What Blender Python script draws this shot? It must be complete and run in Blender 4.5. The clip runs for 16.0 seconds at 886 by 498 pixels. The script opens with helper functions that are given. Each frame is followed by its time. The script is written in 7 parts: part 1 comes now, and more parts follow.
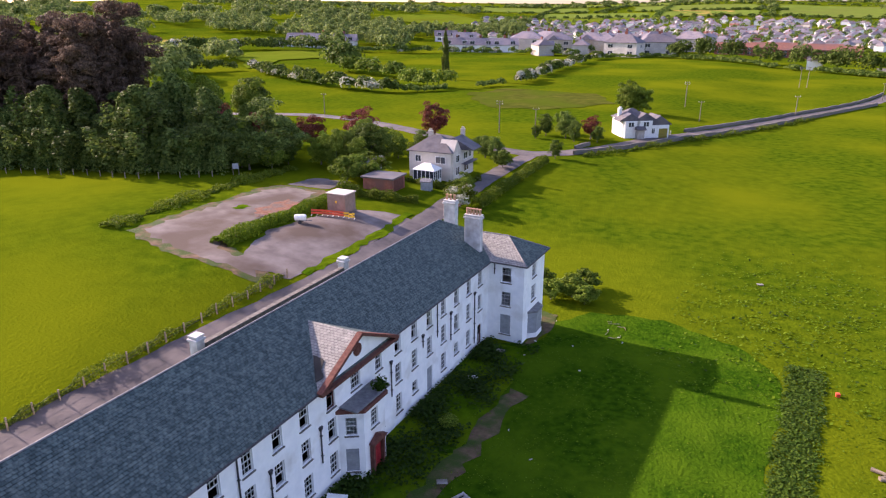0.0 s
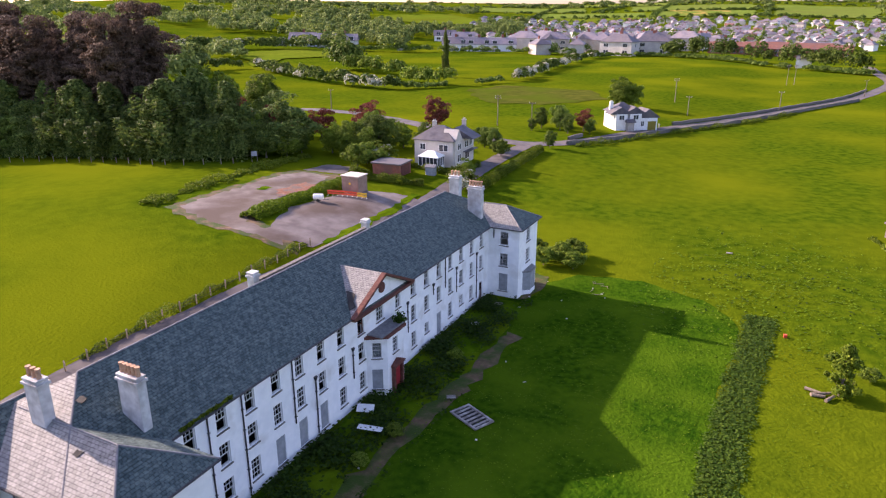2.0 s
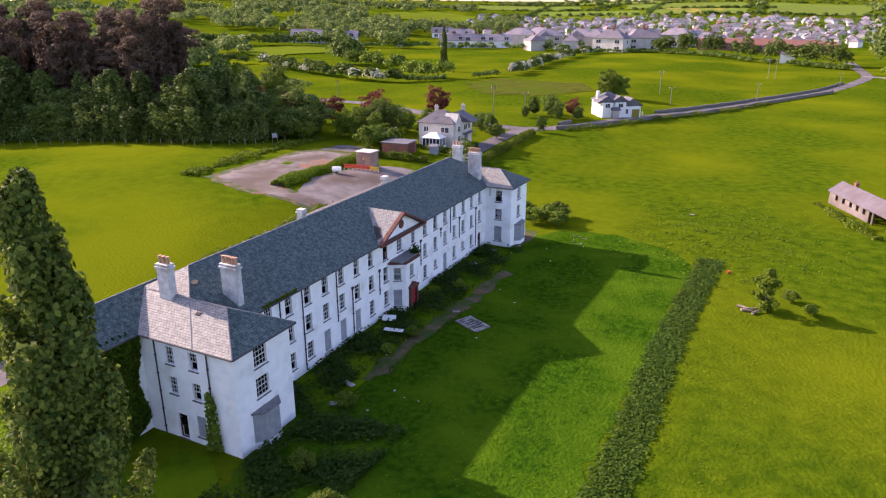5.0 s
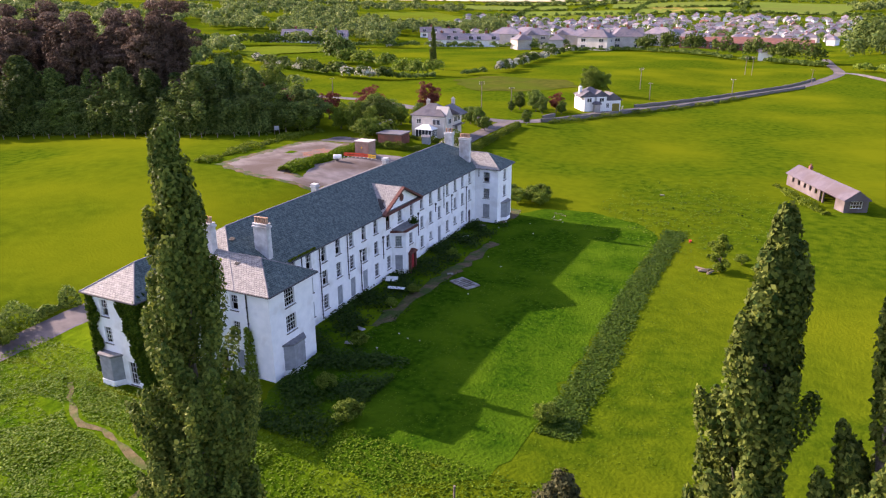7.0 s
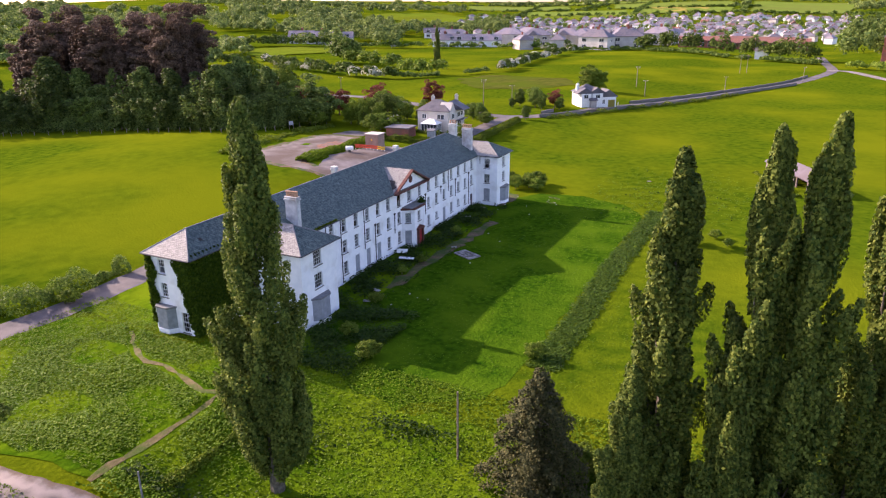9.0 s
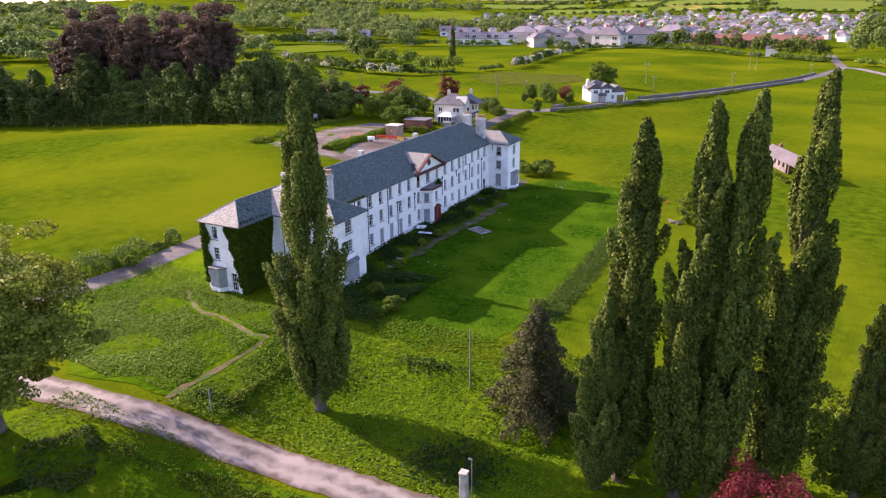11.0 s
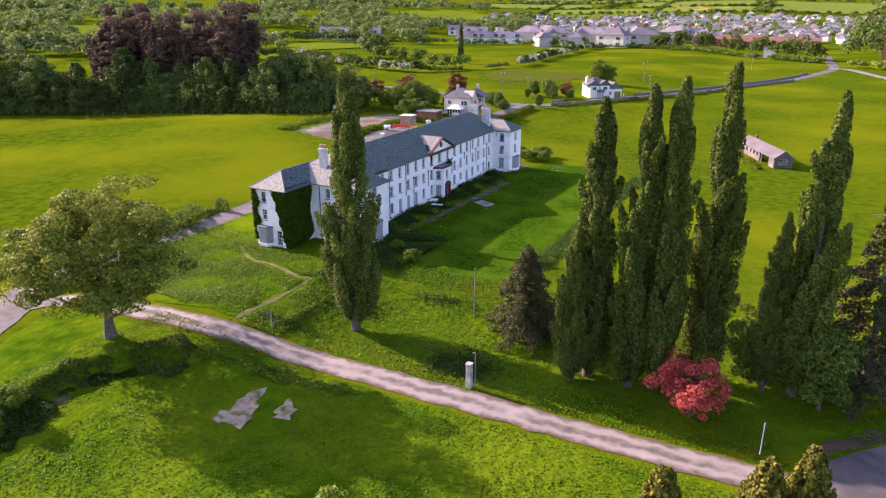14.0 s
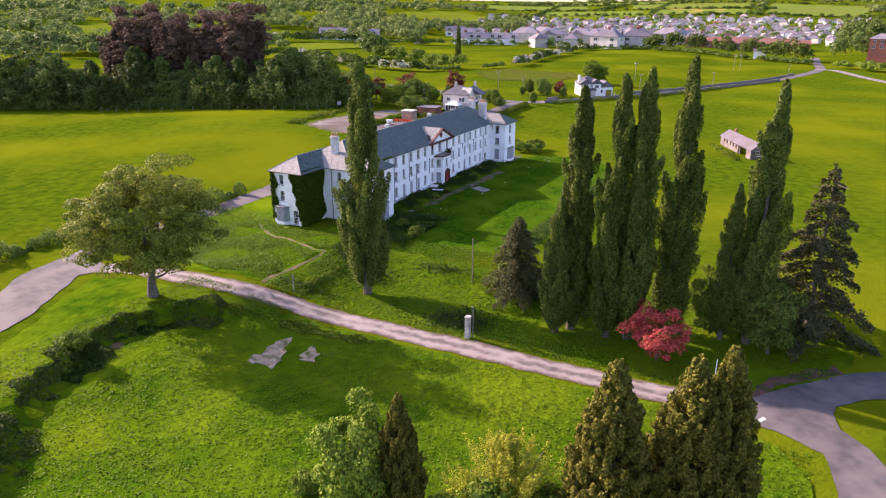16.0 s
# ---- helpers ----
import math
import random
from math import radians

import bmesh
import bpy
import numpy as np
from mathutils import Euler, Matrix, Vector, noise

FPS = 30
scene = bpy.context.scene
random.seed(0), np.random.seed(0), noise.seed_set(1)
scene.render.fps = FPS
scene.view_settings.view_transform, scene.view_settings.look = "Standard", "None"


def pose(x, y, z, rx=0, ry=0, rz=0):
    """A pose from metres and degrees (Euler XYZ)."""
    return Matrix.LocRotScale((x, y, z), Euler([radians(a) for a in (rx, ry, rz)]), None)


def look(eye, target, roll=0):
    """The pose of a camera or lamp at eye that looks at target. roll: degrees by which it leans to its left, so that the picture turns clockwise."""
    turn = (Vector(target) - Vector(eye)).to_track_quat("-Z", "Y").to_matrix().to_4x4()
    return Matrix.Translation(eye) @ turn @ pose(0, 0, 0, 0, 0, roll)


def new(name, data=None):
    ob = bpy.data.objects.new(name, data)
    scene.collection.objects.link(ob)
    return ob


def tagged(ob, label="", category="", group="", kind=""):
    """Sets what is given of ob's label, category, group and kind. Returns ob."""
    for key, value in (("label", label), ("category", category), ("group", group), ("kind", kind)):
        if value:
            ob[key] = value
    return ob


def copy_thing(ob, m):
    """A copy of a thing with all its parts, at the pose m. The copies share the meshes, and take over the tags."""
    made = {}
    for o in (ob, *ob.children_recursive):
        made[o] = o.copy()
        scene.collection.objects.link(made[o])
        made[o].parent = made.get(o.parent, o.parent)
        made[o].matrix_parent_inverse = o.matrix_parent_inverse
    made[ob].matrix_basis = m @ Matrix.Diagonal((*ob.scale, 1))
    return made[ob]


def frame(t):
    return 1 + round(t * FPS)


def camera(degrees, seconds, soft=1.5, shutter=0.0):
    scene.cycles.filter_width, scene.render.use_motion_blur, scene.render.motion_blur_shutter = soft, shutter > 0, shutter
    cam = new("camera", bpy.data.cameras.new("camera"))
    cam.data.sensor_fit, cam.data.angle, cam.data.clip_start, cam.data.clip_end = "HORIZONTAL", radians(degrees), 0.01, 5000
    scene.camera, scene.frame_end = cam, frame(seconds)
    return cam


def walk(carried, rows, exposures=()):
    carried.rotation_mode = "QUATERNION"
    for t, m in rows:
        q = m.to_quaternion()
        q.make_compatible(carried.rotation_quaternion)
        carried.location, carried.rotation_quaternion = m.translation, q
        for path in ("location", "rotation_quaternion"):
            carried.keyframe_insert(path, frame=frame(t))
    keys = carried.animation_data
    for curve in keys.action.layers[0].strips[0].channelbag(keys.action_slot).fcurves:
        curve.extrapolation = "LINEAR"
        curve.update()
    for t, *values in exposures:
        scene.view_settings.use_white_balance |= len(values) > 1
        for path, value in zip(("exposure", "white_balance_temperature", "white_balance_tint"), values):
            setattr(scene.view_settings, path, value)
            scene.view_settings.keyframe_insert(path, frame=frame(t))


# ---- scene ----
cam = camera(65.1, 16.0, soft=1.2)
PATH = [
    (0, (22.06, -6.038, 32.939), (21.196, -4.357, 32.286), -0.1),
    (1, (24.276, -11.492, 32.965), (23.415, -9.809, 32.311), -0.0),
    (2, (26.557, -16.84, 32.864), (25.697, -15.156, 32.211), -0.1),
    (3, (28.645, -22.165, 32.719), (27.79, -20.48, 32.065), -0.0),
    (4, (30.978, -27.353, 32.501), (30.124, -25.668, 31.844), -0.1),
    (6.5, (36.769, -40.754, 32.515), (35.937, -39.058, 31.856), -0.1),
    (7, (37.879, -43.445, 32.548), (37.057, -41.745, 31.89), -0.2),
    (8, (40.061, -48.504, 32.664), (39.245, -46.8, 32.008), -0.2),
    (9, (42.841, -53.948, 32.814), (42.008, -52.252, 32.158), -0.5),
    (9.5, (43.917, -56.444, 32.907), (43.072, -54.755, 32.249), -0.4),
    (12, (50.318, -69.583, 33.383), (49.436, -67.913, 32.723), -0.5),
    (12.5, (51.536, -72.3, 33.621), (50.651, -70.633, 32.96), -0.2),
    (13, (52.809, -74.785, 33.705), (51.921, -73.12, 33.042), -0.3),
    (14, (55.214, -80.285, 33.843), (54.333, -78.617, 33.18), -0.1),
    (15, (57.521, -85.574, 33.789), (56.645, -83.902, 33.128), 0.1),
    (16, (59.919, -90.647, 33.848), (59.046, -88.972, 33.188), 0.1),
]
walk(cam, [(t, look(eye, target, roll)) for t, eye, target, roll in PATH], [(0, 1.25, 6500, 38), (7, 1.36, 6500, 38), (16, 1.46, 6500, 38)])

# ---------------------------------------------------------------- light
SUN_FLOW = Vector((18.2, -1.2, -8.7)).normalized()
world = bpy.data.worlds.new("sky")
scene.world = world
world.use_nodes = True
wn = world.node_tree.nodes
sky = wn.new("ShaderNodeTexSky")
sky.sky_type, sky.sun_disc = "NISHITA", False
sky.sun_elevation = math.asin(-SUN_FLOW.z)
sky.sun_rotation = math.atan2(-SUN_FLOW.x, -SUN_FLOW.y)
sky.air_density, sky.dust_density, sky.ozone_density = 1.0, 1.5, 1.2
world.node_tree.links.new(sky.outputs[0], wn["Background"].inputs[0])
wn["Background"].inputs[1].default_value = 0.15
sun = new("sun", bpy.data.lights.new("sun", "SUN"))
sun.data.energy, sun.data.angle, sun.data.color = 4.7, radians(0.6), (1.0, 0.88, 0.66)
sun.matrix_world = look((-60, 5, 80), Vector((-60, 5, 80)) + SUN_FLOW)


# ---------------------------------------------------------------- materials
def rgb(c):
    return (c[0], c[1], c[2], 1.0)


def surface(name, c1, c2, scale=2.0, c3=None, big=0.15, rough=0.85, bump=0.3, bump_scale=None, depth=0.05, metal=0.0,
            spec=0.3, jitter=0.0, through_light=0.0, patch=0.5):
    """Two scales of colour variation, fine relief; jitter varies value from object to object."""
    m = bpy.data.materials.new(name)
    m.use_nodes = True
    nt = m.node_tree
    n, link = nt.nodes, nt.links.new
    bsdf = n["Principled BSDF"]
    bsdf.inputs["Roughness"].default_value = rough
    bsdf.inputs["Metallic"].default_value = metal
    bsdf.inputs["Specular IOR Level"].default_value = spec
    geo = n.new("ShaderNodeNewGeometry")
    fine = n.new("ShaderNodeTexNoise")
    fine.inputs["Scale"].default_value, fine.inputs["Detail"].default_value = scale, 6.0
    link(geo.outputs["Position"], fine.inputs["Vector"])
    ramp = n.new("ShaderNodeValToRGB")
    ramp.color_ramp.elements[0].position, ramp.color_ramp.elements[0].color = 0.33, rgb(c1)
    ramp.color_ramp.elements[1].position, ramp.color_ramp.elements[1].color = 0.68, rgb(c2)
    link(fine.outputs["Fac"], ramp.inputs["Fac"])
    colour = ramp.outputs["Color"]
    if c3 is not None:
        broad = n.new("ShaderNodeTexNoise")
        broad.inputs["Scale"].default_value, broad.inputs["Detail"].default_value = big, 4.0
        link(geo.outputs["Position"], broad.inputs["Vector"])
        mask = n.new("ShaderNodeMapRange")
        mask.inputs["From Min"].default_value, mask.inputs["From Max"].default_value = patch - 0.08, patch + 0.14
        link(broad.outputs["Fac"], mask.inputs["Value"])
        mix = n.new("ShaderNodeMix")
        mix.data_type = "RGBA"
        link(mask.outputs["Result"], mix.inputs["Factor"])
        link(colour, mix.inputs["A"])
        mix.inputs["B"].default_value = rgb(c3)
        colour = mix.outputs["Result"]
    if jitter:
        info = n.new("ShaderNodeObjectInfo")
        span = n.new("ShaderNodeMapRange")
        span.inputs["To Min"].default_value, span.inputs["To Max"].default_value = 1 - jitter, 1 + jitter
        link(info.outputs["Random"], span.inputs["Value"])
        hsv = n.new("ShaderNodeHueSaturation")
        link(span.outputs["Result"], hsv.inputs["Value"])
        link(colour, hsv.inputs["Color"])
        colour = hsv.outputs["Color"]
    link(colour, bsdf.inputs["Base Color"])
    if bump:
        rel = n.new("ShaderNodeTexNoise")
        rel.inputs["Scale"].default_value, rel.inputs["Detail"].default_value = bump_scale or scale * 3, 5.0
        link(geo.outputs["Position"], rel.inputs["Vector"])
        b = n.new("ShaderNodeBump")
        b.inputs["Strength"].default_value, b.inputs["Distance"].default_value = bump, depth
        link(rel.outputs["Fac"], b.inputs["Height"])
        link(b.outputs["Normal"], bsdf.inputs["Normal"])
    if through_light:
        tr = n.new("ShaderNodeBsdfTranslucent")
        link(colour, tr.inputs["Color"])
        ms = n.new("ShaderNodeMixShader")
        ms.inputs[0].default_value = through_light
        link(bsdf.outputs[0], ms.inputs[1])
        link(tr.outputs[0], ms.inputs[2])
        link(ms.outputs[0], n["Material Output"].inputs["Surface"])
    return m


def leaf(name, dark, light, jitter=0.15):
    """Foliage whose leaves vary one by one within a crown and tree by tree."""
    m = bpy.data.materials.new(name)
    m.use_nodes = True
    nt = m.node_tree
    n, link = nt.nodes, nt.links.new
    bsdf = n["Principled BSDF"]
    bsdf.inputs["Roughness"].default_value, bsdf.inputs["Specular IOR Level"].default_value = 0.65, 0.08
    geo = n.new("ShaderNodeNewGeometry")
    ramp = n.new("ShaderNodeValToRGB")
    ramp.color_ramp.elements[0].color, ramp.color_ramp.elements[1].color = rgb(dark), rgb(light)
    link(geo.outputs["Random Per Island"], ramp.inputs["Fac"])
    info = n.new("ShaderNodeObjectInfo")
    span = n.new("ShaderNodeMapRange")
    span.inputs["To Min"].default_value, span.inputs["To Max"].default_value = 1 - jitter, 1 + jitter
    link(info.outputs["Random"], span.inputs["Value"])
    hsv = n.new("ShaderNodeHueSaturation")
    link(span.outputs["Result"], hsv.inputs["Value"])
    link(ramp.outputs["Color"], hsv.inputs["Color"])
    link(hsv.outputs["Color"], bsdf.inputs["Base Color"])
    tr = n.new("ShaderNodeBsdfTranslucent")
    link(hsv.outputs["Color"], tr.inputs["Color"])
    ms = n.new("ShaderNodeMixShader")
    ms.inputs[0].default_value = 0.28
    link(bsdf.outputs[0], ms.inputs[1])
    link(tr.outputs[0], ms.inputs[2])
    link(ms.outputs[0], n["Material Output"].inputs["Surface"])
    return m


def slate(name, c1, c2, c3, course=0.22, wide=0.3):
    """Slates: staggered pieces of varied tone, from the roof's own metres (UV), with lichen patches."""
    m = surface(name, c1, c2, scale=0.8, rough=0.7, bump=0, spec=0.25)
    nt = m.node_tree
    n, link = nt.nodes, nt.links.new
    bsdf = n["Principled BSDF"]
    uv = n.new("ShaderNodeUVMap")
    brick = n.new("ShaderNodeTexBrick")
    brick.inputs["Scale"].default_value = 1.0
    brick.inputs["Brick Width"].default_value, brick.inputs["Row Height"].default_value = wide, course
    brick.inputs["Mortar Size"].default_value, brick.inputs["Mortar Smooth"].default_value = 0.02, 0.3
    brick.inputs["Color1"].default_value, brick.inputs["Color2"].default_value = rgb(c1), rgb(c2)
    brick.inputs["Mortar"].default_value = rgb([v * 0.35 for v in c1])
    brick.offset = 0.5
    link(uv.outputs["UV"], brick.inputs["Vector"])
    lichen = n.new("ShaderNodeTexNoise")
    lichen.inputs["Scale"].default_value, lichen.inputs["Detail"].default_value = 2.8, 10.0
    lichen.inputs["Roughness"].default_value = 0.8
    geo = n.new("ShaderNodeNewGeometry")
    link(geo.outputs["Position"], lichen.inputs["Vector"])
    mask = n.new("ShaderNodeMapRange")
    mask.inputs["From Min"].default_value, mask.inputs["From Max"].default_value = 0.46, 0.74
    link(lichen.outputs["Fac"], mask.inputs["Value"])
    mix = n.new("ShaderNodeMix")
    mix.data_type = "RGBA"
    link(mask.outputs["Result"], mix.inputs["Factor"])
    link(brick.outputs["Color"], mix.inputs["A"])
    mix.inputs["B"].default_value = rgb(c3)
    link(mix.outputs["Result"], bsdf.inputs["Base Color"])
    b = n.new("ShaderNodeBump")
    b.inputs["Strength"].default_value, b.inputs["Distance"].default_value = 0.5, 0.02
    link(brick.outputs["Fac"], b.inputs["Height"])
    b.invert = True
    link(b.outputs["Normal"], bsdf.inputs["Normal"])
    return m


def rutted(name, c1, c2, pale, rim):
    """A worn drive: pale wheel lines, a darker crown and earthy edges, by the strip's own metres (UV)."""
    m = surface(name, c1, c2, 0.9, pale, 0.35, 0.92, 0.5, 12, 0.03, patch=0.56)
    n, link = m.node_tree.nodes, m.node_tree.links.new
    bsdf = n["Principled BSDF"]
    base = bsdf.inputs["Base Color"].links[0].from_socket
    uv, sep, geo = n.new("ShaderNodeUVMap"), n.new("ShaderNodeSeparateXYZ"), n.new("ShaderNodeNewGeometry")
    wob = n.new("ShaderNodeTexNoise")
    wob.inputs["Scale"].default_value, wob.inputs["Detail"].default_value = 0.8, 8.0
    link(geo.outputs["Position"], wob.inputs["Vector"])
    link(uv.outputs["UV"], sep.inputs[0])

    def calc(op, a, b):
        k = n.new("ShaderNodeMath")
        k.operation = op
        for i, v in enumerate((a, b)):
            if isinstance(v, (int, float)):
                k.inputs[i].default_value = v
            else:
                link(v, k.inputs[i])
        return k.outputs[0]

    off = calc("ABSOLUTE", calc("ADD", sep.outputs[0], calc("MULTIPLY", calc("SUBTRACT", wob.outputs["Fac"], 0.5), 1.6)), 0)
    colour = base
    for lo, hi, tint, strength in ((0.62, 0.12, pale, 0.75), (0.45, 0.1, rim, 0.8)):
        mask = n.new("ShaderNodeMapRange")
        mask.inputs["From Min"].default_value, mask.inputs["From Max"].default_value = lo, hi
        mask.inputs["To Max"].default_value = strength
        link(calc("ABSOLUTE", calc("SUBTRACT", off, 0.85 if tint is pale else 1.75), 0), mask.inputs["Value"])
        mix = n.new("ShaderNodeMix")
        mix.data_type = "RGBA"
        link(mask.outputs["Result"], mix.inputs["Factor"])
        link(colour, mix.inputs["A"])
        mix.inputs["B"].default_value = rgb(tint)
        colour = mix.outputs["Result"]
    link(colour, bsdf.inputs["Base Color"])
    return m


def glass(name):
    m = bpy.data.materials.new(name)
    m.use_nodes = True
    n, link = m.node_tree.nodes, m.node_tree.links.new
    tr, gl, ms = n.new("ShaderNodeBsdfTransparent"), n.new("ShaderNodeBsdfGlossy"), n.new("ShaderNodeMixShader")
    tr.inputs[0].default_value = (0.75, 0.8, 0.8, 1)
    gl.inputs["Roughness"].default_value = 0.08
    gl.inputs["Color"].default_value = (0.6, 0.62, 0.65, 1)
    fr = n.new("ShaderNodeFresnel")
    link(fr.outputs[0], ms.inputs[0])
    link(tr.outputs[0], ms.inputs[1])
    link(gl.outputs[0], ms.inputs[2])
    link(ms.outputs[0], n["Material Output"].inputs["Surface"])
    return m


M_FIELD = surface("pasture", (0.031, 0.064, 0.002), (0.070, 0.108, 0.003), 0.55, (0.102, 0.128, 0.003), 0.022, 1.0, 0.6, 2.6, 0.2, spec=0.0)
M_ROUGH = surface("rough_grass", (0.026, 0.072, 0.002), (0.064, 0.125, 0.003), 0.6, (0.096, 0.148, 0.004), 0.10, 1.0, 0.7, 1.0, 0.4, spec=0.0)
M_BLADE = leaf("grass_blades", (0.058, 0.122, 0.002), (0.112, 0.178, 0.004))
# lawn: greener than the pasture, and darkened to deepen the hall's shadow
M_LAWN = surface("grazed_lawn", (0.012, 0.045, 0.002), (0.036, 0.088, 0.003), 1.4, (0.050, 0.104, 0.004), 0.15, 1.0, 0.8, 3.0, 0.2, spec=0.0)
M_MARSH = surface("rushy_pasture", (0.050, 0.062, 0.010), (0.090, 0.098, 0.016), 0.3, (0.06, 0.09, 0.008), 0.05, 0.9, 0.8, 1.5, 0.3, spec=0.0)
M_BRIGHT = surface("bright_grass", (0.085, 0.135, 0.008), (0.12, 0.165, 0.012), 0.05, (0.10, 0.125, 0.010), 0.01, 0.9, 0.4, 0.5, 0.3, spec=0.0)
M_PASTEL = surface("pale_hill_grass", (0.10, 0.155, 0.022), (0.14, 0.195, 0.032), 0.05, (0.12, 0.155, 0.03), 0.01, 0.9, 0.4, 0.5, 0.3, spec=0.0)
M_STRAW = surface("yellow_field", (0.26, 0.19, 0.045), (0.33, 0.25, 0.07), 0.05, (0.22, 0.19, 0.04), 0.01, 0.9, 0.3, 0.5, 0.3, spec=0.0)
M_NETTLE = leaf("nettle_leaves", (0.012, 0.036, 0.004), (0.040, 0.078, 0.008))
M_BRAMBLE = leaf("bramble_leaves", (0.030, 0.060, 0.010), (0.105, 0.135, 0.030))
M_BANK = leaf("bank_grass", (0.07, 0.135, 0.004), (0.16, 0.24, 0.012))
M_STRIP = leaf("dark_herbage", (0.028, 0.070, 0.005), (0.075, 0.125, 0.012))
M_RENDER = surface("white_render", (0.82, 0.84, 0.85), (0.91, 0.92, 0.92), 1.5, (0.66, 0.65, 0.62), 0.5, 0.85, 0.15, 20, 0.01, patch=0.64)
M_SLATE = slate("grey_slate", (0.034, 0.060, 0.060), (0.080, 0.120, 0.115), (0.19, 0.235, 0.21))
# paler copy of the slate: sunlight on south slopes put into its colour
M_SLATE_LIT = slate("sunlit_slate", (0.20, 0.195, 0.185), (0.30, 0.29, 0.275), (0.40, 0.385, 0.345))
M_STAINED = surface("stained_render", (0.42, 0.42, 0.42), (0.62, 0.62, 0.61), 1.8, (0.3, 0.28, 0.26), 0.7, 0.9, 0.2, 12, 0.02, patch=0.55)
M_LEAD = surface("grey_lead", (0.13, 0.13, 0.14), (0.22, 0.22, 0.225), 3, rough=0.6)
M_STONE = surface("pale_stone", (0.42, 0.40, 0.36), (0.6, 0.57, 0.5), 3, (0.3, 0.28, 0.24), 0.9)
M_DARKSTONE = surface("dark_stone", (0.10, 0.09, 0.08), (0.19, 0.175, 0.16), 3)
M_POT = surface("clay_pot", (0.36, 0.2, 0.12), (0.5, 0.31, 0.2), 5)
M_FRAME = surface("white_sash_paint", (0.55, 0.55, 0.55), (0.74, 0.74, 0.73), 4, bump=0.05)
M_BOARD = surface("grey_board", (0.23, 0.25, 0.27), (0.33, 0.35, 0.37), 2, rough=0.7)
M_BROWN = surface("brown_paint", (0.10, 0.035, 0.026), (0.17, 0.065, 0.05), 4)
M_RED = surface("red_door_paint", (0.26, 0.015, 0.02), (0.36, 0.03, 0.035), 3, rough=0.5)
M_PIPE = surface("cast_iron", (0.03, 0.03, 0.035), (0.07, 0.065, 0.065), 6, rough=0.6)
M_GLASS = glass("window_glass")
# near black: shade of rooms and roof holes put into the colour
M_DARK = surface("painted_dark", (0.02, 0.02, 0.02), (0.04, 0.038, 0.035), 1)
M_ASPHALT = surface("worn_asphalt", (0.060, 0.054, 0.058), (0.098, 0.087, 0.09), 0.9, (0.135, 0.116, 0.114), 0.25, 0.9, 0.4, 14, 0.02)
M_TRACK = surface("pale_worn_drive", (0.10, 0.084, 0.08), (0.175, 0.143, 0.135), 1.6, (0.29, 0.24, 0.22), 0.6, 0.92, 0.5, 12, 0.03)
M_RUTTED = rutted("rutted_drive", (0.085, 0.072, 0.068), (0.15, 0.128, 0.12), (0.29, 0.245, 0.23), (0.10, 0.065, 0.042))
M_CONCRETE = surface("old_concrete", (0.125, 0.105, 0.10), (0.20, 0.172, 0.165), 0.5, (0.080, 0.056, 0.044), 0.12, 0.92, 0.5, 6, 0.04)
M_EARTH = surface("bare_earth", (0.085, 0.050, 0.026), (0.165, 0.105, 0.060), 1.5, (0.030, 0.060, 0.004), 0.45, 0.95, 0.7, 6, 0.08, patch=0.44)
M_PATH = surface("trodden_path", (0.075, 0.062, 0.018), (0.15, 0.115, 0.045), 1.5, (0.05, 0.085, 0.004), 0.6, 0.95, 0.7, 6, 0.06)
M_LITTER = surface("leaf_litter", (0.06, 0.03, 0.024), (0.13, 0.07, 0.055), 2.0, (0.03, 0.045, 0.006), 0.5, 0.95, 0.7, 8, 0.05)
M_GRAVEL = surface("pale_gravel", (0.26, 0.19, 0.12), (0.42, 0.32, 0.21), 2.0, (0.07, 0.095, 0.01), 0.9, 0.95, 0.6, 9, 0.04, patch=0.56)
M_SPOIL = surface("red_rubble", (0.16, 0.06, 0.035), (0.27, 0.13, 0.08), 2.5, (0.12, 0.10, 0.09), 0.5, 0.95, 1.0, 5, 0.15)
M_BARK = surface("bark", (0.075, 0.06, 0.045), (0.17, 0.145, 0.115), 4, bump=0.8, bump_scale=8, depth=0.06)
M_POPLAR = leaf("poplar_leaves", (0.026, 0.060, 0.010), (0.175, 0.210, 0.036))
M_WILLOW = leaf("willow_leaves", (0.20, 0.22, 0.015), (0.36, 0.36, 0.04))
M_WEED = leaf("meadow_weed_leaves", (0.052, 0.118, 0.003), (0.120, 0.190, 0.008), 0.2)
M_OAK = leaf("spring_leaves", (0.065, 0.105, 0.010), (0.29, 0.31, 0.045))
M_TREE = leaf("tree_leaves", (0.038, 0.080, 0.012), (0.150, 0.205, 0.034), 0.3)
# wood margin: its shade is put into darker leaf colours
M_WOODEDGE = leaf("shaded_wood_leaves", (0.032, 0.066, 0.014), (0.145, 0.19, 0.042), 0.35)
M_TREE_LIGHT = leaf("bright_leaves", (0.060, 0.115, 0.010), (0.19, 0.25, 0.030), 0.25)
M_CONIFER = leaf("dark_needles", (0.055, 0.040, 0.029), (0.175, 0.115, 0.078), 0.3)
M_SPRUCE = leaf("spruce_needles", (0.040, 0.050, 0.020), (0.14, 0.135, 0.055))
M_CYPRESS = leaf("cypress_sprays", (0.045, 0.060, 0.008), (0.20, 0.175, 0.028))
M_BRICK = surface("red_brick", (0.24, 0.07, 0.045), (0.36, 0.13, 0.085), 2.0, (0.2, 0.09, 0.07), 0.3)
M_CREAM = surface("cream_render", (0.52, 0.47, 0.41), (0.64, 0.59, 0.53), 1.0, (0.46, 0.41, 0.37), 0.2, jitter=0.12)
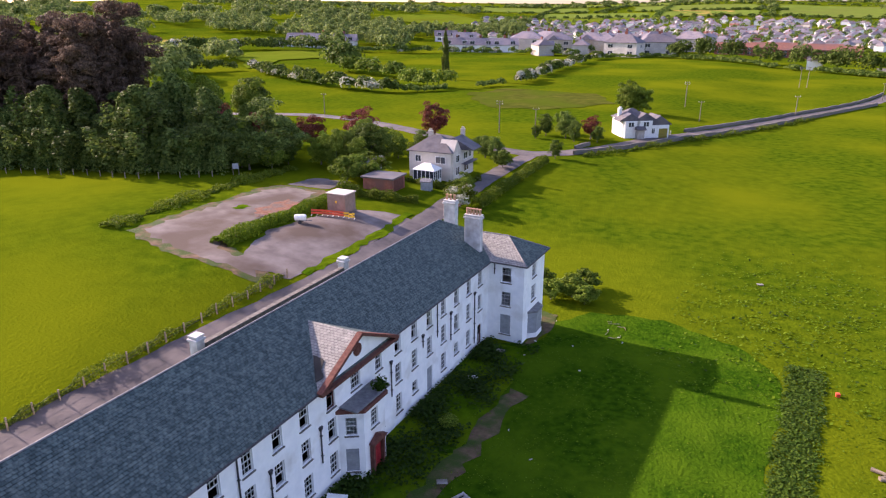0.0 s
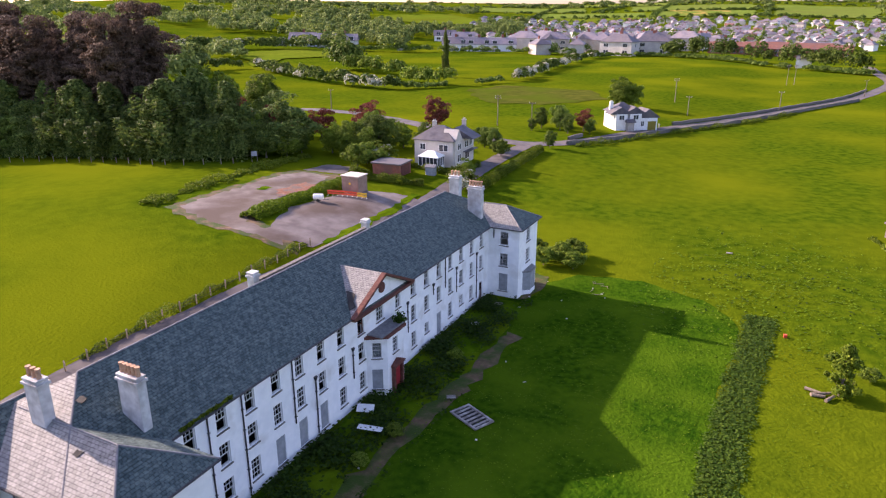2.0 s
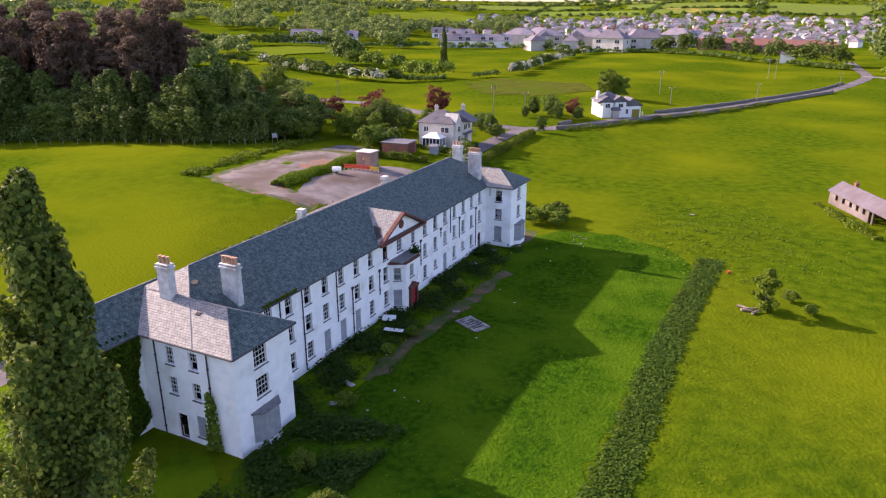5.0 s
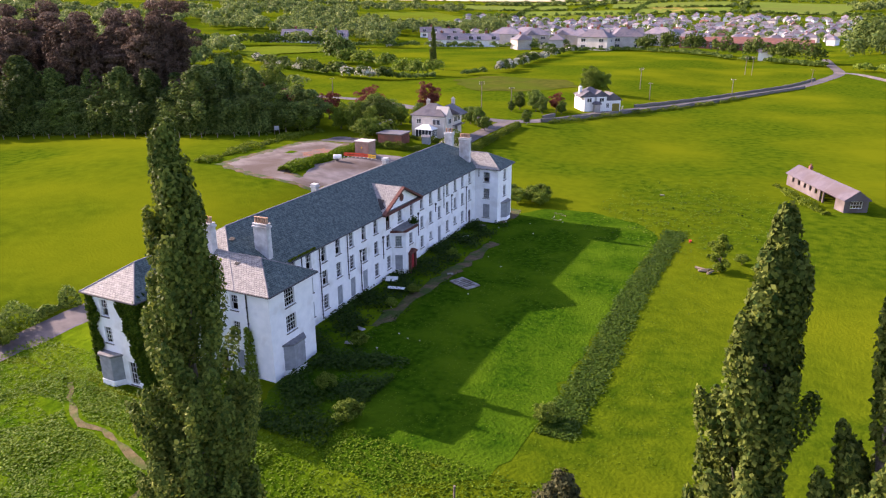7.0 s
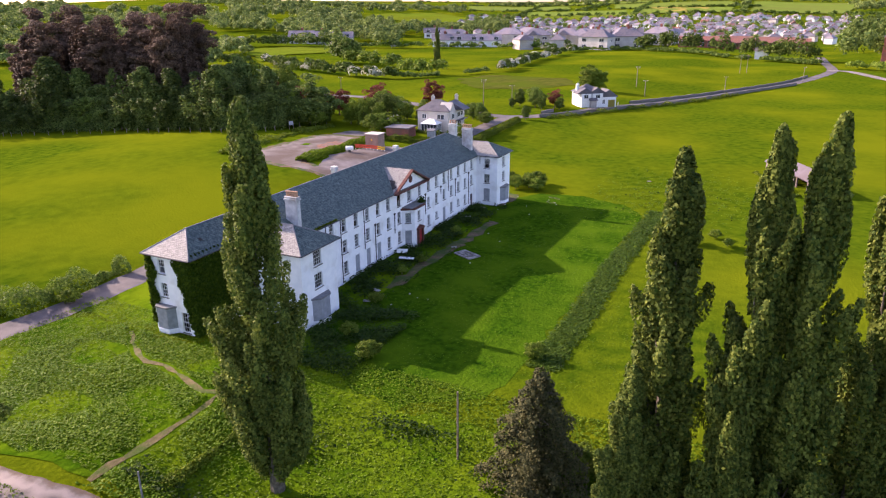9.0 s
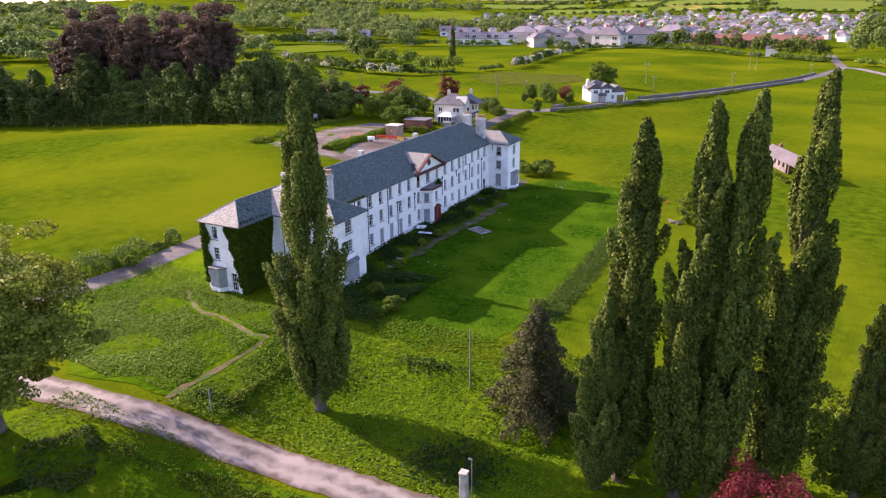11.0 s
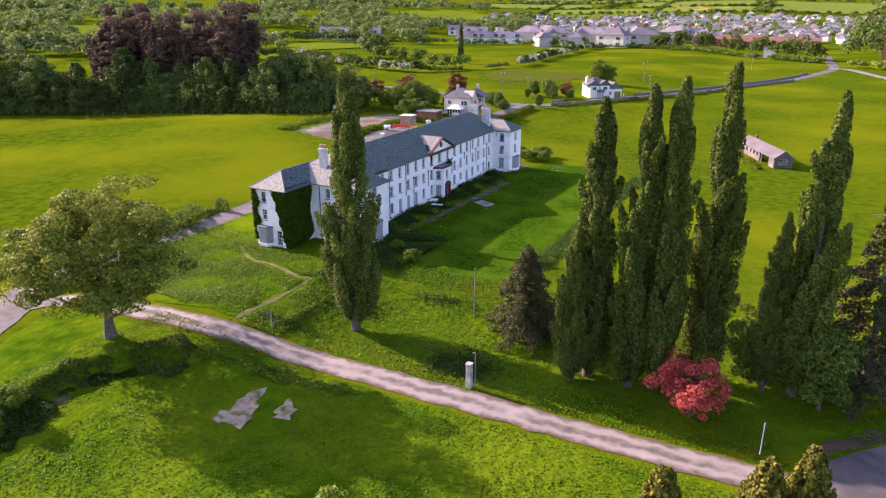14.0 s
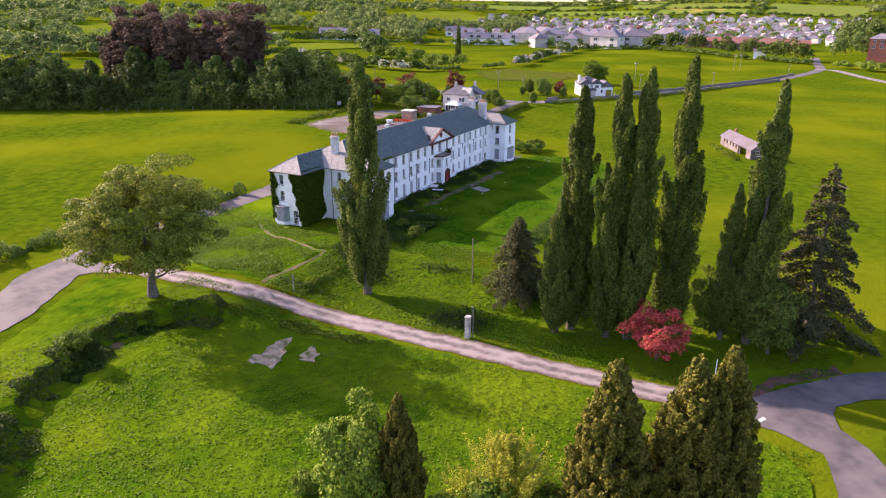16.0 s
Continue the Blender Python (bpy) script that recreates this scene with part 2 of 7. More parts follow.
M_PEBBLE = surface("grey_pebbledash", (0.36, 0.34, 0.31), (0.5, 0.47, 0.43), 1.2, (0.42, 0.36, 0.3), 0.2, jitter=0.15)
M_TOWNROOF = surface("purple_slate", (0.125, 0.115, 0.14), (0.21, 0.195, 0.22), 0.8, (0.24, 0.2, 0.205), 0.1, 0.6, 0.2, jitter=0.3)
M_DARKROOF = surface("dark_slate", (0.06, 0.058, 0.072), (0.115, 0.11, 0.13), 0.8, (0.13, 0.115, 0.115), 0.3, 0.6, 0.2)
M_REDROOF = surface("red_tile", (0.19, 0.075, 0.055), (0.28, 0.125, 0.09), 1.0, (0.18, 0.1, 0.09), 0.2, 0.75)
M_SHEETROOF = surface("lilac_sheet_roof", (0.10, 0.083, 0.098), (0.14, 0.118, 0.135), 0.8, (0.10, 0.078, 0.08), 0.3, 0.6)
M_BROWNBOX = surface("brown_steel", (0.22, 0.15, 0.12), (0.29, 0.2, 0.165), 2, rough=0.6)
M_PLASTIC_RED = surface("red_plastic", (0.62, 0.06, 0.03), (0.75, 0.11, 0.05), 3, rough=0.5, bump=0)
M_YELLOW = surface("yellow_plastic", (0.75, 0.42, 0.03), (0.85, 0.5, 0.05), 3, rough=0.5, bump=0)
M_WHITE = surface("white_plastic", (0.7, 0.7, 0.68), (0.82, 0.82, 0.8), 3, rough=0.45, bump=0)
M_WOOD = surface("weathered_timber", (0.15, 0.115, 0.08), (0.27, 0.22, 0.17), 5)
M_PALEWOOD = surface("bleached_timber", (0.27, 0.25, 0.23), (0.43, 0.40, 0.37), 5, (0.16, 0.14, 0.12), 1.2)
M_COPPER = leaf("copper_leaves", (0.09, 0.022, 0.018), (0.24, 0.075, 0.05), 0.2)
M_REDLEAF = leaf("red_leaves", (0.30, 0.035, 0.035), (0.72, 0.16, 0.13))
M_HEDGE = leaf("hedge_leaves", (0.045, 0.085, 0.006), (0.15, 0.19, 0.015), 0.2)
M_BLOSSOM = leaf("blossom", (0.24, 0.26, 0.16), (0.6, 0.58, 0.48))
M_IVY = leaf("ivy_leaves", (0.025, 0.065, 0.004), (0.10, 0.155, 0.010))


# ---------------------------------------------------------------- mesh helpers
def part(name, bm, material, parent=None, label=""):
    """Links a bmesh as one mesh object, under a thing or part when a parent is given."""
    me = bpy.data.meshes.new(name)
    bm.to_mesh(me)
    bm.free()
    me.materials.append(material)
    ob = new(name, me)
    if parent is not None:
        ob.parent = parent
    return tagged(ob, label)


def again(ob, m, parent=None):
    """Another object on the same mesh."""
    o = ob.copy()
    scene.collection.objects.link(o)
    o.parent = parent
    o.matrix_basis = m
    return o


def thing(name, label, category, group="", at=None):
    e = new(name)
    e.empty_display_size = 0.3
    if at is not None:
        e.matrix_basis = at
    return tagged(e, label, category, group)


def raw(name, verts, faces, material, parent=None, label="", smooth=False):
    me = bpy.data.meshes.new(name)
    me.from_pydata(verts, [], faces)
    me.materials.append(material)
    if smooth:
        me.shade_smooth()
    ob = new(name, me)
    if parent is not None:
        ob.parent = parent
    return tagged(ob, label)


def box(bm, x0, x1, y0, y1, z0, z1, m=None):
    vs = [bm.verts.new((x, y, z)) for x in (x0, x1) for y in (y0, y1) for z in (z0, z1)]
    for f in ((0, 1, 3, 2), (4, 6, 7, 5), (0, 4, 5, 1), (2, 3, 7, 6), (0, 2, 6, 4), (1, 5, 7, 3)):
        bm.faces.new([vs[i] for i in f])
    if m is not None:
        bmesh.ops.transform(bm, matrix=m, verts=vs)
    return vs


def tube(bm, a, b, r0, r1, seg=8, caps=True):
    a, b = Vector(a), Vector(b)
    q = (b - a).to_track_quat("Z", "Y")
    rings = []
    for p, r in ((a, r0), (b, r1)):
        rings.append([bm.verts.new(p + q @ Vector((r * math.cos(2 * math.pi * i / seg), r * math.sin(2 * math.pi * i / seg), 0))) for i in range(seg)])
    for i in range(seg):
        j = (i + 1) % seg
        bm.faces.new((rings[0][i], rings[0][j], rings[1][j], rings[1][i]))
    if caps:
        bm.faces.new(rings[1])
        bm.faces.new(rings[0][::-1])


def bevelled(bm, width=0.02):
    bmesh.ops.bevel(bm, geom=bm.edges[:], offset=width, segments=1, affect="EDGES")
    return bm


def boxpart(name, x0, x1, y0, y1, z0, z1, material, parent=None, label="", bevel=0.02, m=None):
    bm = bmesh.new()
    box(bm, x0, x1, y0, y1, z0, z1)
    if bevel:
        bevelled(bm, bevel)
    if m is not None:
        bm.transform(m)
    return part(name, bm, material, parent, label)


# ---------------------------------------------------------------- terrain
def ramp01(a, b, x):
    t = np.clip((np.asarray(x, float) - a) / (b - a), 0, 1)
    return t * t * (3 - 2 * t)


def height(x, y):
    """Ground level: a rise behind the building, a fall to the drive, hills far off."""
    x, y = np.asarray(x, float), np.asarray(y, float)
    west = 4.6 * np.exp(-0.5 * ((x + 62) / 38) ** 2 - 0.5 * ((y - 58) / 36) ** 2) * ramp01(-13, -40, x)
    near = np.maximum(ramp01(-36.5, -33, y), ramp01(-64, -84, y))
    bank = np.interp(y, (-66, -61, -57, -53, -47, -42, -37.5, -34.5), (6.5, 1.5, -2, -3, -5.7, -5.6, -2.4, 1.2))
    fall = near * ramp01(-4, 14, x) + (1 - near) * (0.3 * ramp01(-4, 14, x) + 0.7 * ramp01(-1.3, 1.9, x - bank))
    south = -2.4 * ramp01(-2, -18, y) * fall
    north = 2.0 * ramp01(70, 140, y) * ramp01(20, -30, x)
    r, a = np.hypot(x, y), np.arctan2(-x, y)
    swell = 0.80 + 0.22 * np.sin(3.1 * a + 0.6) + 0.13 * np.sin(7.3 * a + 2.0) + 0.06 * np.sin(17 * a)
    far = 50 * ramp01(520, 2700, r) * swell + 16 * ramp01(2400, 4400, r)
    knoll = 26 * np.exp(-0.5 * ((x - 190) / 48) ** 2 - 0.5 * ((y - 490) / 55) ** 2)
    left = 17 * ramp01(380, 900, r) * ramp01(0.35, 0.75, a) * ramp01(1.6, 1.0, a)
    ripple = 0.07 * np.sin(x * 0.31 + 1.3 * np.sin(y * 0.17)) * np.sin(y * 0.27 + 0.8 * np.sin(x * 0.13))
    return west + south + north + far + left + knoll + ripple * ramp01(-300, -200, -r)


def gz(x, y):
    return float(height(x, y))


def graded(lo, hi, step, reach, growth=1.13):
    mid = list(np.arange(lo, hi + step / 2, step))
    s, up, dn = step, [mid[-1]], [mid[0]]
    while up[-1] < reach or dn[-1] > -reach:
        s *= growth
        up.append(up[-1] + s)
        dn.append(dn[-1] - s)
    return dn[:0:-1] + mid + up[1:]


def sheet(name, xs, ys, material, lift=0.0):
    X, Y = np.meshgrid(xs, ys)
    Z = height(X, Y) + lift
    w, h = len(xs), len(ys)
    idx = np.arange(w * h).reshape(h, w)
    faces = np.stack([idx[:-1, :-1], idx[:-1, 1:], idx[1:, 1:], idx[1:, :-1]], -1).reshape(-1, 4)
    return raw(name, np.stack([X, Y, Z], -1).reshape(-1, 3).tolist(), faces.tolist(), material, smooth=True)


def blob_outline(pts, wob=0.5, step=1.2, seed=1):
    """A closed line through the corners, made uneven."""
    rnd = random.Random(seed)
    out = []
    for i, p in enumerate(pts):
        q = pts[(i + 1) % len(pts)]
        k = max(1, int(math.dist(p, q) / step))
        for j in range(k):
            f = j / k
            out.append((p[0] + (q[0] - p[0]) * f + rnd.uniform(-wob, wob), p[1] + (q[1] - p[1]) * f + rnd.uniform(-wob, wob)))
    return out


def patch(name, pts, material, label, category, lift=0.05, wob=0.5, step=1.2, seed=1, kind="structure", grain=3.0):
    """A flat-lying area that follows the ground, with a ragged edge."""
    bm = bmesh.new()
    vs = [bm.verts.new((x, y, 0)) for x, y in blob_outline(pts, wob, step, seed)]
    bm.faces.new(vs)
    bmesh.ops.triangulate(bm, faces=bm.faces[:])
    for _ in range(9):
        long_edges = [e for e in bm.edges if e.calc_length() > grain]
        if not long_edges:
            break
        bmesh.ops.subdivide_edges(bm, edges=long_edges, cuts=1)
        bmesh.ops.triangulate(bm, faces=bm.faces[:])
    for v in bm.verts:
        v.co.z = gz(v.co.x, v.co.y) + lift
    bmesh.ops.recalc_face_normals(bm, faces=bm.faces[:])
    if sum(f.normal.z for f in bm.faces) < 0:
        bmesh.ops.reverse_faces(bm, faces=bm.faces[:])
    return tagged(part(name, bm, material), label, category, kind=kind)


def smooth_line(pts, step=2.0):
    """Points along a Catmull-Rom line."""
    out = []
    P = [Vector(p) for p in pts]
    for i in range(len(P) - 1):
        a, b, c, d = P[max(i - 1, 0)], P[i], P[i + 1], P[min(i + 2, len(P) - 1)]
        k = max(2, int((c - b).length / step))
        for j in range(k):
            t = j / k
            out.append(0.5 * ((2 * b) + (c - a) * t + (2 * a - 5 * b + 4 * c - d) * t * t + (3 * b - a - 3 * c + d) * t ** 3))
    return out + [P[-1]]


def strip(name, pts, width, material, label, category, lift=0.06, wob=0.15, seed=3, step=2.0, across=4):
    """A road or path that follows the ground."""
    rnd = random.Random(seed)
    line = smooth_line(pts, step)
    verts, faces = [], []
    for i, p in enumerate(line):
        d = (line[min(i + 1, len(line) - 1)] - line[max(i - 1, 0)]).normalized()
        n = Vector((-d.y, d.x))
        l, r = width / 2 + rnd.uniform(-wob, wob), width / 2 + rnd.uniform(-wob, wob)
        for j in range(across + 1):
            q = p + n * (l - (l + r) * j / across)
            verts.append((q.x, q.y, gz(q.x, q.y) + lift))
    for i in range(len(line) - 1):
        for j in range(across):
            a = i * (across + 1) + j
            faces.append((a, a + across + 1, a + across + 2, a + 1))
    ob = raw(name, verts, faces, material)
    lay = ob.data.uv_layers.new(name="UVMap")
    for lp, d in zip(ob.data.loops, lay.data):
        i, j = divmod(lp.vertex_index, across + 1)
        d.uv = (width / 2 - width * j / across, i * step)
    return tagged(ob, label, category, kind="structure")


ground = tagged(sheet("ground", graded(-120, 110, 2.0, 4600), graded(-110, 330, 2.0, 4600), M_FIELD),
                "bright green sheep pasture rolling to the hills", "ground", kind="structure")

# ---------------------------------------------------------------- the long white building
EAVE, PITCH = 8.7, 0.55
ZV = Vector((0, 0, 1))


def facade(name, p0, u, length, top, holes, parent, material=M_RENDER, thick=0.35, bottom=0.0):
    """A wall with real openings. u runs along it so that u x up points outward; holes are (u0, u1, z0, z1)."""
    p0, u = Vector(p0), Vector(u).normalized()
    nrm = u.cross(ZV)
    us = sorted({0.0, length, *[h[0] for h in holes], *[h[1] for h in holes]})
    zs = sorted({bottom, top, *[h[2] for h in holes], *[h[3] for h in holes]})
    verts, faces, keys = [], [], {}

    def v(i, j, k):
        if (i, j, k) not in keys:
            keys[(i, j, k)] = len(verts)
            verts.append(tuple(p0 + u * us[i] + ZV * (zs[j] - 0) - nrm * (thick if k else 0)))
        return keys[(i, j, k)]

    def solid(i, j):
        if not (0 <= i < len(us) - 1 and 0 <= j < len(zs) - 1):
            return False
        cu, cz = (us[i] + us[i + 1]) / 2, (zs[j] + zs[j + 1]) / 2
        return not any(h[0] < cu < h[1] and h[2] < cz < h[3] for h in holes)

    for i in range(len(us) - 1):
        for j in range(len(zs) - 1):
            if not solid(i, j):
                continue
            faces.append((v(i, j, 0), v(i + 1, j, 0), v(i + 1, j + 1, 0), v(i, j + 1, 0)))
            faces.append((v(i, j, 1), v(i, j + 1, 1), v(i + 1, j + 1, 1), v(i + 1, j, 1)))
            if i > 0 and not solid(i - 1, j):
                faces.append((v(i, j, 0), v(i, j + 1, 0), v(i, j + 1, 1), v(i, j, 1)))
            if i < len(us) - 2 and not solid(i + 1, j):
                faces.append((v(i + 1, j, 0), v(i + 1, j, 1), v(i + 1, j + 1, 1), v(i + 1, j + 1, 0)))
            if j > 0 and not solid(i, j - 1):
                faces.append((v(i, j, 0), v(i, j, 1), v(i + 1, j, 1), v(i + 1, j, 0)))
            if j < len(zs) - 2 and not solid(i, j + 1):
                faces.append((v(i, j + 1, 0), v(i + 1, j + 1, 0), v(i + 1, j + 1, 1), v(i, j + 1, 1)))
    return raw(name, verts, faces, material, parent)


WINDOW_CACHE = {}


def lattice(bm, xs, zs, solid, y0, y1):
    """One joined plate over the grid xs by zs, with a hole at every cell that is not solid."""
    seen = {}

    def v(i, j, k):
        if (i, j, k) not in seen:
            seen[i, j, k] = bm.verts.new((xs[i], (y0, y1)[k], zs[j]))
        return seen[i, j, k]

    nx, nz = len(xs) - 1, len(zs) - 1
    full = lambda i, j: 0 <= i < nx and 0 <= j < nz and solid(i, j)
    for i in range(nx):
        for j in range(nz):
            if not full(i, j):
                continue
            bm.faces.new((v(i, j, 0), v(i + 1, j, 0), v(i + 1, j + 1, 0), v(i, j + 1, 0)))
            bm.faces.new((v(i, j, 1), v(i, j + 1, 1), v(i + 1, j + 1, 1), v(i + 1, j, 1)))
            for di, dj, a, b in ((-1, 0, (i, j + 1), (i, j)), (1, 0, (i + 1, j), (i + 1, j + 1)), (0, -1, (i, j), (i + 1, j)), (0, 1, (i + 1, j + 1), (i, j + 1))):
                if not full(i + di, j + dj):
                    bm.faces.new((v(*a, 0), v(*a, 1), v(*b, 1), v(*b, 0)))


def sash_mesh(w, h, cols, rows, lower=True):
    """Box frame, meeting rail and glazing bars in one piece, centred on x, standing on z=0, facing -y."""
    bm = bmesh.new()
    t = 0.07
    xs = [-w / 2, -w / 2 + t] + [-w / 2 + w * i / cols + d for i in range(1, cols) for d in (-0.012, 0.012)] + [w / 2 - t, w / 2]
    zs = [0, t]
    for i in range(1, 2 * max(1, rows // 2)):
        z = h * i / (2 * max(1, rows // 2))
        d = 0.03 if abs(z - h / 2) < 0.01 else 0.012
        zs += [z - d, z + d]
    zs += [h - t, h]
    bars = lambda j: lower or zs[j] >= h / 2
    mid = h / 2 - 0.031

    def solid(i, j):
        edge = i in (0, len(xs) - 2) or j in (0, len(zs) - 2) or (j % 2 == 0 and abs(zs[j] - mid) < 0.01)
        return edge or (bars(j) and (i % 2 == 0 or j % 2 == 0))

    lattice(bm, xs, zs, solid, -0.045, 0.045)
    return bm


def window(kind, at, w, h, parent, cols=3, rows=4):
    """kind: sash, broken (no glass), open (bare dark opening) or board. at: pose of the sill's middle on the wall face, -y outward."""
    key = (kind, round(w, 2), round(h, 2), cols)
    inward = at @ Matrix.Translation((0, 0.16, 0))
    if key in WINDOW_CACHE:
        src = WINDOW_CACHE[key]
        top = again(src, inward, parent)
        for c in src.children:
            again(c, c.matrix_basis.copy(), top)
        return top
    if kind == "board":
        bm = bmesh.new()
        box(bm, -w / 2, w / 2, -0.08, -0.05, 0, h)
        for i in range(3):
            z = h * (0.15 + 0.35 * i)
            box(bm, -w / 2 + 0.03, w / 2 - 0.03, -0.1, -0.08, z - 0.03, z + 0.03)
        top = part("window", bm, M_BOARD, parent, "window closed with a grey security board")
    else:
        top = part("window", sash_mesh(w, h, cols, rows, kind == "sash") if kind != "open" else sash_mesh(w, h, 1, 1), M_FRAME if kind != "open" else M_BROWN, parent,
                   "dark paned white sash window" if kind == "sash" else "derelict sash window with broken panes")
        bm = bmesh.new()
        z0, z1 = (0.07, h - 0.07) if kind == "sash" else (h / 2, h - 0.07)
        box(bm, -w / 2 + 0.07, w / 2 - 0.07, -0.004, 0.004, z0, z1)
        pane = part("pane", bm, M_GLASS, top)
        pane.visible_shadow = False
    top.matrix_basis = inward
    boxpart("sill", -w / 2 - 0.1, w / 2 + 0.1, -0.26, -0.04, -0.09, -0.005, M_DARKSTONE, top, bevel=0.012)
    WINDOW_CACHE[key] = top
    return top


def openings(name, p0, u, length, top, wins, parent, **kw):
    """A wall with its windows: wins are (centre along u, sill z, width, height, kind)."""
    u = Vector(u).normalized()
    facade(name, p0, u, length, top, [(c - w / 2, c + w / 2, z, z + h) for c, z, w, h, k in wins], parent, **kw)
    rot = Matrix.Rotation(math.atan2(u.y, u.x), 4, "Z")
    for c, z, w, h, k in wins:
        p = Vector(p0) + u * c
        window(k, Matrix.Translation((p.x, p.y, z)) @ rot, w, h, parent, 4 if w > 1.2 else 3, 4)


def courses(name, planes, parent, material, label="", step=0.24, lift=0.013):
    """Roof slopes laid in overlapping rows. planes: (eave a, eave b, top a, top b); UV in metres."""
    if len(planes) > 1:
        for p in planes:
            ob = courses(name, [p], parent, material, label, step, lift)
        return ob
    verts, faces, uvs = [], [], []
    for a, b, c, d in planes:
        a, b, c, d = map(Vector, (a, b, c, d))
        n = (b - a).cross((c - a) if (c - a).length > 0.01 else (d - a)).normalized()
        along = (b - a).normalized()
        run = ((c - a) - along * (c - a).dot(along)).length
        k = max(1, round(run / step))
        for i in range(k):
            f, g = i / k, (i + 1) / k
            quad = [a.lerp(c, f) + n * lift, b.lerp(d, f) + n * lift, b.lerp(d, g), a.lerp(c, g)]
            q = [((p - a).dot(along), run * (f if j < 2 else g)) for j, p in enumerate(quad)]
            s = len(verts)
            verts += [tuple(p) for p in quad]
            faces.append((s, s + 1, s + 2, s + 3))
            uvs += q
            if i:
                faces.append((s - 1, s - 2, s + 1, s))
                uvs += [q[0], q[1], q[1], q[0]]
    ob = raw(name, verts, faces, material, parent, label)
    layer = ob.data.uv_layers.new(name="UVMap")
    layer.data.foreach_set("uv", [c for p in uvs for c in p])
    return ob


def hip(x0, x1, y0, y1, z=EAVE, pitch=PITCH, axis="y", open_low=False, open_high=False):
    """The four slopes of a hipped roof over a rectangle, by name."""
    if axis == "y":
        h = (x1 - x0) / 2
        xm, zt = (x0 + x1) / 2, z + h * pitch
        lo, hi = (y0 if open_low else y0 + h), (y1 if open_high else y1 - h)
        out = {"east": ((x1, y0, z), (x1, y1, z), (xm, lo, zt), (xm, hi, zt)), "west": ((x0, y1, z), (x0, y0, z), (xm, hi, zt), (xm, lo, zt))}
        if not open_low:
            out["south"] = ((x0, y0, z), (x1, y0, z), (xm, lo, zt), (xm, lo, zt))
        if not open_high:
            out["north"] = ((x1, y1, z), (x0, y1, z), (xm, hi, zt), (xm, hi, zt))
        return out
    h = (y1 - y0) / 2
    ym, zt = (y0 + y1) / 2, z + h * pitch
    lo, hi = (x0 if open_low else x0 + h), (x1 if open_high else x1 - h)
    out = {"south": ((x0, y0, z), (x1, y0, z), (lo, ym, zt), (hi, ym, zt)), "north": ((x1, y1, z), (x0, y1, z), (hi, ym, zt), (lo, ym, zt))}
    if not open_high:
        out["east"] = ((x1, y0, z), (x1, y1, z), (hi, ym, zt), (hi, ym, zt))
    if not open_low:
        out["west"] = ((x0, y1, z), (x0, y0, z), (lo, ym, zt), (lo, ym, zt))
    return out


def ridge_caps(name, lines, parent, r=0.11, material=M_LEAD):
    bm = bmesh.new()
    for a, b in lines:
        tube(bm, a, b, r, r, 6)
    return part(name, bm, material, parent)


def chimney(x0, x1, y0, y1, z0, z1, pots, parent, along="x"):
    """A rendered stack with an oversailing cap and clay pots."""
    bm = bmesh.new()
    box(bm, x0, x1, y0, y1, z0, z1)
    box(bm, x0 - 0.1, x1 + 0.1, y0 - 0.1, y1 + 0.1, z1 - 0.32, z1 - 0.14)
    box(bm, x0 - 0.04, x1 + 0.04, y0 - 0.04, y1 + 0.04, z1, z1 + 0.1)
    st = part("chimney", bevelled(bm, 0.02), M_STAINED, parent, "stained white rendered chimney stack")
    for i in range(pots):
        f = (i + 0.5) / pots
        x, y = (x0 + (x1 - x0) * f, (y0 + y1) / 2) if along == "x" else ((x0 + x1) / 2, y0 + (y1 - y0) * f)
        bm = bmesh.new()
        tube(bm, (x, y, z1 + 0.1), (x, y, z1 + 0.62), 0.15, 0.12, 10)
        tube(bm, (x, y, z1 + 0.58), (x, y, z1 + 0.7), 0.16, 0.16, 10)
        part("chimney_pot", bm, M_POT, st, "clay chimney pot")
    return st


def pipe(x, y, z0, z1, parent, hopper=True):
    bm = bmesh.new()
    tube(bm, (x, y, z0), (x, y, z1), 0.055, 0.055, 8)
    if hopper:
        tube(bm, (x, y, z1 - 0.1), (x, y, z1 + 0.22), 0.09, 0.19, 8)
    for z in np.arange(z0 + 0.6, z1, 1.6):
        box(bm, x - 0.09, x + 0.09, y - 0.08, y + 0.08, z - 0.03, z + 0.03)
    return part("drainpipe", bm, M_PIPE, parent, "dark cast iron drainpipe")


hall = thing("derelict_hall", "long derelict white rendered three storey hall with slate roofs", "building")
WW, WH = 0.95, 1.72
rows_z = (6.6, 3.9, 1.08)
rnd = random.Random(5)

# long east front
main_x = -4.3
ground_kind = {0: "sash", 1: "sash", 2: "sash", 3: "board", 4: "board", 5: "board", 6: "sash"}
wins = []
for k in range(7):
    y = 8.9 + 2.7 * k
    for r in range(3):
        kind = rnd.choice(("sash", "broken", "broken"))
        if r == 2 and ground_kind[k] == "board":
            wins.append((y - 6.8, 0.55, 1.0, 2.3, "board"))
        else:
            wins.append((y - 6.8, rows_z[r], WW, WH, kind))
for i, y in enumerate((28.05, 34.3)):
    wins.append((y - 6.8, rows_z[0] - 0.15, 0.95, 1.85, "open" if i == 0 else "sash"))
    wins.append((y - 6.8, rows_z[1], WW, WH, "broken"))
    wins.append((y - 6.8, rows_z[2], WW, WH, "sash"))
wins.append((31.15 - 6.8, rows_z[0] - 0.1, 1.25, 1.8, "sash"))
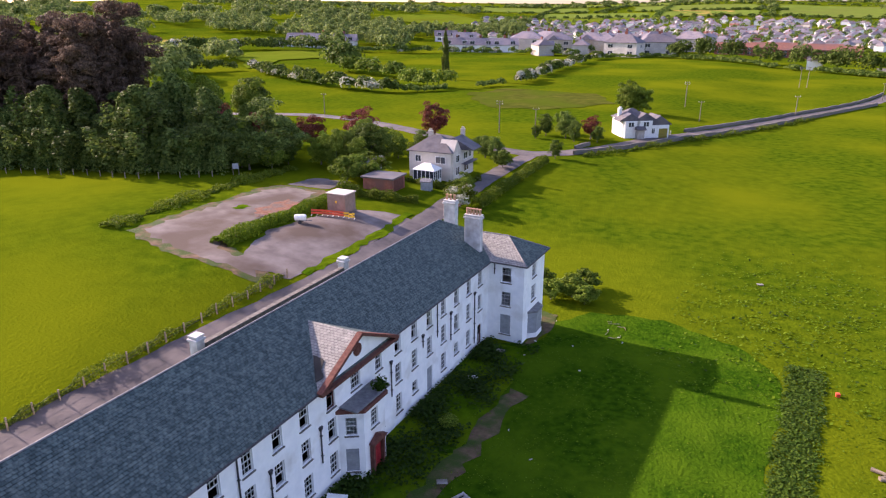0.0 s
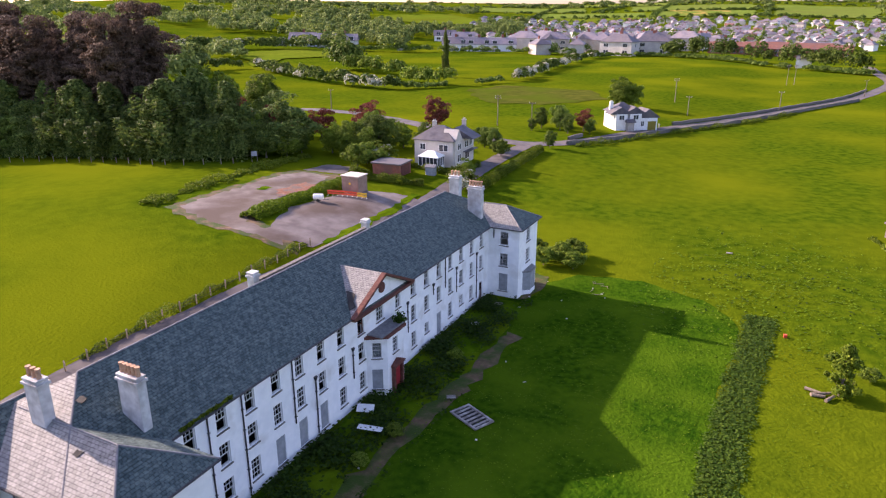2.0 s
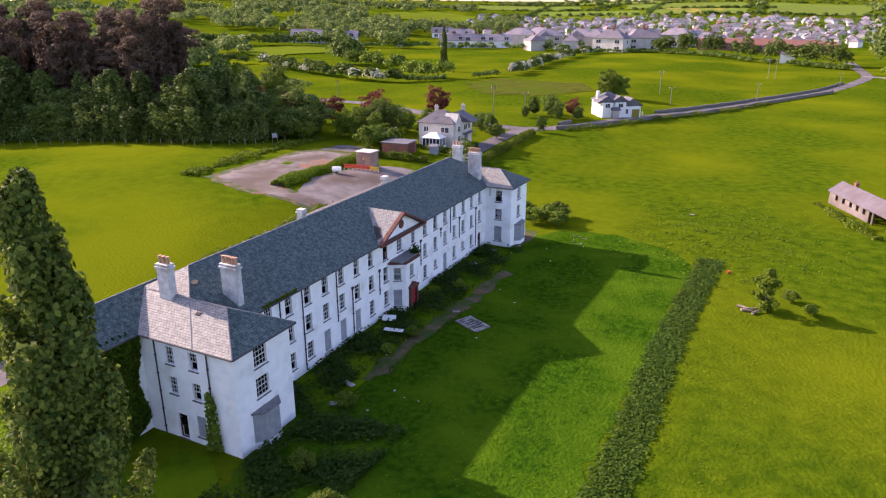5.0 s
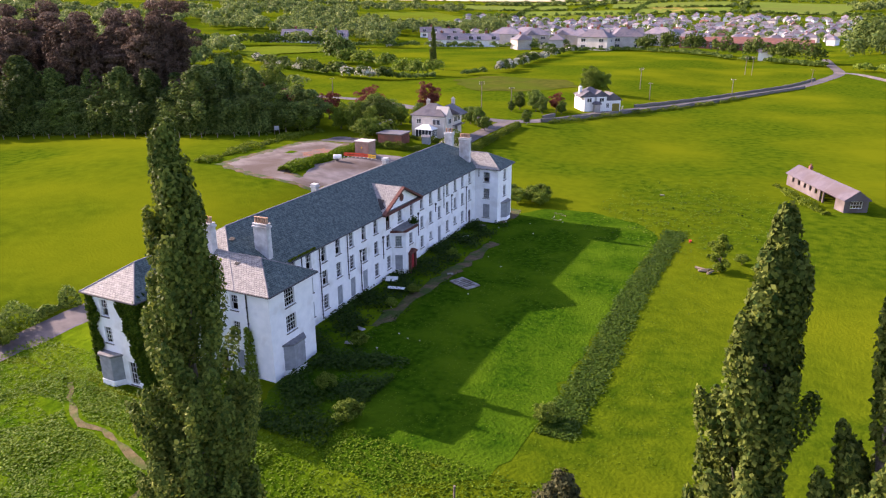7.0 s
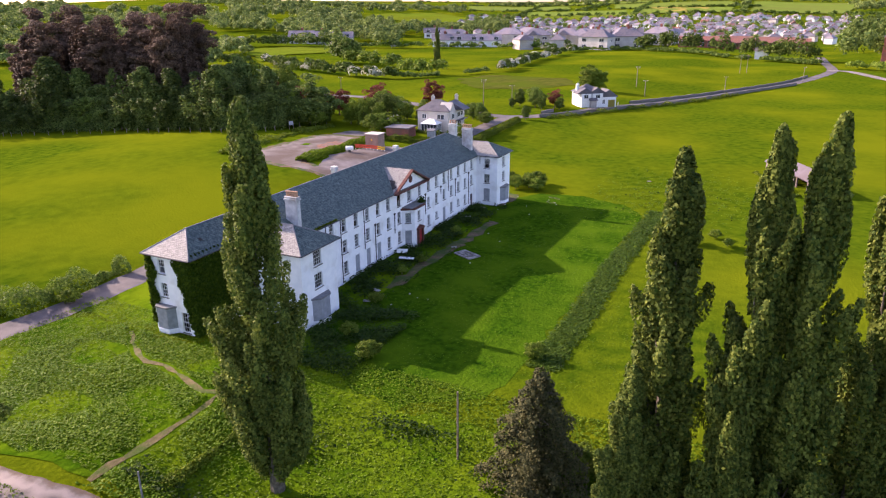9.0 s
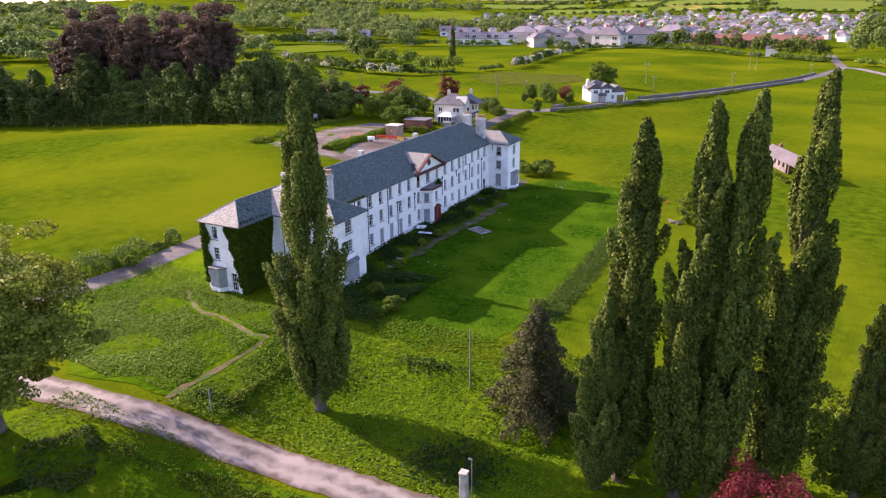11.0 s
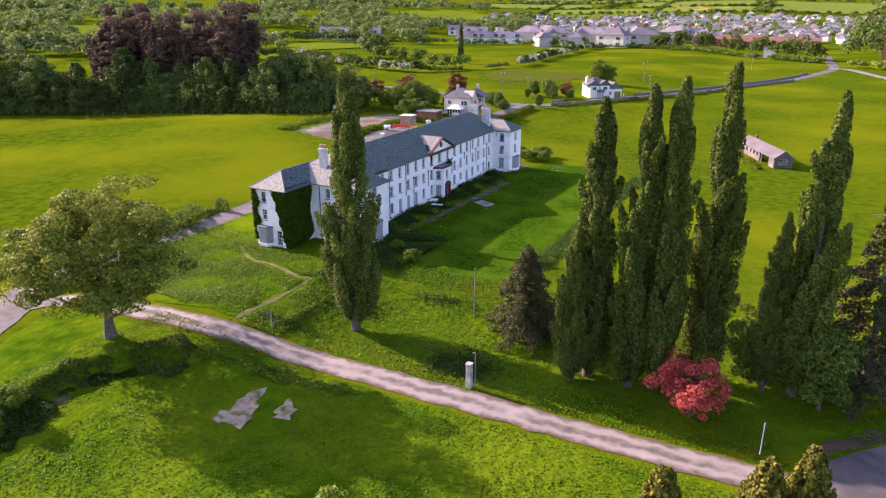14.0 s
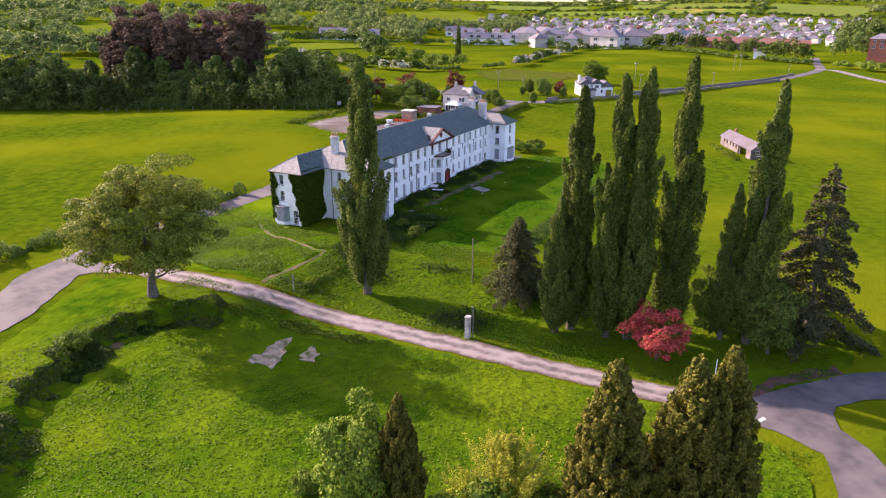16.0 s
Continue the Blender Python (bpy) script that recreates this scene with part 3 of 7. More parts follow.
for k in range(7):
    y = 37.2 + 2.7 * k
    for r in range(3):
        kind = rnd.choice(("sash", "broken", "broken"))
        if r == 2 and k == 2:
            wins.append((y - 6.8, 0.3, 1.0, 2.4, "board"))
        elif r == 2 and k in (1, 4):
            wins.append((y - 6.8, 1.5, 0.9, 1.15, kind))
        elif r == 2 and k == 6:
            wins.append((y - 6.8, 0.1, 0.95, 2.2, "open"))
        else:
            wins.append((y - 6.8, rows_z[r], WW, WH, kind))
openings("wall", (main_x, 6.8, 0), (0, 1, 0), 48.7, EAVE, wins, hall)

# wings: the near wing, the far wing and the wing at the south-west corner
near_wins = [(2.9, 6.62, 1.45, 1.68, "sash"), (2.9, 4.05, 1.45, 1.68, "sash")]
openings("wall", (-0.4, 0.4, 0), (0, 1, 0), 6.4, EAVE, near_wins, hall)
openings("wall", (-9.9, 0.4, 0), (1, 0, 0), 9.5, EAVE,
         [(c, z, 0.85, 1.5, k) for c, k in ((3.05, "sash"), (5.5, "broken")) for z in (6.55, 3.95)] + [(3.6, 0.1, 0.95, 2.2, "open"), (5.6, 0.7, 0.95, 1.9, "board")], hall)
openings("wall", (-0.4, 6.8, 0), (-1, 0, 0), 3.9, EAVE, [], hall)
openings("wall", (-4.3, 55.5, 0), (1, 0, 0), 3.9, EAVE,
         [(1.98, 6.5, 1.05, 1.65, "broken"), (1.98, 3.9, 1.05, 1.6, "sash"), (1.98, 0.75, 1.15, 2.2, "board")], hall)
openings("wall", (-0.4, 55.5, 0), (0, 1, 0), 6.1, EAVE, [(3.0, 6.5, 1.25, 1.7, "sash"), (3.0, 3.9, 1.25, 1.7, "sash")], hall)
openings("wall", (-0.4, 61.6, 0), (-1, 0, 0), 12.2, EAVE, [], hall)
openings("wall", (-12.6, 61.6, 0), (0, -1, 0), 55.6, EAVE, [], hall)
openings("wall", (-12.6, 6.0, 0), (-1, 0, 0), 3.2, EAVE, [], hall)
openings("wall", (-15.8, 6.0, 0), (0, -1, 0), 11.6, EAVE, [], hall)
openings("wall", (-15.8, -5.6, 0), (1, 0, 0), 5.9, EAVE,
         [(1.85, 6.55, 0.9, 1.6, "broken"), (1.85, 3.9, 0.9, 1.6, "sash"), (4.35, 0.2, 1.0, 2.3, "sash")], hall)
openings("wall", (-9.9, -5.6, 0), (0, 1, 0), 6.0, EAVE, [(4.9, 6.6, 0.8, 1.4, "broken")], hall)
# storey floors and an inner wall, added in near black, keep the rooms dark
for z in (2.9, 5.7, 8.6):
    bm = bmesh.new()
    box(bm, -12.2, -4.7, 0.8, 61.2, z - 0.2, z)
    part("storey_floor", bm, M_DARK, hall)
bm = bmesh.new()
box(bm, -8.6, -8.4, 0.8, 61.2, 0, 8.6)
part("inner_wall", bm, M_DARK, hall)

# roofs
R_MAIN = hip(-16.4, -3.9, 0.05, 61.95)
_, _, ridge_n, ridge_s = R_MAIN["west"]
R_MAIN["west"] = ((-12.9, 61.95, EAVE), (-12.9, 0.05, EAVE), ridge_n, ridge_s)
R_MAIN["north"] = ((-3.9, 61.95, EAVE), (-12.9, 61.95, EAVE), ridge_n, ridge_n)
R_NEAR = hip(-12.0, 0.0, 0.0, 7.2, axis="x", open_low=True)
R_FAR = hip(-12.0, 0.0, 55.1, 61.9, axis="x", open_low=True)
R_WEST = hip(-16.3, -9.5, -6.0, 6.0, pitch=0.64, open_high=True)
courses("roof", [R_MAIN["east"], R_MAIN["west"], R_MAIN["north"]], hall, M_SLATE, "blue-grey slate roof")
# south slopes take the paler, sun-toned slate
courses("roof", [R_MAIN["south"], R_NEAR["south"]], hall, M_SLATE_LIT, "slate hip coloured paler for sunlight")
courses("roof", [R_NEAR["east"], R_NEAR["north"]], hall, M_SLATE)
courses("roof", [R_FAR["south"]], hall, M_SLATE_LIT)
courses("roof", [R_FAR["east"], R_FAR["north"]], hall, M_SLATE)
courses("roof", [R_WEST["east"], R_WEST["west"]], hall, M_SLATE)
courses("roof", [R_WEST["south"]], hall, M_SLATE_LIT)
caps = [(R_MAIN["east"][2], R_MAIN["east"][3]), (R_NEAR["south"][2], R_NEAR["south"][3]), (R_FAR["south"][2], R_FAR["south"][3]), (R_WEST["east"][2], R_WEST["east"][3])]
for rr in (R_NEAR, R_FAR):
    caps += [(rr["east"][0], rr["east"][2]), (rr["east"][1], rr["east"][2])]
caps += [(R_WEST["south"][0], R_WEST["south"][2]), (R_WEST["south"][1], R_WEST["south"][2]), (R_MAIN["south"][1], R_MAIN["south"][2])]
ridge_caps("ridge_tiles", caps[:1], hall, 0.08, M_LEAD)
for line in caps[1:]:
    ridge_caps("ridge_tiles", [line], hall, 0.07, M_LEAD)
# soffit boards and gutters
bm = bmesh.new()
for x0, x1, y0, y1 in ((-12.85, -3.95, 0.05, 61.9), (-12, -0.05, 0.05, 7.15), (-12, -0.05, 55.15, 61.85), (-16.25, -9.55, -5.95, 1.0)):
    box(bm, x0, x1, y0, y1, EAVE - 0.1 - 0.003 * x1, EAVE - 0.03 - 0.003 * x1)
part("soffit", bm, M_DARKSTONE, hall)
for a, b in (((-3.84, 7.2, 8.66), (-3.84, 26.2, 8.66)), ((-3.84, 36.1, 8.66), (-3.84, 55.1, 8.66)), ((0.06, 0, 8.66), (0.06, 7.2, 8.66)), ((0.06, 55.1, 8.66), (0.06, 61.9, 8.66)),
             ((-9.5, -0.06, 8.66), (0, -0.06, 8.66)), ((-3.9, 55.04, 8.66), (0, 55.04, 8.66)), ((-16.3, -6.06, 8.66), (-9.5, -6.06, 8.66)), ((-9.44, -6, 8.66), (-9.44, 0, 8.66))):
    bm = bmesh.new()
    tube(bm, a, b, 0.07, 0.07, 6)
    part("gutter", bm, M_PIPE, hall, "dark iron eaves gutter")

# central gable with its round window, moulded bargeboards and broken south slope
GY0, GY1, GYM, GX, GZ = 26.25, 36.05, 31.15, -3.55, 11.15
back = -3.9 - (GZ - EAVE) / PITCH
# the gable's south slope has the sun-toned slate, its north slope the grey
courses("gable_roof", [((back - 2, GY0, EAVE + 0.02), (GX, GY0, EAVE + 0.02), (back, GYM, GZ), (GX, GYM, GZ))], hall, M_SLATE_LIT, "broken pinkish slate gable slope")
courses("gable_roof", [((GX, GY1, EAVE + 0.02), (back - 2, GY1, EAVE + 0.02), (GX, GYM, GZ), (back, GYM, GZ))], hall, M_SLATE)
bm = bmesh.new()
tri = [(-4.05, GY0 + 0.3, EAVE - 0.05), (-4.05, GY1 - 0.3, EAVE - 0.05), (-4.05, GYM, GZ - 0.2)]
f = [bm.verts.new(p) for p in tri]
g = [bm.verts.new((p[0] - 0.3, p[1], p[2])) for p in tri]
bm.faces.new(f)
bm.faces.new(g[::-1])
for i in range(3):
    bm.faces.new((f[i], g[i], g[(i + 1) % 3], f[(i + 1) % 3]))
part("gable_wall", bm, M_RENDER, hall)


def beam(bm, a, b, w, h):
    a, b = Vector(a), Vector(b)
    d = (b - a).normalized()
    side = Vector((1, 0, 0))
    up = side.cross(d).normalized()
    vs = [bm.verts.new(p + side * sx * w / 2 + up * sz * h / 2) for p in (a, b) for sx in (-1, 1) for sz in (-1, 1)]
    for q in ((0, 1, 3, 2), (4, 6, 7, 5), (0, 4, 5, 1), (2, 3, 7, 6), (0, 2, 6, 4), (1, 5, 7, 3)):
        bm.faces.new([vs[i] for i in q])


for a, b in (((-3.72, GY0 - 0.1, EAVE - 0.02), (-3.72, GYM, GZ - 0.08)), ((-3.72, GYM, GZ - 0.08), (-3.72, GY1 + 0.1, EAVE - 0.02)), ((-3.78, GY0, EAVE - 0.12), (-3.78, GY1, EAVE - 0.12))):
    bm = bmesh.new()
    beam(bm, a, b, 0.45, 0.24)
    bm.normal_update()
    bmesh.ops.recalc_face_normals(bm, faces=bm.faces[:])
    part("bargeboard", bm, M_BROWN, hall, "peeling brown painted cornice board")
bm = bmesh.new()
tube(bm, (-4.1, GYM, 9.75), (-3.98, GYM, 9.75), 0.5, 0.5, 24)
tube(bm, (-3.985, GYM, 9.75), (-3.95, GYM, 9.75), 0.3, 0.3, 24)
part("round_window", bm, M_BROWN, hall, "round brown louvred gable window")

# canted entrance bay
BAY = [(-4.3, 28.75), (-2.75, 29.75), (-2.75, 32.55), (-4.3, 33.55)]
bay_wins = {0: [(0.92, 3.75, 0.85, 1.5, "sash"), (0.92, 0.7, 0.95, 1.95, "board")], 1: [(1.4, 3.75, 0.95, 1.5, "sash")], 2: [(0.92, 3.75, 0.85, 1.5, "sash")]}
for i in range(3):
    a, b = Vector((*BAY[i], 0)), Vector((*BAY[i + 1], 0))
    openings("bay_wall", a, b - a, (b - a).length, 5.75, bay_wins[i], hall, thick=0.2)
bm = bmesh.new()
ring = [(-4.3, 28.45), (-2.5, 29.6), (-2.5, 32.7), (-4.3, 33.85)]
for z0, z1, k in ((5.7, 5.98, 1.0),):
    lo = [bm.verts.new((x, y, z0)) for x, y in ring]
    hi = [bm.verts.new((x, y, z1)) for x, y in ring]
    bm.faces.new(hi)
    bm.faces.new(lo[::-1])
    for i in range(4):
        j = (i + 1) % 4
        bm.faces.new((lo[i], lo[j], hi[j], hi[i]))
bevelled(bm, 0.03)
part("bay_cornice", bm, M_BROWN, hall, "brown painted bay cornice with flat roof")
boxpart("bay_parapet", -4.3, -2.7, 28.9, 33.4, 5.98, 6.12, M_LEAD, hall, bevel=0.03)
bm = bmesh.new()
box(bm, -2.74, -2.66, 30.62, 31.68, 0.12, 2.35)
for y in (30.76, 31.24):
    for z in (0.3, 1.35):
        box(bm, -2.67, -2.645, y, y + 0.32, z, z + 0.8)
door = part("door", bm, M_RED, hall, "faded dark red panelled entrance door")
bm = bmesh.new()
for y in (30.35, 31.72):
    box(bm, -2.73, -2.4, y, y + 0.23, 0.0, 2.55)
box(bm, -2.73, -2.3, 30.25, 32.05, 2.55, 2.72)
v6 = [bm.verts.new(p) for p in ((-2.7, 30.2, 2.72), (-2.7, 32.1, 2.72), (-2.7, 31.15, 3.2), (-2.25, 30.2, 2.72), (-2.25, 32.1, 2.72), (-2.25, 31.15, 3.2))]
for q in ((3, 4, 5), (0, 2, 1), (0, 3, 5, 2), (1, 2, 5, 4), (0, 1, 4, 3)):
    bm.faces.new([v6[i] for i in q])
part("door_surround", bm, M_BROWN, hall, "brown pedimented door surround")


def ground_bay(p, ang, wide, out, tall, boarded, parent):
    """A canted ground-floor bay closed with boards, white plinth and lean-to lead roof; -y outward."""
    m = Matrix.Translation(p) @ Matrix.Rotation(ang, 4, "Z")
    w = wide / 2
    pts = [(-w, 0), (-w * 0.55, -out), (w * 0.55, -out), (w, 0)]

    def prism(z0, z1, grow, name, mat, label=""):
        bm = bmesh.new()
        lo = [bm.verts.new((x * (1 + grow), y * (1 + grow), z0)) for x, y in pts]
        hi = [bm.verts.new((x * (1 + grow), y * (1 + grow), z1)) for x, y in pts]
        bm.faces.new(hi[::-1])
        bm.faces.new(lo)
        for i in range(4):
            j = (i + 1) % 4
            bm.faces.new((lo[j], lo[i], hi[i], hi[j]))
        bmesh.ops.recalc_face_normals(bm, faces=bm.faces[:])
        bm.transform(m)
        return part(name, bevelled(bm, 0.015), mat, parent, label)

    prism(0, 0.55, 0.06, "bay_plinth", M_RENDER)
    prism(0.55, tall, 0.0, "bay_board", boarded, "bay window closed with grey boards")
    prism(tall, tall + 0.18, 0.12, "bay_roof", M_LEAD, "flat lead bay roof")


ground_bay((-0.4, 3.3, 0), math.pi / 2, 2.9, 0.75, 3.05, M_BOARD, hall)
ground_bay((-0.4, 58.5, 0), math.pi / 2, 2.9, 0.75, 2.9, M_BOARD, hall)
ground_bay((-13.95, -5.6, 0), 0.0, 2.6, 0.8, 2.9, M_BOARD, hall)

chimney(-6.7, -5.05, 6.4, 7.05, 8.5, 12.8, 5, hall)
chimney(-10.2, -8.95, 3.1, 3.8, 9.5, 13.3, 3, hall)
chimney(-6.95, -5.2, 55.2, 55.9, 8.5, 13.2, 5, hall)
chimney(-11.9, -10.5, 60.2, 61.0, 8.7, 12.9, 3, hall)
chimney(-12.3, -11.6, 23.5, 24.2, 8.7, 12.25, 0, hall)
chimney(-12.6, -11.9, 41.0, 41.7, 8.7, 12.1, 0, hall)
boxpart("rear_parapet", -12.3, -11.95, 24.2, 41.0, 8.7, 11.35, M_DARKSTONE, hall, "dark rear parapet wall")
boxpart("coping", -12.35, -11.9, 24.25, 40.95, 11.35, 11.43, M_DARKSTONE, hall)
for y, z0, z1, hp in ((10.35, 0.2, 8.5, False), (13.45, 0.2, 8.5, False), (18.8, 3.0, 8.5, False), (21.45, 0.6, 5.5, True), (26.65, 2.9, 5.6, True), (36.0, 3.2, 6.2, True),
                      (41.3, 5.2, 6.2, True), (44.0, 5.0, 8.5, False), (46.7, 3.5, 6.2, True), (52.0, 0.8, 6.2, True)):
    pipe(main_x + 0.08, y, z0, z1, hall, hp)
pipe(-3.6, 55.42, 7.3, 8.5, hall, False)
pipe(-2.9, 0.32, 0.1, 8.5, hall, False)
pipe(-8.3, 0.32, 0.1, 8.5, hall, False)


def slope_z(x, y, x_eave=None, y_eave=None):
    """Height of a roof slope above its eave line."""
    run = abs((x - x_eave) if x_eave is not None else (y - y_eave))
    return EAVE + run * PITCH


# slipped slates: ragged near-black slabs on the slopes, painting the holes' shade
for x, y, w, d, east_slope in ((-5.6, 2.6, 0.5, 0.35, False), (-8.2, 5.0, 0.6, 0.4, False), (-11.2, -2.4, 0.45, 0.4, None)):
    bm = bmesh.new()
    pts = blob_outline([(-w / 2, -d / 2), (w / 2, -d / 2), (w / 2, d / 2), (-w / 2, d / 2)], 0.05, 0.15, 3)
    vs = [bm.verts.new((px, py, 0)) for px, py in pts]
    bm.faces.new(vs)
    g2 = bmesh.ops.extrude_face_region(bm, geom=bm.faces[:])
    bmesh.ops.translate(bm, vec=(0, 0, 0.03), verts=[v for v in g2["geom"] if isinstance(v, bmesh.types.BMVert)])
    bmesh.ops.recalc_face_normals(bm, faces=bm.faces[:])
    if east_slope is None:
        bm.transform(Matrix.Translation((x, y, EAVE + (-9.5 - x) * 0.64 + 0.02)) @ Matrix.Rotation(math.atan(0.64), 4, "Y"))
    else:
        bm.transform(Matrix.Translation((x, y, slope_z(x, y, y_eave=0.0) + 0.02)) @ Matrix.Rotation(math.atan(PITCH), 4, "X"))
    part("roof_hole", bm, M_DARK, hall, "near-black slab for the shade in a slate hole")
# collapsed valley by the gable: its shade painted as one more near-black slab
bm = bmesh.new()
vs = [bm.verts.new(p) for p in [(x, y, 8.78 + (y - 26.25) * 0.496) for x, y in ((-4.55, 26.85), (-4.2, 27.35), (-4.75, 27.8), (-5.0, 28.5), (-5.6, 28.6), (-6.05, 28.65))]]
bm.faces.new(vs)
g2 = bmesh.ops.extrude_face_region(bm, geom=bm.faces[:])
bmesh.ops.translate(bm, vec=(0, -0.01, 0.03), verts=[v for v in g2["geom"] if isinstance(v, bmesh.types.BMVert)])
bmesh.ops.recalc_face_normals(bm, faces=bm.faces[:])
part("roof_hole", bm, M_DARK, hall, "near-black slab for the collapsed valley's shade")

# ---------------------------------------------------------------- roads, yards, paths
strip("drive", [(-24, -35), (-20.5, -32.6), (-16, -31.5), (-9.6, -30.8), (-2.9, -30.2), (6.4, -28.5), (15.9, -27.6), (23.7, -27.4), (30.4, -27.4), (37, -27.4), (43.8, -27.3), (51, -27.2), (60, -26.8)], 3.6, M_RUTTED,
      "pale worn gravel and tarmac drive with wheel lines", "drive", seed=4, wob=0.2, step=1.2, across=8)
strip("lane", [(-14, -60), (-17.4, -52), (-22.6, -44), (-26.8, -36.5), (-29.4, -28), (-29.8, -16), (-28.6, -6), (-28.8, 6), (-29.0, 20), (-27.8, 40), (-27.0, 58), (-27.2, 76), (-28.6, 92), (-29.8, 108), (-30.6, 128), (-30.5, 138)], 3.9, M_ASPHALT,
      "grey tarmac lane behind the building", "drive", lift=0.07)
patch("lane_mouth", [(-14.5, -53.5), (-16.4, -47.5), (-22.6, -37), (-21, -33.6), (-24, -32.4), (-28, -30.5), (-30.6, -34), (-29.2, -41), (-22.6, -50), (-17.5, -57)], M_ASPHALT, "widened grey tarmac where the drives meet", "drive", lift=0.075, wob=0.15, step=1.2, seed=41)
strip("junction_drive", [(59, -26.6), (64.2, -27.0), (67.3, -29.4), (68.5, -34), (69.2, -42), (69.5, -52)], 4.4, M_ASPHALT, "curving grey tarmac drive", "drive", lift=0.075)
strip("junction_branch", [(60.5, -25.8), (64.2, -21.4), (67.6, -17.7), (71.5, -15.4), (80, -11.5), (90, -7)], 4.4, M_ASPHALT, "grey tarmac drive under the trees", "drive", lift=0.079)
patch("junction_apron", [(58.5, -28.3), (58.5, -25.2), (60.4, -24.4), (63.4, -19.6), (66.6, -20.2), (66.4, -23.6), (67, -26.5), (66.5, -31), (64.8, -30.4), (62.6, -29.2)], M_ASPHALT, "widened grey tarmac at the drive junction", "drive", lift=0.084, wob=0.12, step=1.0, seed=42)
patch("leaf_litter", [(59.8, -23.9), (61.4, -20.6), (64.5, -17.2), (67.5, -14.8), (66.6, -13.9), (63, -16.4), (60.2, -19.6), (59, -23.2)], M_LITTER, "reddish-brown leaf litter along the drive", "earth", lift=0.09, wob=0.3, step=0.8, seed=43)
strip("road", [(-150, 152), (-120, 166), (-95, 166), (-62, 152), (-36, 140.5), (-27, 143), (-19, 155), (-9, 178), (5, 208), (20, 242), (42, 290), (55, 335), (62, 372), (60, 420), (58, 470)], 5.2, M_ASPHALT,
      "grey country road between low walls", "road", lift=0.08, step=3)
strip("side_road", [(60, 372), (70, 366), (82, 330), (97, 290)], 5.0, M_TRACK, "pale side road", "road", lift=0.1)
patch("yard", [(-55.3, 55.5), (-56, 60.5), (-56.3, 69.6), (-57.6, 82), (-56.5, 86.5), (-49.5, 86), (-48.3, 81.5), (-46.9, 70.4), (-44.9, 60.1), (-42.1, 55.6), (-36, 54.6), (-33, 52.6), (-40, 52.2), (-49.4, 53.5)], M_CONCRETE,
      "old concrete parking loop with puddle stains", "yard", lift=0.06)
patch("yard", [(-37.5, 53.2), (-41.3, 64), (-40.8, 74), (-40, 80), (-33, 84), (-29.4, 84), (-29.2, 70), (-29.4, 55)], M_CONCRETE,
      "cracked concrete yard beside the lane", "yard", lift=0.065, seed=2)
patch("yard_edge", [(-57, 54), (-57.6, 61), (-58, 70), (-59.5, 84), (-58.5, 88), (-46, 88), (-45.2, 70), (-43.6, 60), (-41.4, 57), (-36, 55.8), (-31, 54), (-30, 51.2), (-40, 50.8), (-50, 52)], M_EARTH, "muddy brown rim of the yard", "earth", lift=0.035, seed=14)
patch("grass_island", [(-53.5, 70), (-51.8, 70.5), (-51.6, 72.6), (-53.4, 72.4)], M_ROUGH, "small grass tuft in the yard", "grass", lift=0.1, seed=17, wob=0.3, step=0.6)
strip("weedy_verge", [(-29.6, 57), (-29.7, 68), (-30.5, 80), (-31.5, 86)], 1.3, M_ROUGH, "weedy strip between yard and lane", "grass", lift=0.1, wob=0.4, step=1.2)
patch("rubble", [(-50.5, 79.5), (-46.8, 78.5), (-45.8, 70), (-47.5, 68.5), (-50, 72)], M_SPOIL, "reddish rubble spread on the yard", "rubble", lift=0.14, seed=6)
patch("worn_ground", [(0.6, 14), (2.2, 14.5), (3.0, 30), (3.6, 46), (2.2, 47), (1.2, 30)], M_EARTH, "bare trodden earth in the grass", "earth", lift=0.05, seed=8)
patch("worn_ground", [(10.6, -41.4), (10.6, -37.9), (10.1, -36.2), (11.3, -35.1), (12.7, -37.7), (13.9, -39.7), (13.7, -41.1), (12.0, -41.3)], M_GRAVEL, "pale gravel patch in the grass", "earth", lift=0.2, wob=0.4, step=0.6, seed=9, grain=0.7)
patch("worn_ground", [(14.6, -37.8), (14.4, -35.2), (16.2, -36.5), (16.9, -38.1), (15.5, -38.8)], M_GRAVEL, "pale gravel patch in the grass", "earth", lift=0.2, wob=0.4, step=0.6, seed=10, grain=0.7)
patch("worn_ground", [(0.6, 56), (1.4, 60.8), (0.8, 64), (-3, 64.5), (-3, 62), (-0.2, 61.5), (-0.2, 55.2)], M_EARTH, "bare earth apron at the wing", "earth", lift=0.05, wob=0.2, step=0.8, seed=12)
patch("yard", [(-57.5, 88.5), (-57, 95.5), (-49.5, 96), (-49.2, 89)], M_ASPHALT, "dark tarmac square beside the yard", "yard", lift=0.06, seed=18)
strip("footpath", [(-17.5, -7.7), (-11.7, -11.7), (-8.2, -11.9), (-1.6, -13.6), (-0.1, -13.2), (0.3, -20.8), (-0.2, -24.7), (-0.2, -26.8)], 0.5, M_PATH, "narrow trodden earth path", "path", lift=0.08, wob=0.2, step=1)

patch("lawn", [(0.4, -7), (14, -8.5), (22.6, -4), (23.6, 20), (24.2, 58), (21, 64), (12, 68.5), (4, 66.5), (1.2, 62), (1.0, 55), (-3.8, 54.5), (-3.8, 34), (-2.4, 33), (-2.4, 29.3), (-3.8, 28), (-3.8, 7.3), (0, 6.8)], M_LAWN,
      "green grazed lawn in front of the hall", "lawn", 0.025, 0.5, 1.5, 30)
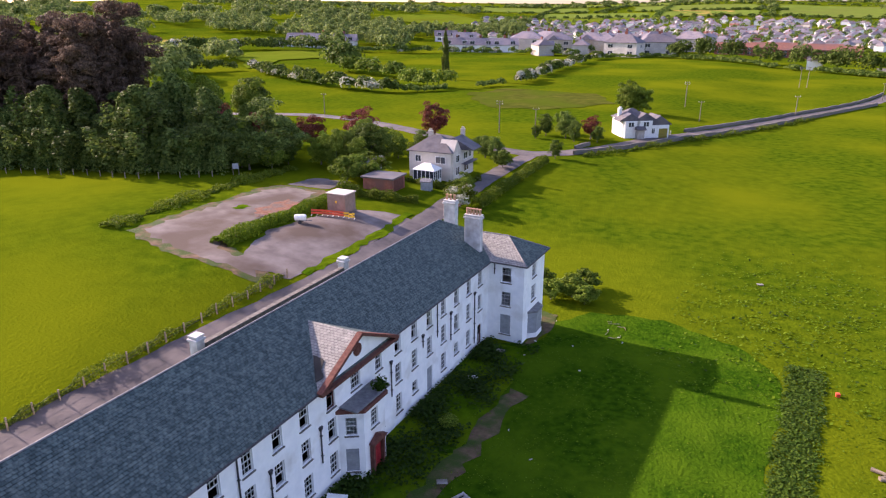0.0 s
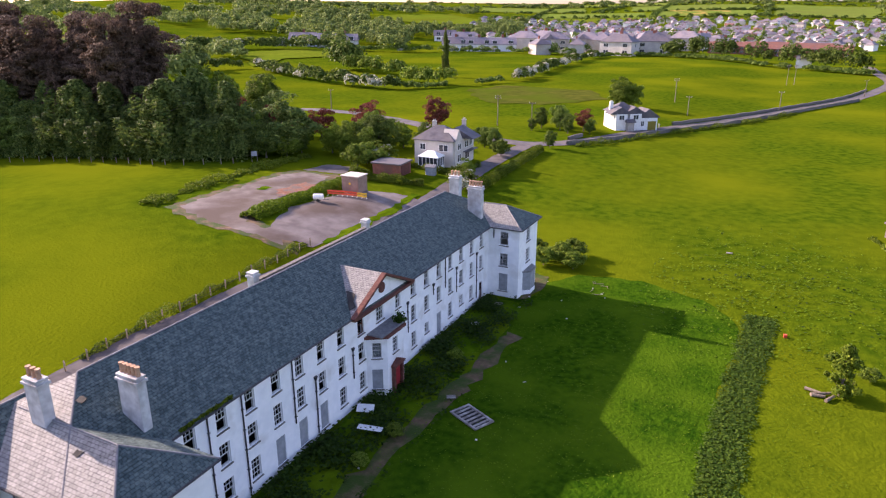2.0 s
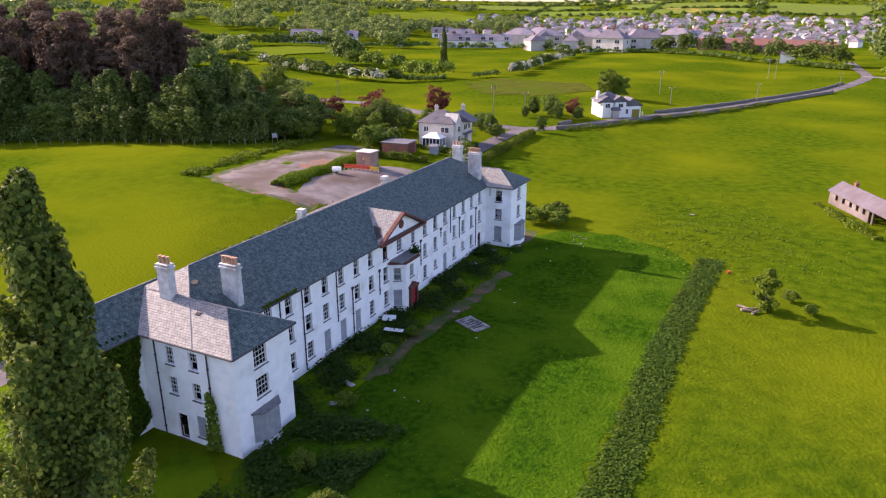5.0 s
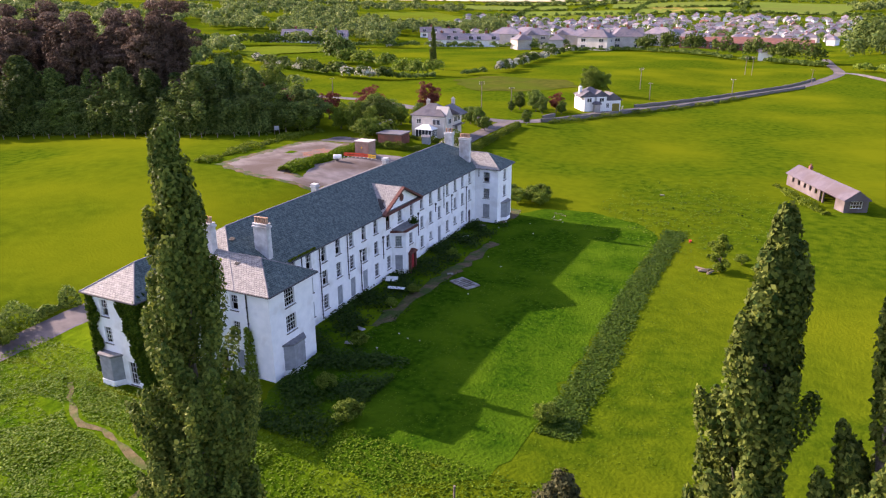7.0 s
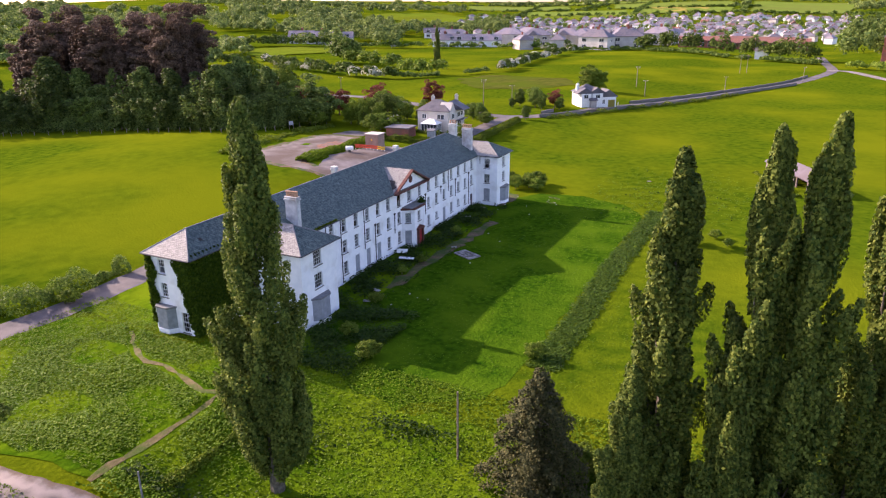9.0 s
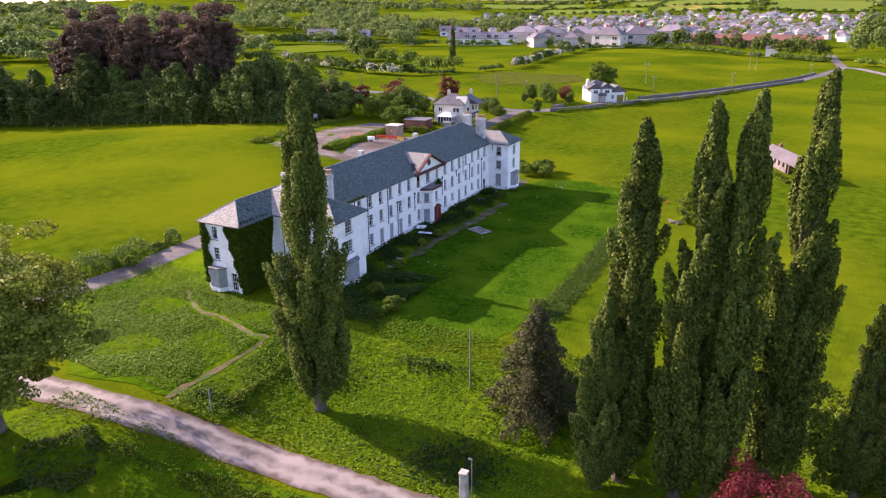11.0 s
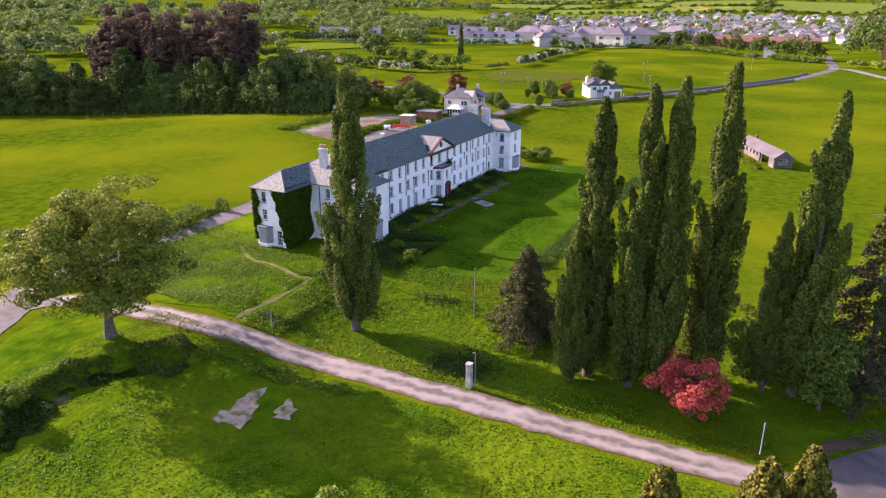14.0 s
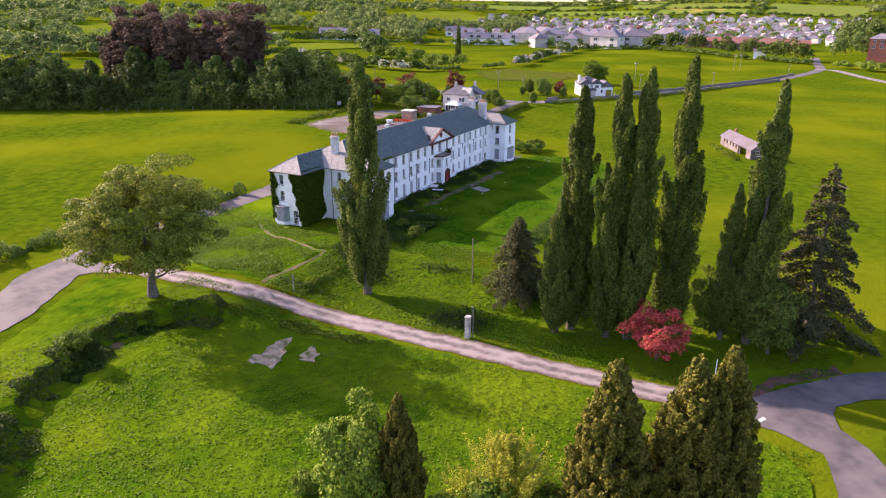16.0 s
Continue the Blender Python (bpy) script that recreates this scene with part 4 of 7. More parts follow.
# ---------------------------------------------------------------- foliage
def unit(a):
    return a / (np.linalg.norm(a, axis=-1, keepdims=True) + 1e-9)


def cards(rng, centres, size, spread=0.35, upright=0.0, flat=False, out=None, loose=0.55):
    """Small four-cornered leaves, one at each centre; out gives the way that each one faces, loosely."""
    n = len(centres)
    if out is None:
        out = rng.normal(size=(n, 3))
        if flat:
            out = 0.33 * out + np.array([0, 0, 1.0])
        a = rng.normal(size=(n, 3))
    else:
        out = unit(np.asarray(out)) + loose * rng.normal(size=(n, 3))
        a = rng.normal(size=(n, 3))
    out = unit(out)
    a[:, 2] += upright * 2
    a = unit(a - out * np.sum(a * out, 1)[:, None])
    b = np.cross(out, a)
    s = size * (1 + spread * rng.uniform(-1, 1, n))[:, None]
    c = np.asarray(centres)
    v = np.stack([c - a * s * 0.6, c + b * s * 0.42, c + a * s * 0.6, c - b * s * 0.42], 1).reshape(-1, 3)
    f = np.arange(4 * n).reshape(n, 4)
    return v, f


def mesh_from(name, v, f, material):
    me = bpy.data.meshes.new(name)
    me.vertices.add(len(v))
    me.vertices.foreach_set("co", np.asarray(v, np.float32).ravel())
    me.loops.add(f.size)
    me.loops.foreach_set("vertex_index", f.astype(np.int32).ravel())
    me.polygons.add(len(f))
    me.polygons.foreach_set("loop_start", np.arange(0, f.size, 4, dtype=np.int32))
    me.update(calc_edges=True)
    me.materials.append(material)
    return me


def crown_points(rng, n, clumps, shape, clump_r, squash=0.8):
    """Leaf places gathered on clumps, and the way they face. shape(rng, k) gives k clump centres."""
    c = shape(rng, clumps)
    which = rng.integers(0, clumps, n)
    d = unit(rng.normal(size=(n, 3)))
    d[:, 2] = np.abs(d[:, 2]) * np.where(rng.random(n) < 0.75, 1, -0.6)
    r = clump_r * rng.uniform(0.55, 1.45, clumps)[which] * rng.uniform(0.72, 1.05, n)
    p = c[which] + d * r[:, None] * np.array([1, 1, squash])
    mid = np.array([0, 0, c[:, 2].mean()])
    return p, d + 0.7 * unit((c[which] - mid) * np.array([1, 1, 0.6])) + np.array([0, 0, 0.25])


def plumes(r, h, z0, count, long, thick, full=0.35, ragged=0.3, swell=0.35):
    """Leaves on upswept boughs that hug the stem, each one a plume with a free tip."""
    def f(rng, n):
        t = 0.93 * rng.uniform(0, 1, count) ** 1.25
        az = rng.uniform(0, 6.283, count)
        L = long * rng.uniform(0.6, 1.25, count) * (1 - 0.45 * t)
        tip = np.minimum(t + L / h, 1.0 - 0.02 * rng.random(count))
        prof = lambda q: (0.5 + 0.5 * np.clip(q / full, 0, 1) ** 0.8) * (1 - 0.93 * np.clip((q - full) / (1 - full), 0, 1) ** (1 + swell))
        lobe = np.sin(az * 2 + 31 * t) * 0.6 + np.sin(az + 43 * t)
        reach = r * prof(tip) * (1 + ragged * (0.5 * lobe + rng.uniform(-0.7, 0.7, count)))
        start = reach * rng.uniform(0.15, 0.7, count)
        k = rng.choice(count, n, p=L / L.sum())
        s = rng.uniform(0, 1, n)
        rad = start[k] + (reach - start)[k] * s ** 0.8
        d = unit(rng.normal(size=(n, 3)))
        w = thick * (0.35 + np.sin(np.pi * np.clip(s * 0.86 + 0.12, 0, 1)) * 0.75) * (1 - 0.35 * t[k]) * rng.uniform(0.6, 1.05, n) ** 0.5
        ca, sa = np.cos(az[k]), np.sin(az[k])
        z = z0 + h * (t + (tip - t) * 1.0)[k] * s + h * t[k] * (1 - s)
        p = np.stack([rad * ca, rad * sa, z], 1) + d * w[:, None] * np.array([1, 1, 1.5])
        return p, d * 0.9 + 0.55 * np.stack([ca, sa, 0 * ca], 1) + np.array([0, 0, 0.3])
    return f


def boughs(r, h, z0, count, droop=0.25, thick=0.45, bare=0.15, power=0.85):
    """Needles on separate level or drooping boughs round a straight stem, with gaps between."""
    def f(rng, n):
        t = (np.arange(count) + rng.uniform(0, 1, count)) / count
        az = np.arange(count) * 2.4 + rng.uniform(-0.5, 0.5, count)
        L = r * (1 - t) ** power * rng.uniform(0.55, 1.12, count) + 0.25
        k = rng.choice(count, n, p=L / L.sum())
        s = bare + (1 - bare) * rng.uniform(0, 1, n) ** 0.75
        rad, ca, sa = L[k] * s, np.cos(az[k]), np.sin(az[k])
        side = rng.normal(scale=0.30, size=n) * (0.35 + L[k] * 0.28) * np.sin(np.pi * np.clip(s * 0.8 + 0.1, 0, 1))
        hang = -np.abs(rng.normal(scale=thick * 0.6, size=n)) + 0.15
        z = z0 + h * t[k] + rad * 0.22 * (1 - s) - droop * rad * s + hang
        p = np.stack([rad * ca - side * sa, rad * sa + side * ca, z], 1)
        return p, np.stack([0.5 * ca, 0.5 * sa, 0.8 + 0 * ca], 1)
    return f


def dome(rx, rz, z0, rough=0.18, lobes=5):
    """Clump centres within a rounded, lobed crown."""
    def f(rng, k):
        d = rng.normal(size=(k, 3))
        d /= np.linalg.norm(d, axis=1)[:, None]
        d[:, 2] = d[:, 2] * 0.9 + 0.1
        az = np.arctan2(d[:, 1], d[:, 0])
        lob = 1 + rough * np.sin(lobes * az + rng.uniform(0, 6)) * np.cos(3 * d[:, 2] + rng.uniform(0, 6))
        rad = (rng.uniform(0.25, 1, k) ** 0.45) * lob
        return np.stack([d[:, 0] * rx * rad, d[:, 1] * rx * rad, z0 + rz + d[:, 2] * rz * rad], 1)
    return f


def column(r, h, z0, top=0.35, wav=0.2):
    """Clump centres of a narrow upright crown."""
    def f(rng, k):
        t = rng.uniform(0, 1, k)
        prof = np.minimum(1, (t / 0.16) ** 0.6) * (1 - (np.maximum(t - top, 0) / (1 - top)) ** 1.25 * 0.9)
        az = rng.uniform(0, 2 * np.pi, k)
        lobe = np.zeros(k)
        for tc, ac, w in zip(rng.uniform(0.05, 0.95, 26), rng.uniform(0, 6.28, 26), rng.uniform(0.03, 0.07, 26)):
            lobe += np.exp(-((t - tc) / w) ** 2) * np.maximum(0, np.cos(az - ac))
        prof = prof * (1 - 0.55 * wav + 1.5 * wav * lobe)
        rr = r * prof * rng.uniform(0.45, 1, k) ** 0.5
        return np.stack([rr * np.cos(az), rr * np.sin(az), z0 + t * h], 1)
    return f


def cone(r, h, z0, tiers=9, gap=0.35):
    """Clump centres on tiers of boughs."""
    def f(rng, k):
        tier = rng.integers(0, tiers, k)
        t = (tier + rng.uniform(-gap, gap, k) * 0.6) / tiers
        t = np.clip(t, 0, 1)
        az = rng.uniform(0, 2 * np.pi, k)
        reach = (1 - t) ** 0.8 * (1 + 0.22 * np.sin(4 * az + tier * 1.7))
        rr = r * reach * rng.uniform(0.2, 1, k) ** 0.6
        return np.stack([rr * np.cos(az), rr * np.sin(az), z0 + t * h - 0.10 * rr], 1)
    return f


def trunk_mesh(h, r, limbs, spread, seed, start=0.35, rise=0.7):
    rng = random.Random(seed)
    bm = bmesh.new()
    p, rad = Vector((0, 0, -0.3)), r * 1.35
    n = 6
    for i in range(n):
        q = Vector((rng.uniform(-0.1, 0.1) * r * 4, rng.uniform(-0.1, 0.1) * r * 4, h * (i + 1) / n))
        r2 = r * (1 - 0.85 * (i + 1) / n)
        tube(bm, p, q, rad, max(r2, 0.03), 9)
        p, rad = q, max(r2, 0.03)
    for i in range(limbs):
        z = h * (start + (0.95 - start) * i / max(1, limbs))
        az = i * 2.4 + rng.uniform(-0.4, 0.4)
        L = spread * rng.uniform(0.6, 1.0) * (1 - 0.4 * i / max(1, limbs))
        a = Vector((0, 0, z))
        mid = a + Vector((math.cos(az) * L * 0.5, math.sin(az) * L * 0.5, L * rise * 0.35))
        end = a + Vector((math.cos(az + 0.2) * L, math.sin(az + 0.2) * L, L * rise))
        rr = r * 0.38 * (1 - 0.5 * i / max(1, limbs))
        tube(bm, a, mid, rr, rr * 0.65, 6)
        tube(bm, mid, end, rr * 0.65, 0.03, 6)
    return bm


class Kind:
    """One sort of tree: built once, then copied."""

    def __init__(self, name, label, category, material, tall, leaves, size, clumps, shape, clump_r, trunk, squash=0.8, seed=1, extra=None, group="", upright=0.0):
        self.args = (name, label, category, material, leaves, size, clumps, shape, clump_r, trunk, squash, seed, extra, group, upright)
        self.tall, self.first = tall, None

    def put(self, x, y, tall=None, turn=0.0, wide=1.0, z=None, label=""):
        s = (tall or self.tall) / self.tall
        m = Matrix.Translation((x, y, (gz(x, y) if z is None else z))) @ Matrix.Rotation(turn, 4, "Z") @ Matrix.Diagonal((s * wide, s * wide, s, 1))
        if self.first is None:
            name, lab, cat, mat, leaves, size, clumps, shape, clump_r, trunk, squash, seed, extra, group, upright = self.args
            rng = np.random.default_rng(seed)
            top = thing(name, lab, cat, group)
            t = part("trunk", trunk_mesh(*trunk[:4], seed, *trunk[4:]), M_BARK, top)
            p, out = shape(rng, leaves) if clumps == 0 else crown_points(rng, leaves, clumps, shape, clump_r, squash)
            v, f = cards(rng, p, size, upright=upright, out=out)
            c = new("crown", mesh_from("crown", v, f, mat))
            c.parent = top
            if extra is not None:
                emat, cnt = extra
                p, out = crown_points(rng, cnt, max(4, clumps // 4), shape, clump_r * 1.1, squash)
                v, f = cards(rng, p, size, out=out)
                e = new("blossom", mesh_from("blossom", v, f, emat))
                e.parent = top
            self.first = top
            top.matrix_basis = m
            ob = top
        else:
            ob = copy_thing(self.first, m)
        return tagged(ob, label)


POP = "tall slender Lombardy poplar in full leaf"
poplar_a = Kind("poplar_tree", POP, "tree", M_POPLAR, 29, 98000, 0.2, 0, plumes(2.85, 28.0, 1.3, 150, 5.6, 0.68, 0.40, 0.34, 0.55), 0, (25, 0.45, 14, 1.6, 0.12, 2.2), 1, 11, group="row of poplars", upright=0.4)
poplar_b = Kind("poplar_tree", POP, "tree", M_POPLAR, 29, 90000, 0.2, 0, plumes(2.1, 28.0, 1.1, 110, 5.2, 0.68, 0.42, 0.5, 0.60), 0, (25, 0.42, 14, 1.4, 0.12, 2.2), 1, 12, group="row of poplars", upright=0.4)
poplar_c = Kind("poplar_tree", POP, "tree", M_POPLAR, 29, 90000, 0.2, 0, plumes(2.2, 28.0, 1.1, 105, 5.2, 0.70, 0.40, 0.5, 0.70), 0, (25, 0.42, 14, 1.4, 0.12, 2.2), 1, 32, group="row of poplars", upright=0.4)
oak = Kind("oak_tree", "broad spreading oak with fresh yellow-green leaves", "tree", M_OAK, 17.6, 62000, 0.23, 180, dome(7.2, 7.5, 1.9, 0.28), 1.35, (9.5, 0.55, 12, 6.8, 0.25, 0.7), 0.7, 13)
spruce = Kind("spruce_tree", "grey-green spruce with drooping boughs", "tree", M_SPRUCE, 10.7, 26000, 0.18, 0, boughs(4.9, 10.2, 0.6, 110, 0.2, 0.55, 0.1, 0.72), 0, (10.4, 0.25, 14, 2.5, 0.1, 0.0), 1, 14)
conifer = Kind("fir_tree", "tall ragged dark fir with open boughs", "tree", M_SPRUCE, 19.8, 30000, 0.24, 0, boughs(7.2, 18.6, 1.0, 62, 0.22, 0.75, 0.2, 0.8), 0, (19.5, 0.32, 24, 5.0, 0.1, -0.1), 1, 15)
cypress = Kind("cypress_tree", "dense olive-green cypress with a pointed crown", "tree", M_CYPRESS, 14.6, 60000, 0.2, 0, plumes(3.1, 14.2, 0.1, 330, 2.6, 0.42, 0.22, 0.13, 0.8), 0, (12, 0.35, 8, 1.5, 0.1, 1.5), 1, 16, upright=0.5)
bush = Kind("bush", "rounded bright green leafy bush", "bush", M_TREE_LIGHT, 3.0, 3500, 0.2, 40, dome(1.7, 1.35, 0.2), 0.5, (1.6, 0.08, 6, 1.0, 0.2, 0.7), 0.8, 17)
willow = Kind("willow_shrub", "feathery yellow-green shrub of thin upright shoots", "bush", M_WILLOW, 7.0, 26000, 0.10, 0, plumes(3.0, 6.6, 0.2, 150, 3.6, 0.28, 0.5, 0.35, 1.0), 0, (4, 0.1, 14, 2.6, 0.05, 1.4), 1, 33, upright=0.8)
redbush = Kind("red_shrub", "crimson leaved shrub with some green boughs", "bush", M_REDLEAF, 6.3, 12000, 0.17, 75, dome(3.3, 2.7, 0.6, 0.35), 0.68, (3, 0.15, 9, 2.2, 0.15, 0.7), 0.7, 18, (M_HEDGE, 1900))
broad = Kind("broadleaf_tree", "leafy green deciduous tree with a rounded crown", "tree", M_TREE, 13, 13000, 0.38, 75, dome(5.0, 6.2, 0.3, 0.28), 1.4, (8, 0.35, 8, 4, 0.25, 0.8), 0.8, 19)
broad_b = Kind("broadleaf_tree", "pale green deciduous tree in spring leaf", "tree", M_TREE_LIGHT, 13, 13000, 0.38, 70, dome(4.8, 6.2, 0.3, 0.3, 4), 1.4, (8, 0.35, 8, 4, 0.25, 0.8), 0.8, 20)
copper = Kind("copper_beech", "dark red copper beech in full leaf", "tree", M_COPPER, 12, 10000, 0.34, 65, dome(4.5, 5.7, 0.4), 1.2, (7, 0.35, 8, 3.5, 0.25, 0.8), 0.8, 21)
pine = Kind("pine_tree", "dark reddish-brown pine in a dense wood", "tree", M_CONIFER, 27, 18000, 0.38, 0, boughs(5.6, 21.5, 5.0, 90, 0.05, 1.1, 0.15, 0.55), 0, (26, 0.4, 16, 4.0, 0.25, 0.25), 1, 22, group="wood behind the field")
pine_b = Kind("pine_tree", "dark reddish-brown pine in a dense wood", "tree", M_CONIFER, 27, 18000, 0.38, 60, dome(4.4, 9.8, 7.2, 0.35, 3), 1.6, (26, 0.4, 16, 4.0, 0.25, 0.25), 0.5, 36, group="wood behind the field")
wood_tree = Kind("broadleaf_tree", "dark leafy tree at the wood's edge", "tree", M_WOODEDGE, 13, 13000, 0.38, 62, dome(4.8, 6.2, 0.3, 0.32), 1.45, (8, 0.35, 8, 4, 0.25, 0.8), 0.8, 24, group="wood behind the field")
wood_tree_b = Kind("broadleaf_tree", "dark leafy tree at the wood's edge", "tree", M_WOODEDGE, 13, 13000, 0.38, 0, plumes(4.3, 12.6, 0.2, 70, 5.0, 0.95, 0.4, 0.4, 1.0), 0, (9, 0.35, 8, 4, 0.25, 0.8), 1, 37, group="wood behind the field")
thorn = Kind("hawthorn_bush", "hawthorn bush whitened with blossom", "bush", M_HEDGE, 5, 2200, 0.34, 50, dome(2.8, 2.3, 0.3), 0.75, (2.5, 0.12, 6, 1.6, 0.2, 0.7), 0.8, 23, (M_BLOSSOM, 1300))

poplar_a.put(11.5, -19.5, 29.6, 0.4)
poplar_b.put(38.7, -17.2, 28.4, 1.2)
poplar_a.put(37.4, -18.9, 16.0, 2.0, 1.25)
poplar_c.put(43.0, -17.4, 29.6, 3.1, 0.86)
poplar_b.put(45.3, -16.8, 31.0, 4.4, 0.86)
poplar_c.put(49.0, -14.2, 30.4, 5.3, 0.98)
poplar_c.put(57.6, -12.6, 28.0, 1.2, 1.15)
poplar_b.put(54.9, -12.9, 18.5, 2.7, 1.0)
oak.put(-8.2, -37.2, 17.4, 0.0, 1.14)
spruce.put(30.0, -12.6, 10.7)
conifer.put(63.4, -9.7, 19.8)
cypress.put(51.4, -49.3, 14.7, 0.0, 1.0)
cypress.put(56.1, -46.0, 14.4, 1.3, 1.05)
cypress.put(58.1, -44.6, 15.0, 2.9, 0.9)
cypress.put(37.7, -54.8, 11.0, 2.2, 0.85)
broad_b.put(34.6, -55.6, 9.4, 1.0, 0.8)
willow.put(44.3, -50.0, 6.8, 0.5, 1.35)
redbush.put(49.4, -20.4)
broad_b.put(53.0, -11.5, 10, 1.0, 0.9)
broad.put(60, -14, 8, 2.0, 0.9)

rng = random.Random(31)
# dark wood across the field: leafy margin, pines behind it, taller leafy trees at either end
edge = [(-205, 44), (-190, 50), (-160, 66), (-130, 79), (-105, 84), (-88, 85), (-74, 92)]
for i, p in enumerate(smooth_line(edge, 4.6)):
    k = (wood_tree, wood_tree_b, wood_tree, broad)[rng.randrange(4)]
    k.put(p.x + rng.uniform(-1.5, 1.5), p.y + 4 + rng.uniform(-1.5, 2), rng.uniform(9, 14.5), rng.uniform(0, 6), rng.uniform(0.9, 1.3))
    if i % 2 == 0:
        k = wood_tree_b if rng.random() < 0.4 else wood_tree
        k.put(p.x + rng.uniform(-2, 2), p.y + 11 + rng.uniform(-2, 2), rng.uniform(12, 17), rng.uniform(0, 6), 1.15)
for i in range(64):
    f = rng.random()
    x = -104 - 76 * f + rng.uniform(-3, 3)
    back = rng.uniform(0, 36)
    y = 98 - 22 * f + back
    (pine if rng.random() < 0.6 else pine_b).put(x - back * 1.15 * (1 - f), y, rng.uniform(20, 31.5), rng.uniform(0, 6), rng.uniform(0.8, 1.15))
for i in range(16):
    f = i / 15
    (broad, wood_tree, broad_b)[i % 3].put(-172 - 42 * f + rng.uniform(-3, 3), 70 - 20 * f + rng.uniform(-3, 8), rng.uniform(19, 25), rng.uniform(0, 6), rng.uniform(0.7, 0.95))
for x, y, k, h in ((-107, 117, broad_b, 24), (-113, 112, broad, 20), (-99, 106, broad, 17), (-95, 99, wood_tree_b, 15), (-93, 108, copper, 11), (-58, 104, broad_b, 10.5), (-61.5, 107, broad_b, 9), (-55, 107, broad_b, 9), (-86, 97, broad, 12), (-77, 97, broad_b, 12.5), (-82, 95, wood_tree_b, 13), (-150, 118, broad_b, 31), (-170, 100, conifer, 31)):
    k.put(x, y, h, rng.uniform(0, 6), rng.uniform(0.85, 1.05))
for x, y, k, h in ((-80, 109, copper, 10.5), (-78, 122, copper, 8.5), (-68.6, 128.7, copper, 10), (-59.3, 148, copper, 10), (-57, 115, broad, 12.5), (-55, 117, broad, 11), (-60, 117, broad, 11.5), (-61, 112, broad, 10), (-64, 107, broad_b, 9),
                   (-70, 104, broad, 6.5), (-91, 110, broad, 13), (-95, 122, broad, 15), (-110, 138, broad_b, 18), (-120, 150, broad, 19), (-52, 128, broad, 8), (-34.5, 128, broad, 8.2), (-38, 131, broad, 7.4), (-31, 124, bush, 3.5), (-66, 116, broad_b, 8.5), (-74, 110, broad, 8), (-84, 102, broad, 8), (-63, 121, broad_b, 11), (-54, 121, broad_b, 8), (-70, 99, bush, 4), (-76, 97, bush, 4.5), (-48, 118, broad, 7), (-46, 125, broad, 6.5), (-91, 98, broad, 9.5), (-100, 108, broad, 13), (-105, 120, broad_b, 15), (-41, 134, broad, 6),
                   (-30.4, 164, broad, 9.2), (-27, 160, broad, 8), (-33, 170, broad, 9), (-36, 165, broad, 8.5), (-22, 163, broad, 6), (-37, 160, broad, 5), (-24.5, 166, copper, 6.5), (-26.3, 217, broad_b, 13.5), (-29, 219, broad_b, 12), (-23.5, 218, broad_b, 12), (-28.3, 101, broad_b, 6), (-26.8, 95.5, thorn, 4), (-49, 103, thorn, 5), (-50, 96, bush, 4),
                   (-46.5, 99, bush, 3), (-51, 101, bush, 3.6), (-24.6, 138.5, broad, 6.3), (33.2, 47.6, broad, 0.1)):
    if h > 1:
        k.put(x, y, h, rng.uniform(0, 6), rng.uniform(0.95, 1.2))
farpop = poplar_b.put(-128, 289, 22.5, 0.7, 0.95)


def scatter(name, points, size, material, label, category, seed=1, upright=0.6, kind="stuff", flat=False):
    rng = np.random.default_rng(seed)
    v, f = cards(rng, np.asarray(points), size, upright=upright, flat=flat)
    return tagged(new(name, mesh_from(name, v, f, material)), label, category, kind=kind)


def hedge(pts, wide, tall, material, label, n, size=0.16, seed=1, wob=0.25, name="hedge"):
    """A hedge: leaves gathered over an uneven bank along a line."""
    g = np.random.default_rng(seed)
    line = smooth_line(pts, 1.0)
    P = np.array([(p.x, p.y) for p in line])
    i = g.integers(0, len(P) - 1, n)
    t = g.random(n)
    p = P[i] * (1 - t)[:, None] + P[i + 1] * t[:, None]
    d = P[i + 1] - P[i]
    d /= np.linalg.norm(d, axis=1)[:, None] + 1e-9
    nrm = np.stack([-d[:, 1], d[:, 0]], 1)
    s = i + t
    mod = 1 + wob * np.sin(s * 0.9 + seed) + wob * np.sin(s * 0.37 + 2 * seed) + wob * 0.6 * np.sin(s * 2.3)
    a = g.uniform(0, np.pi, n)
    rad = g.uniform(0.6, 1.05, n) ** 0.5 * mod
    q = p + nrm * (np.cos(a) * wide / 2 * rad)[:, None]
    z = height(q[:, 0], q[:, 1]) + np.sin(a) ** 0.6 * tall * rad * g.uniform(0.55, 1, n)
    out = np.column_stack([nrm * np.cos(a)[:, None], np.sin(a) + 0.3])
    v, f = cards(g, np.column_stack([q, z]), size, out=out, loose=0.8)
    return tagged(new(name, mesh_from(name, v, f, material)), label, "hedge", kind="stuff")


hedge([(-24.5, 97), (-24.8, 112), (-25.4, 134)], 2.2, 1.7, M_HEDGE, "clipped green hedge along the lane", 9000, 0.22, 2, 0.06)
hedge([(-42.6, 56.5), (-43.4, 67), (-44.2, 83)], 3.2, 1.2, M_BANK, "overgrown grassy hedge bank between the yards", 13000, 0.22, 3, 0.12)
hedge([(-60.3, 53.7), (-62, 66), (-65, 84), (-66, 100)], 3.0, 0.9, M_HEDGE, "low bramble bank beside the yard", 8000, 0.24, 4, 0.4)
hedge([(-31, 20), (-31, 36), (-31, 55)], 0.9, 0.7, M_HEDGE, "weedy fence line along the lane", 6000, 0.18, 5, 0.4)
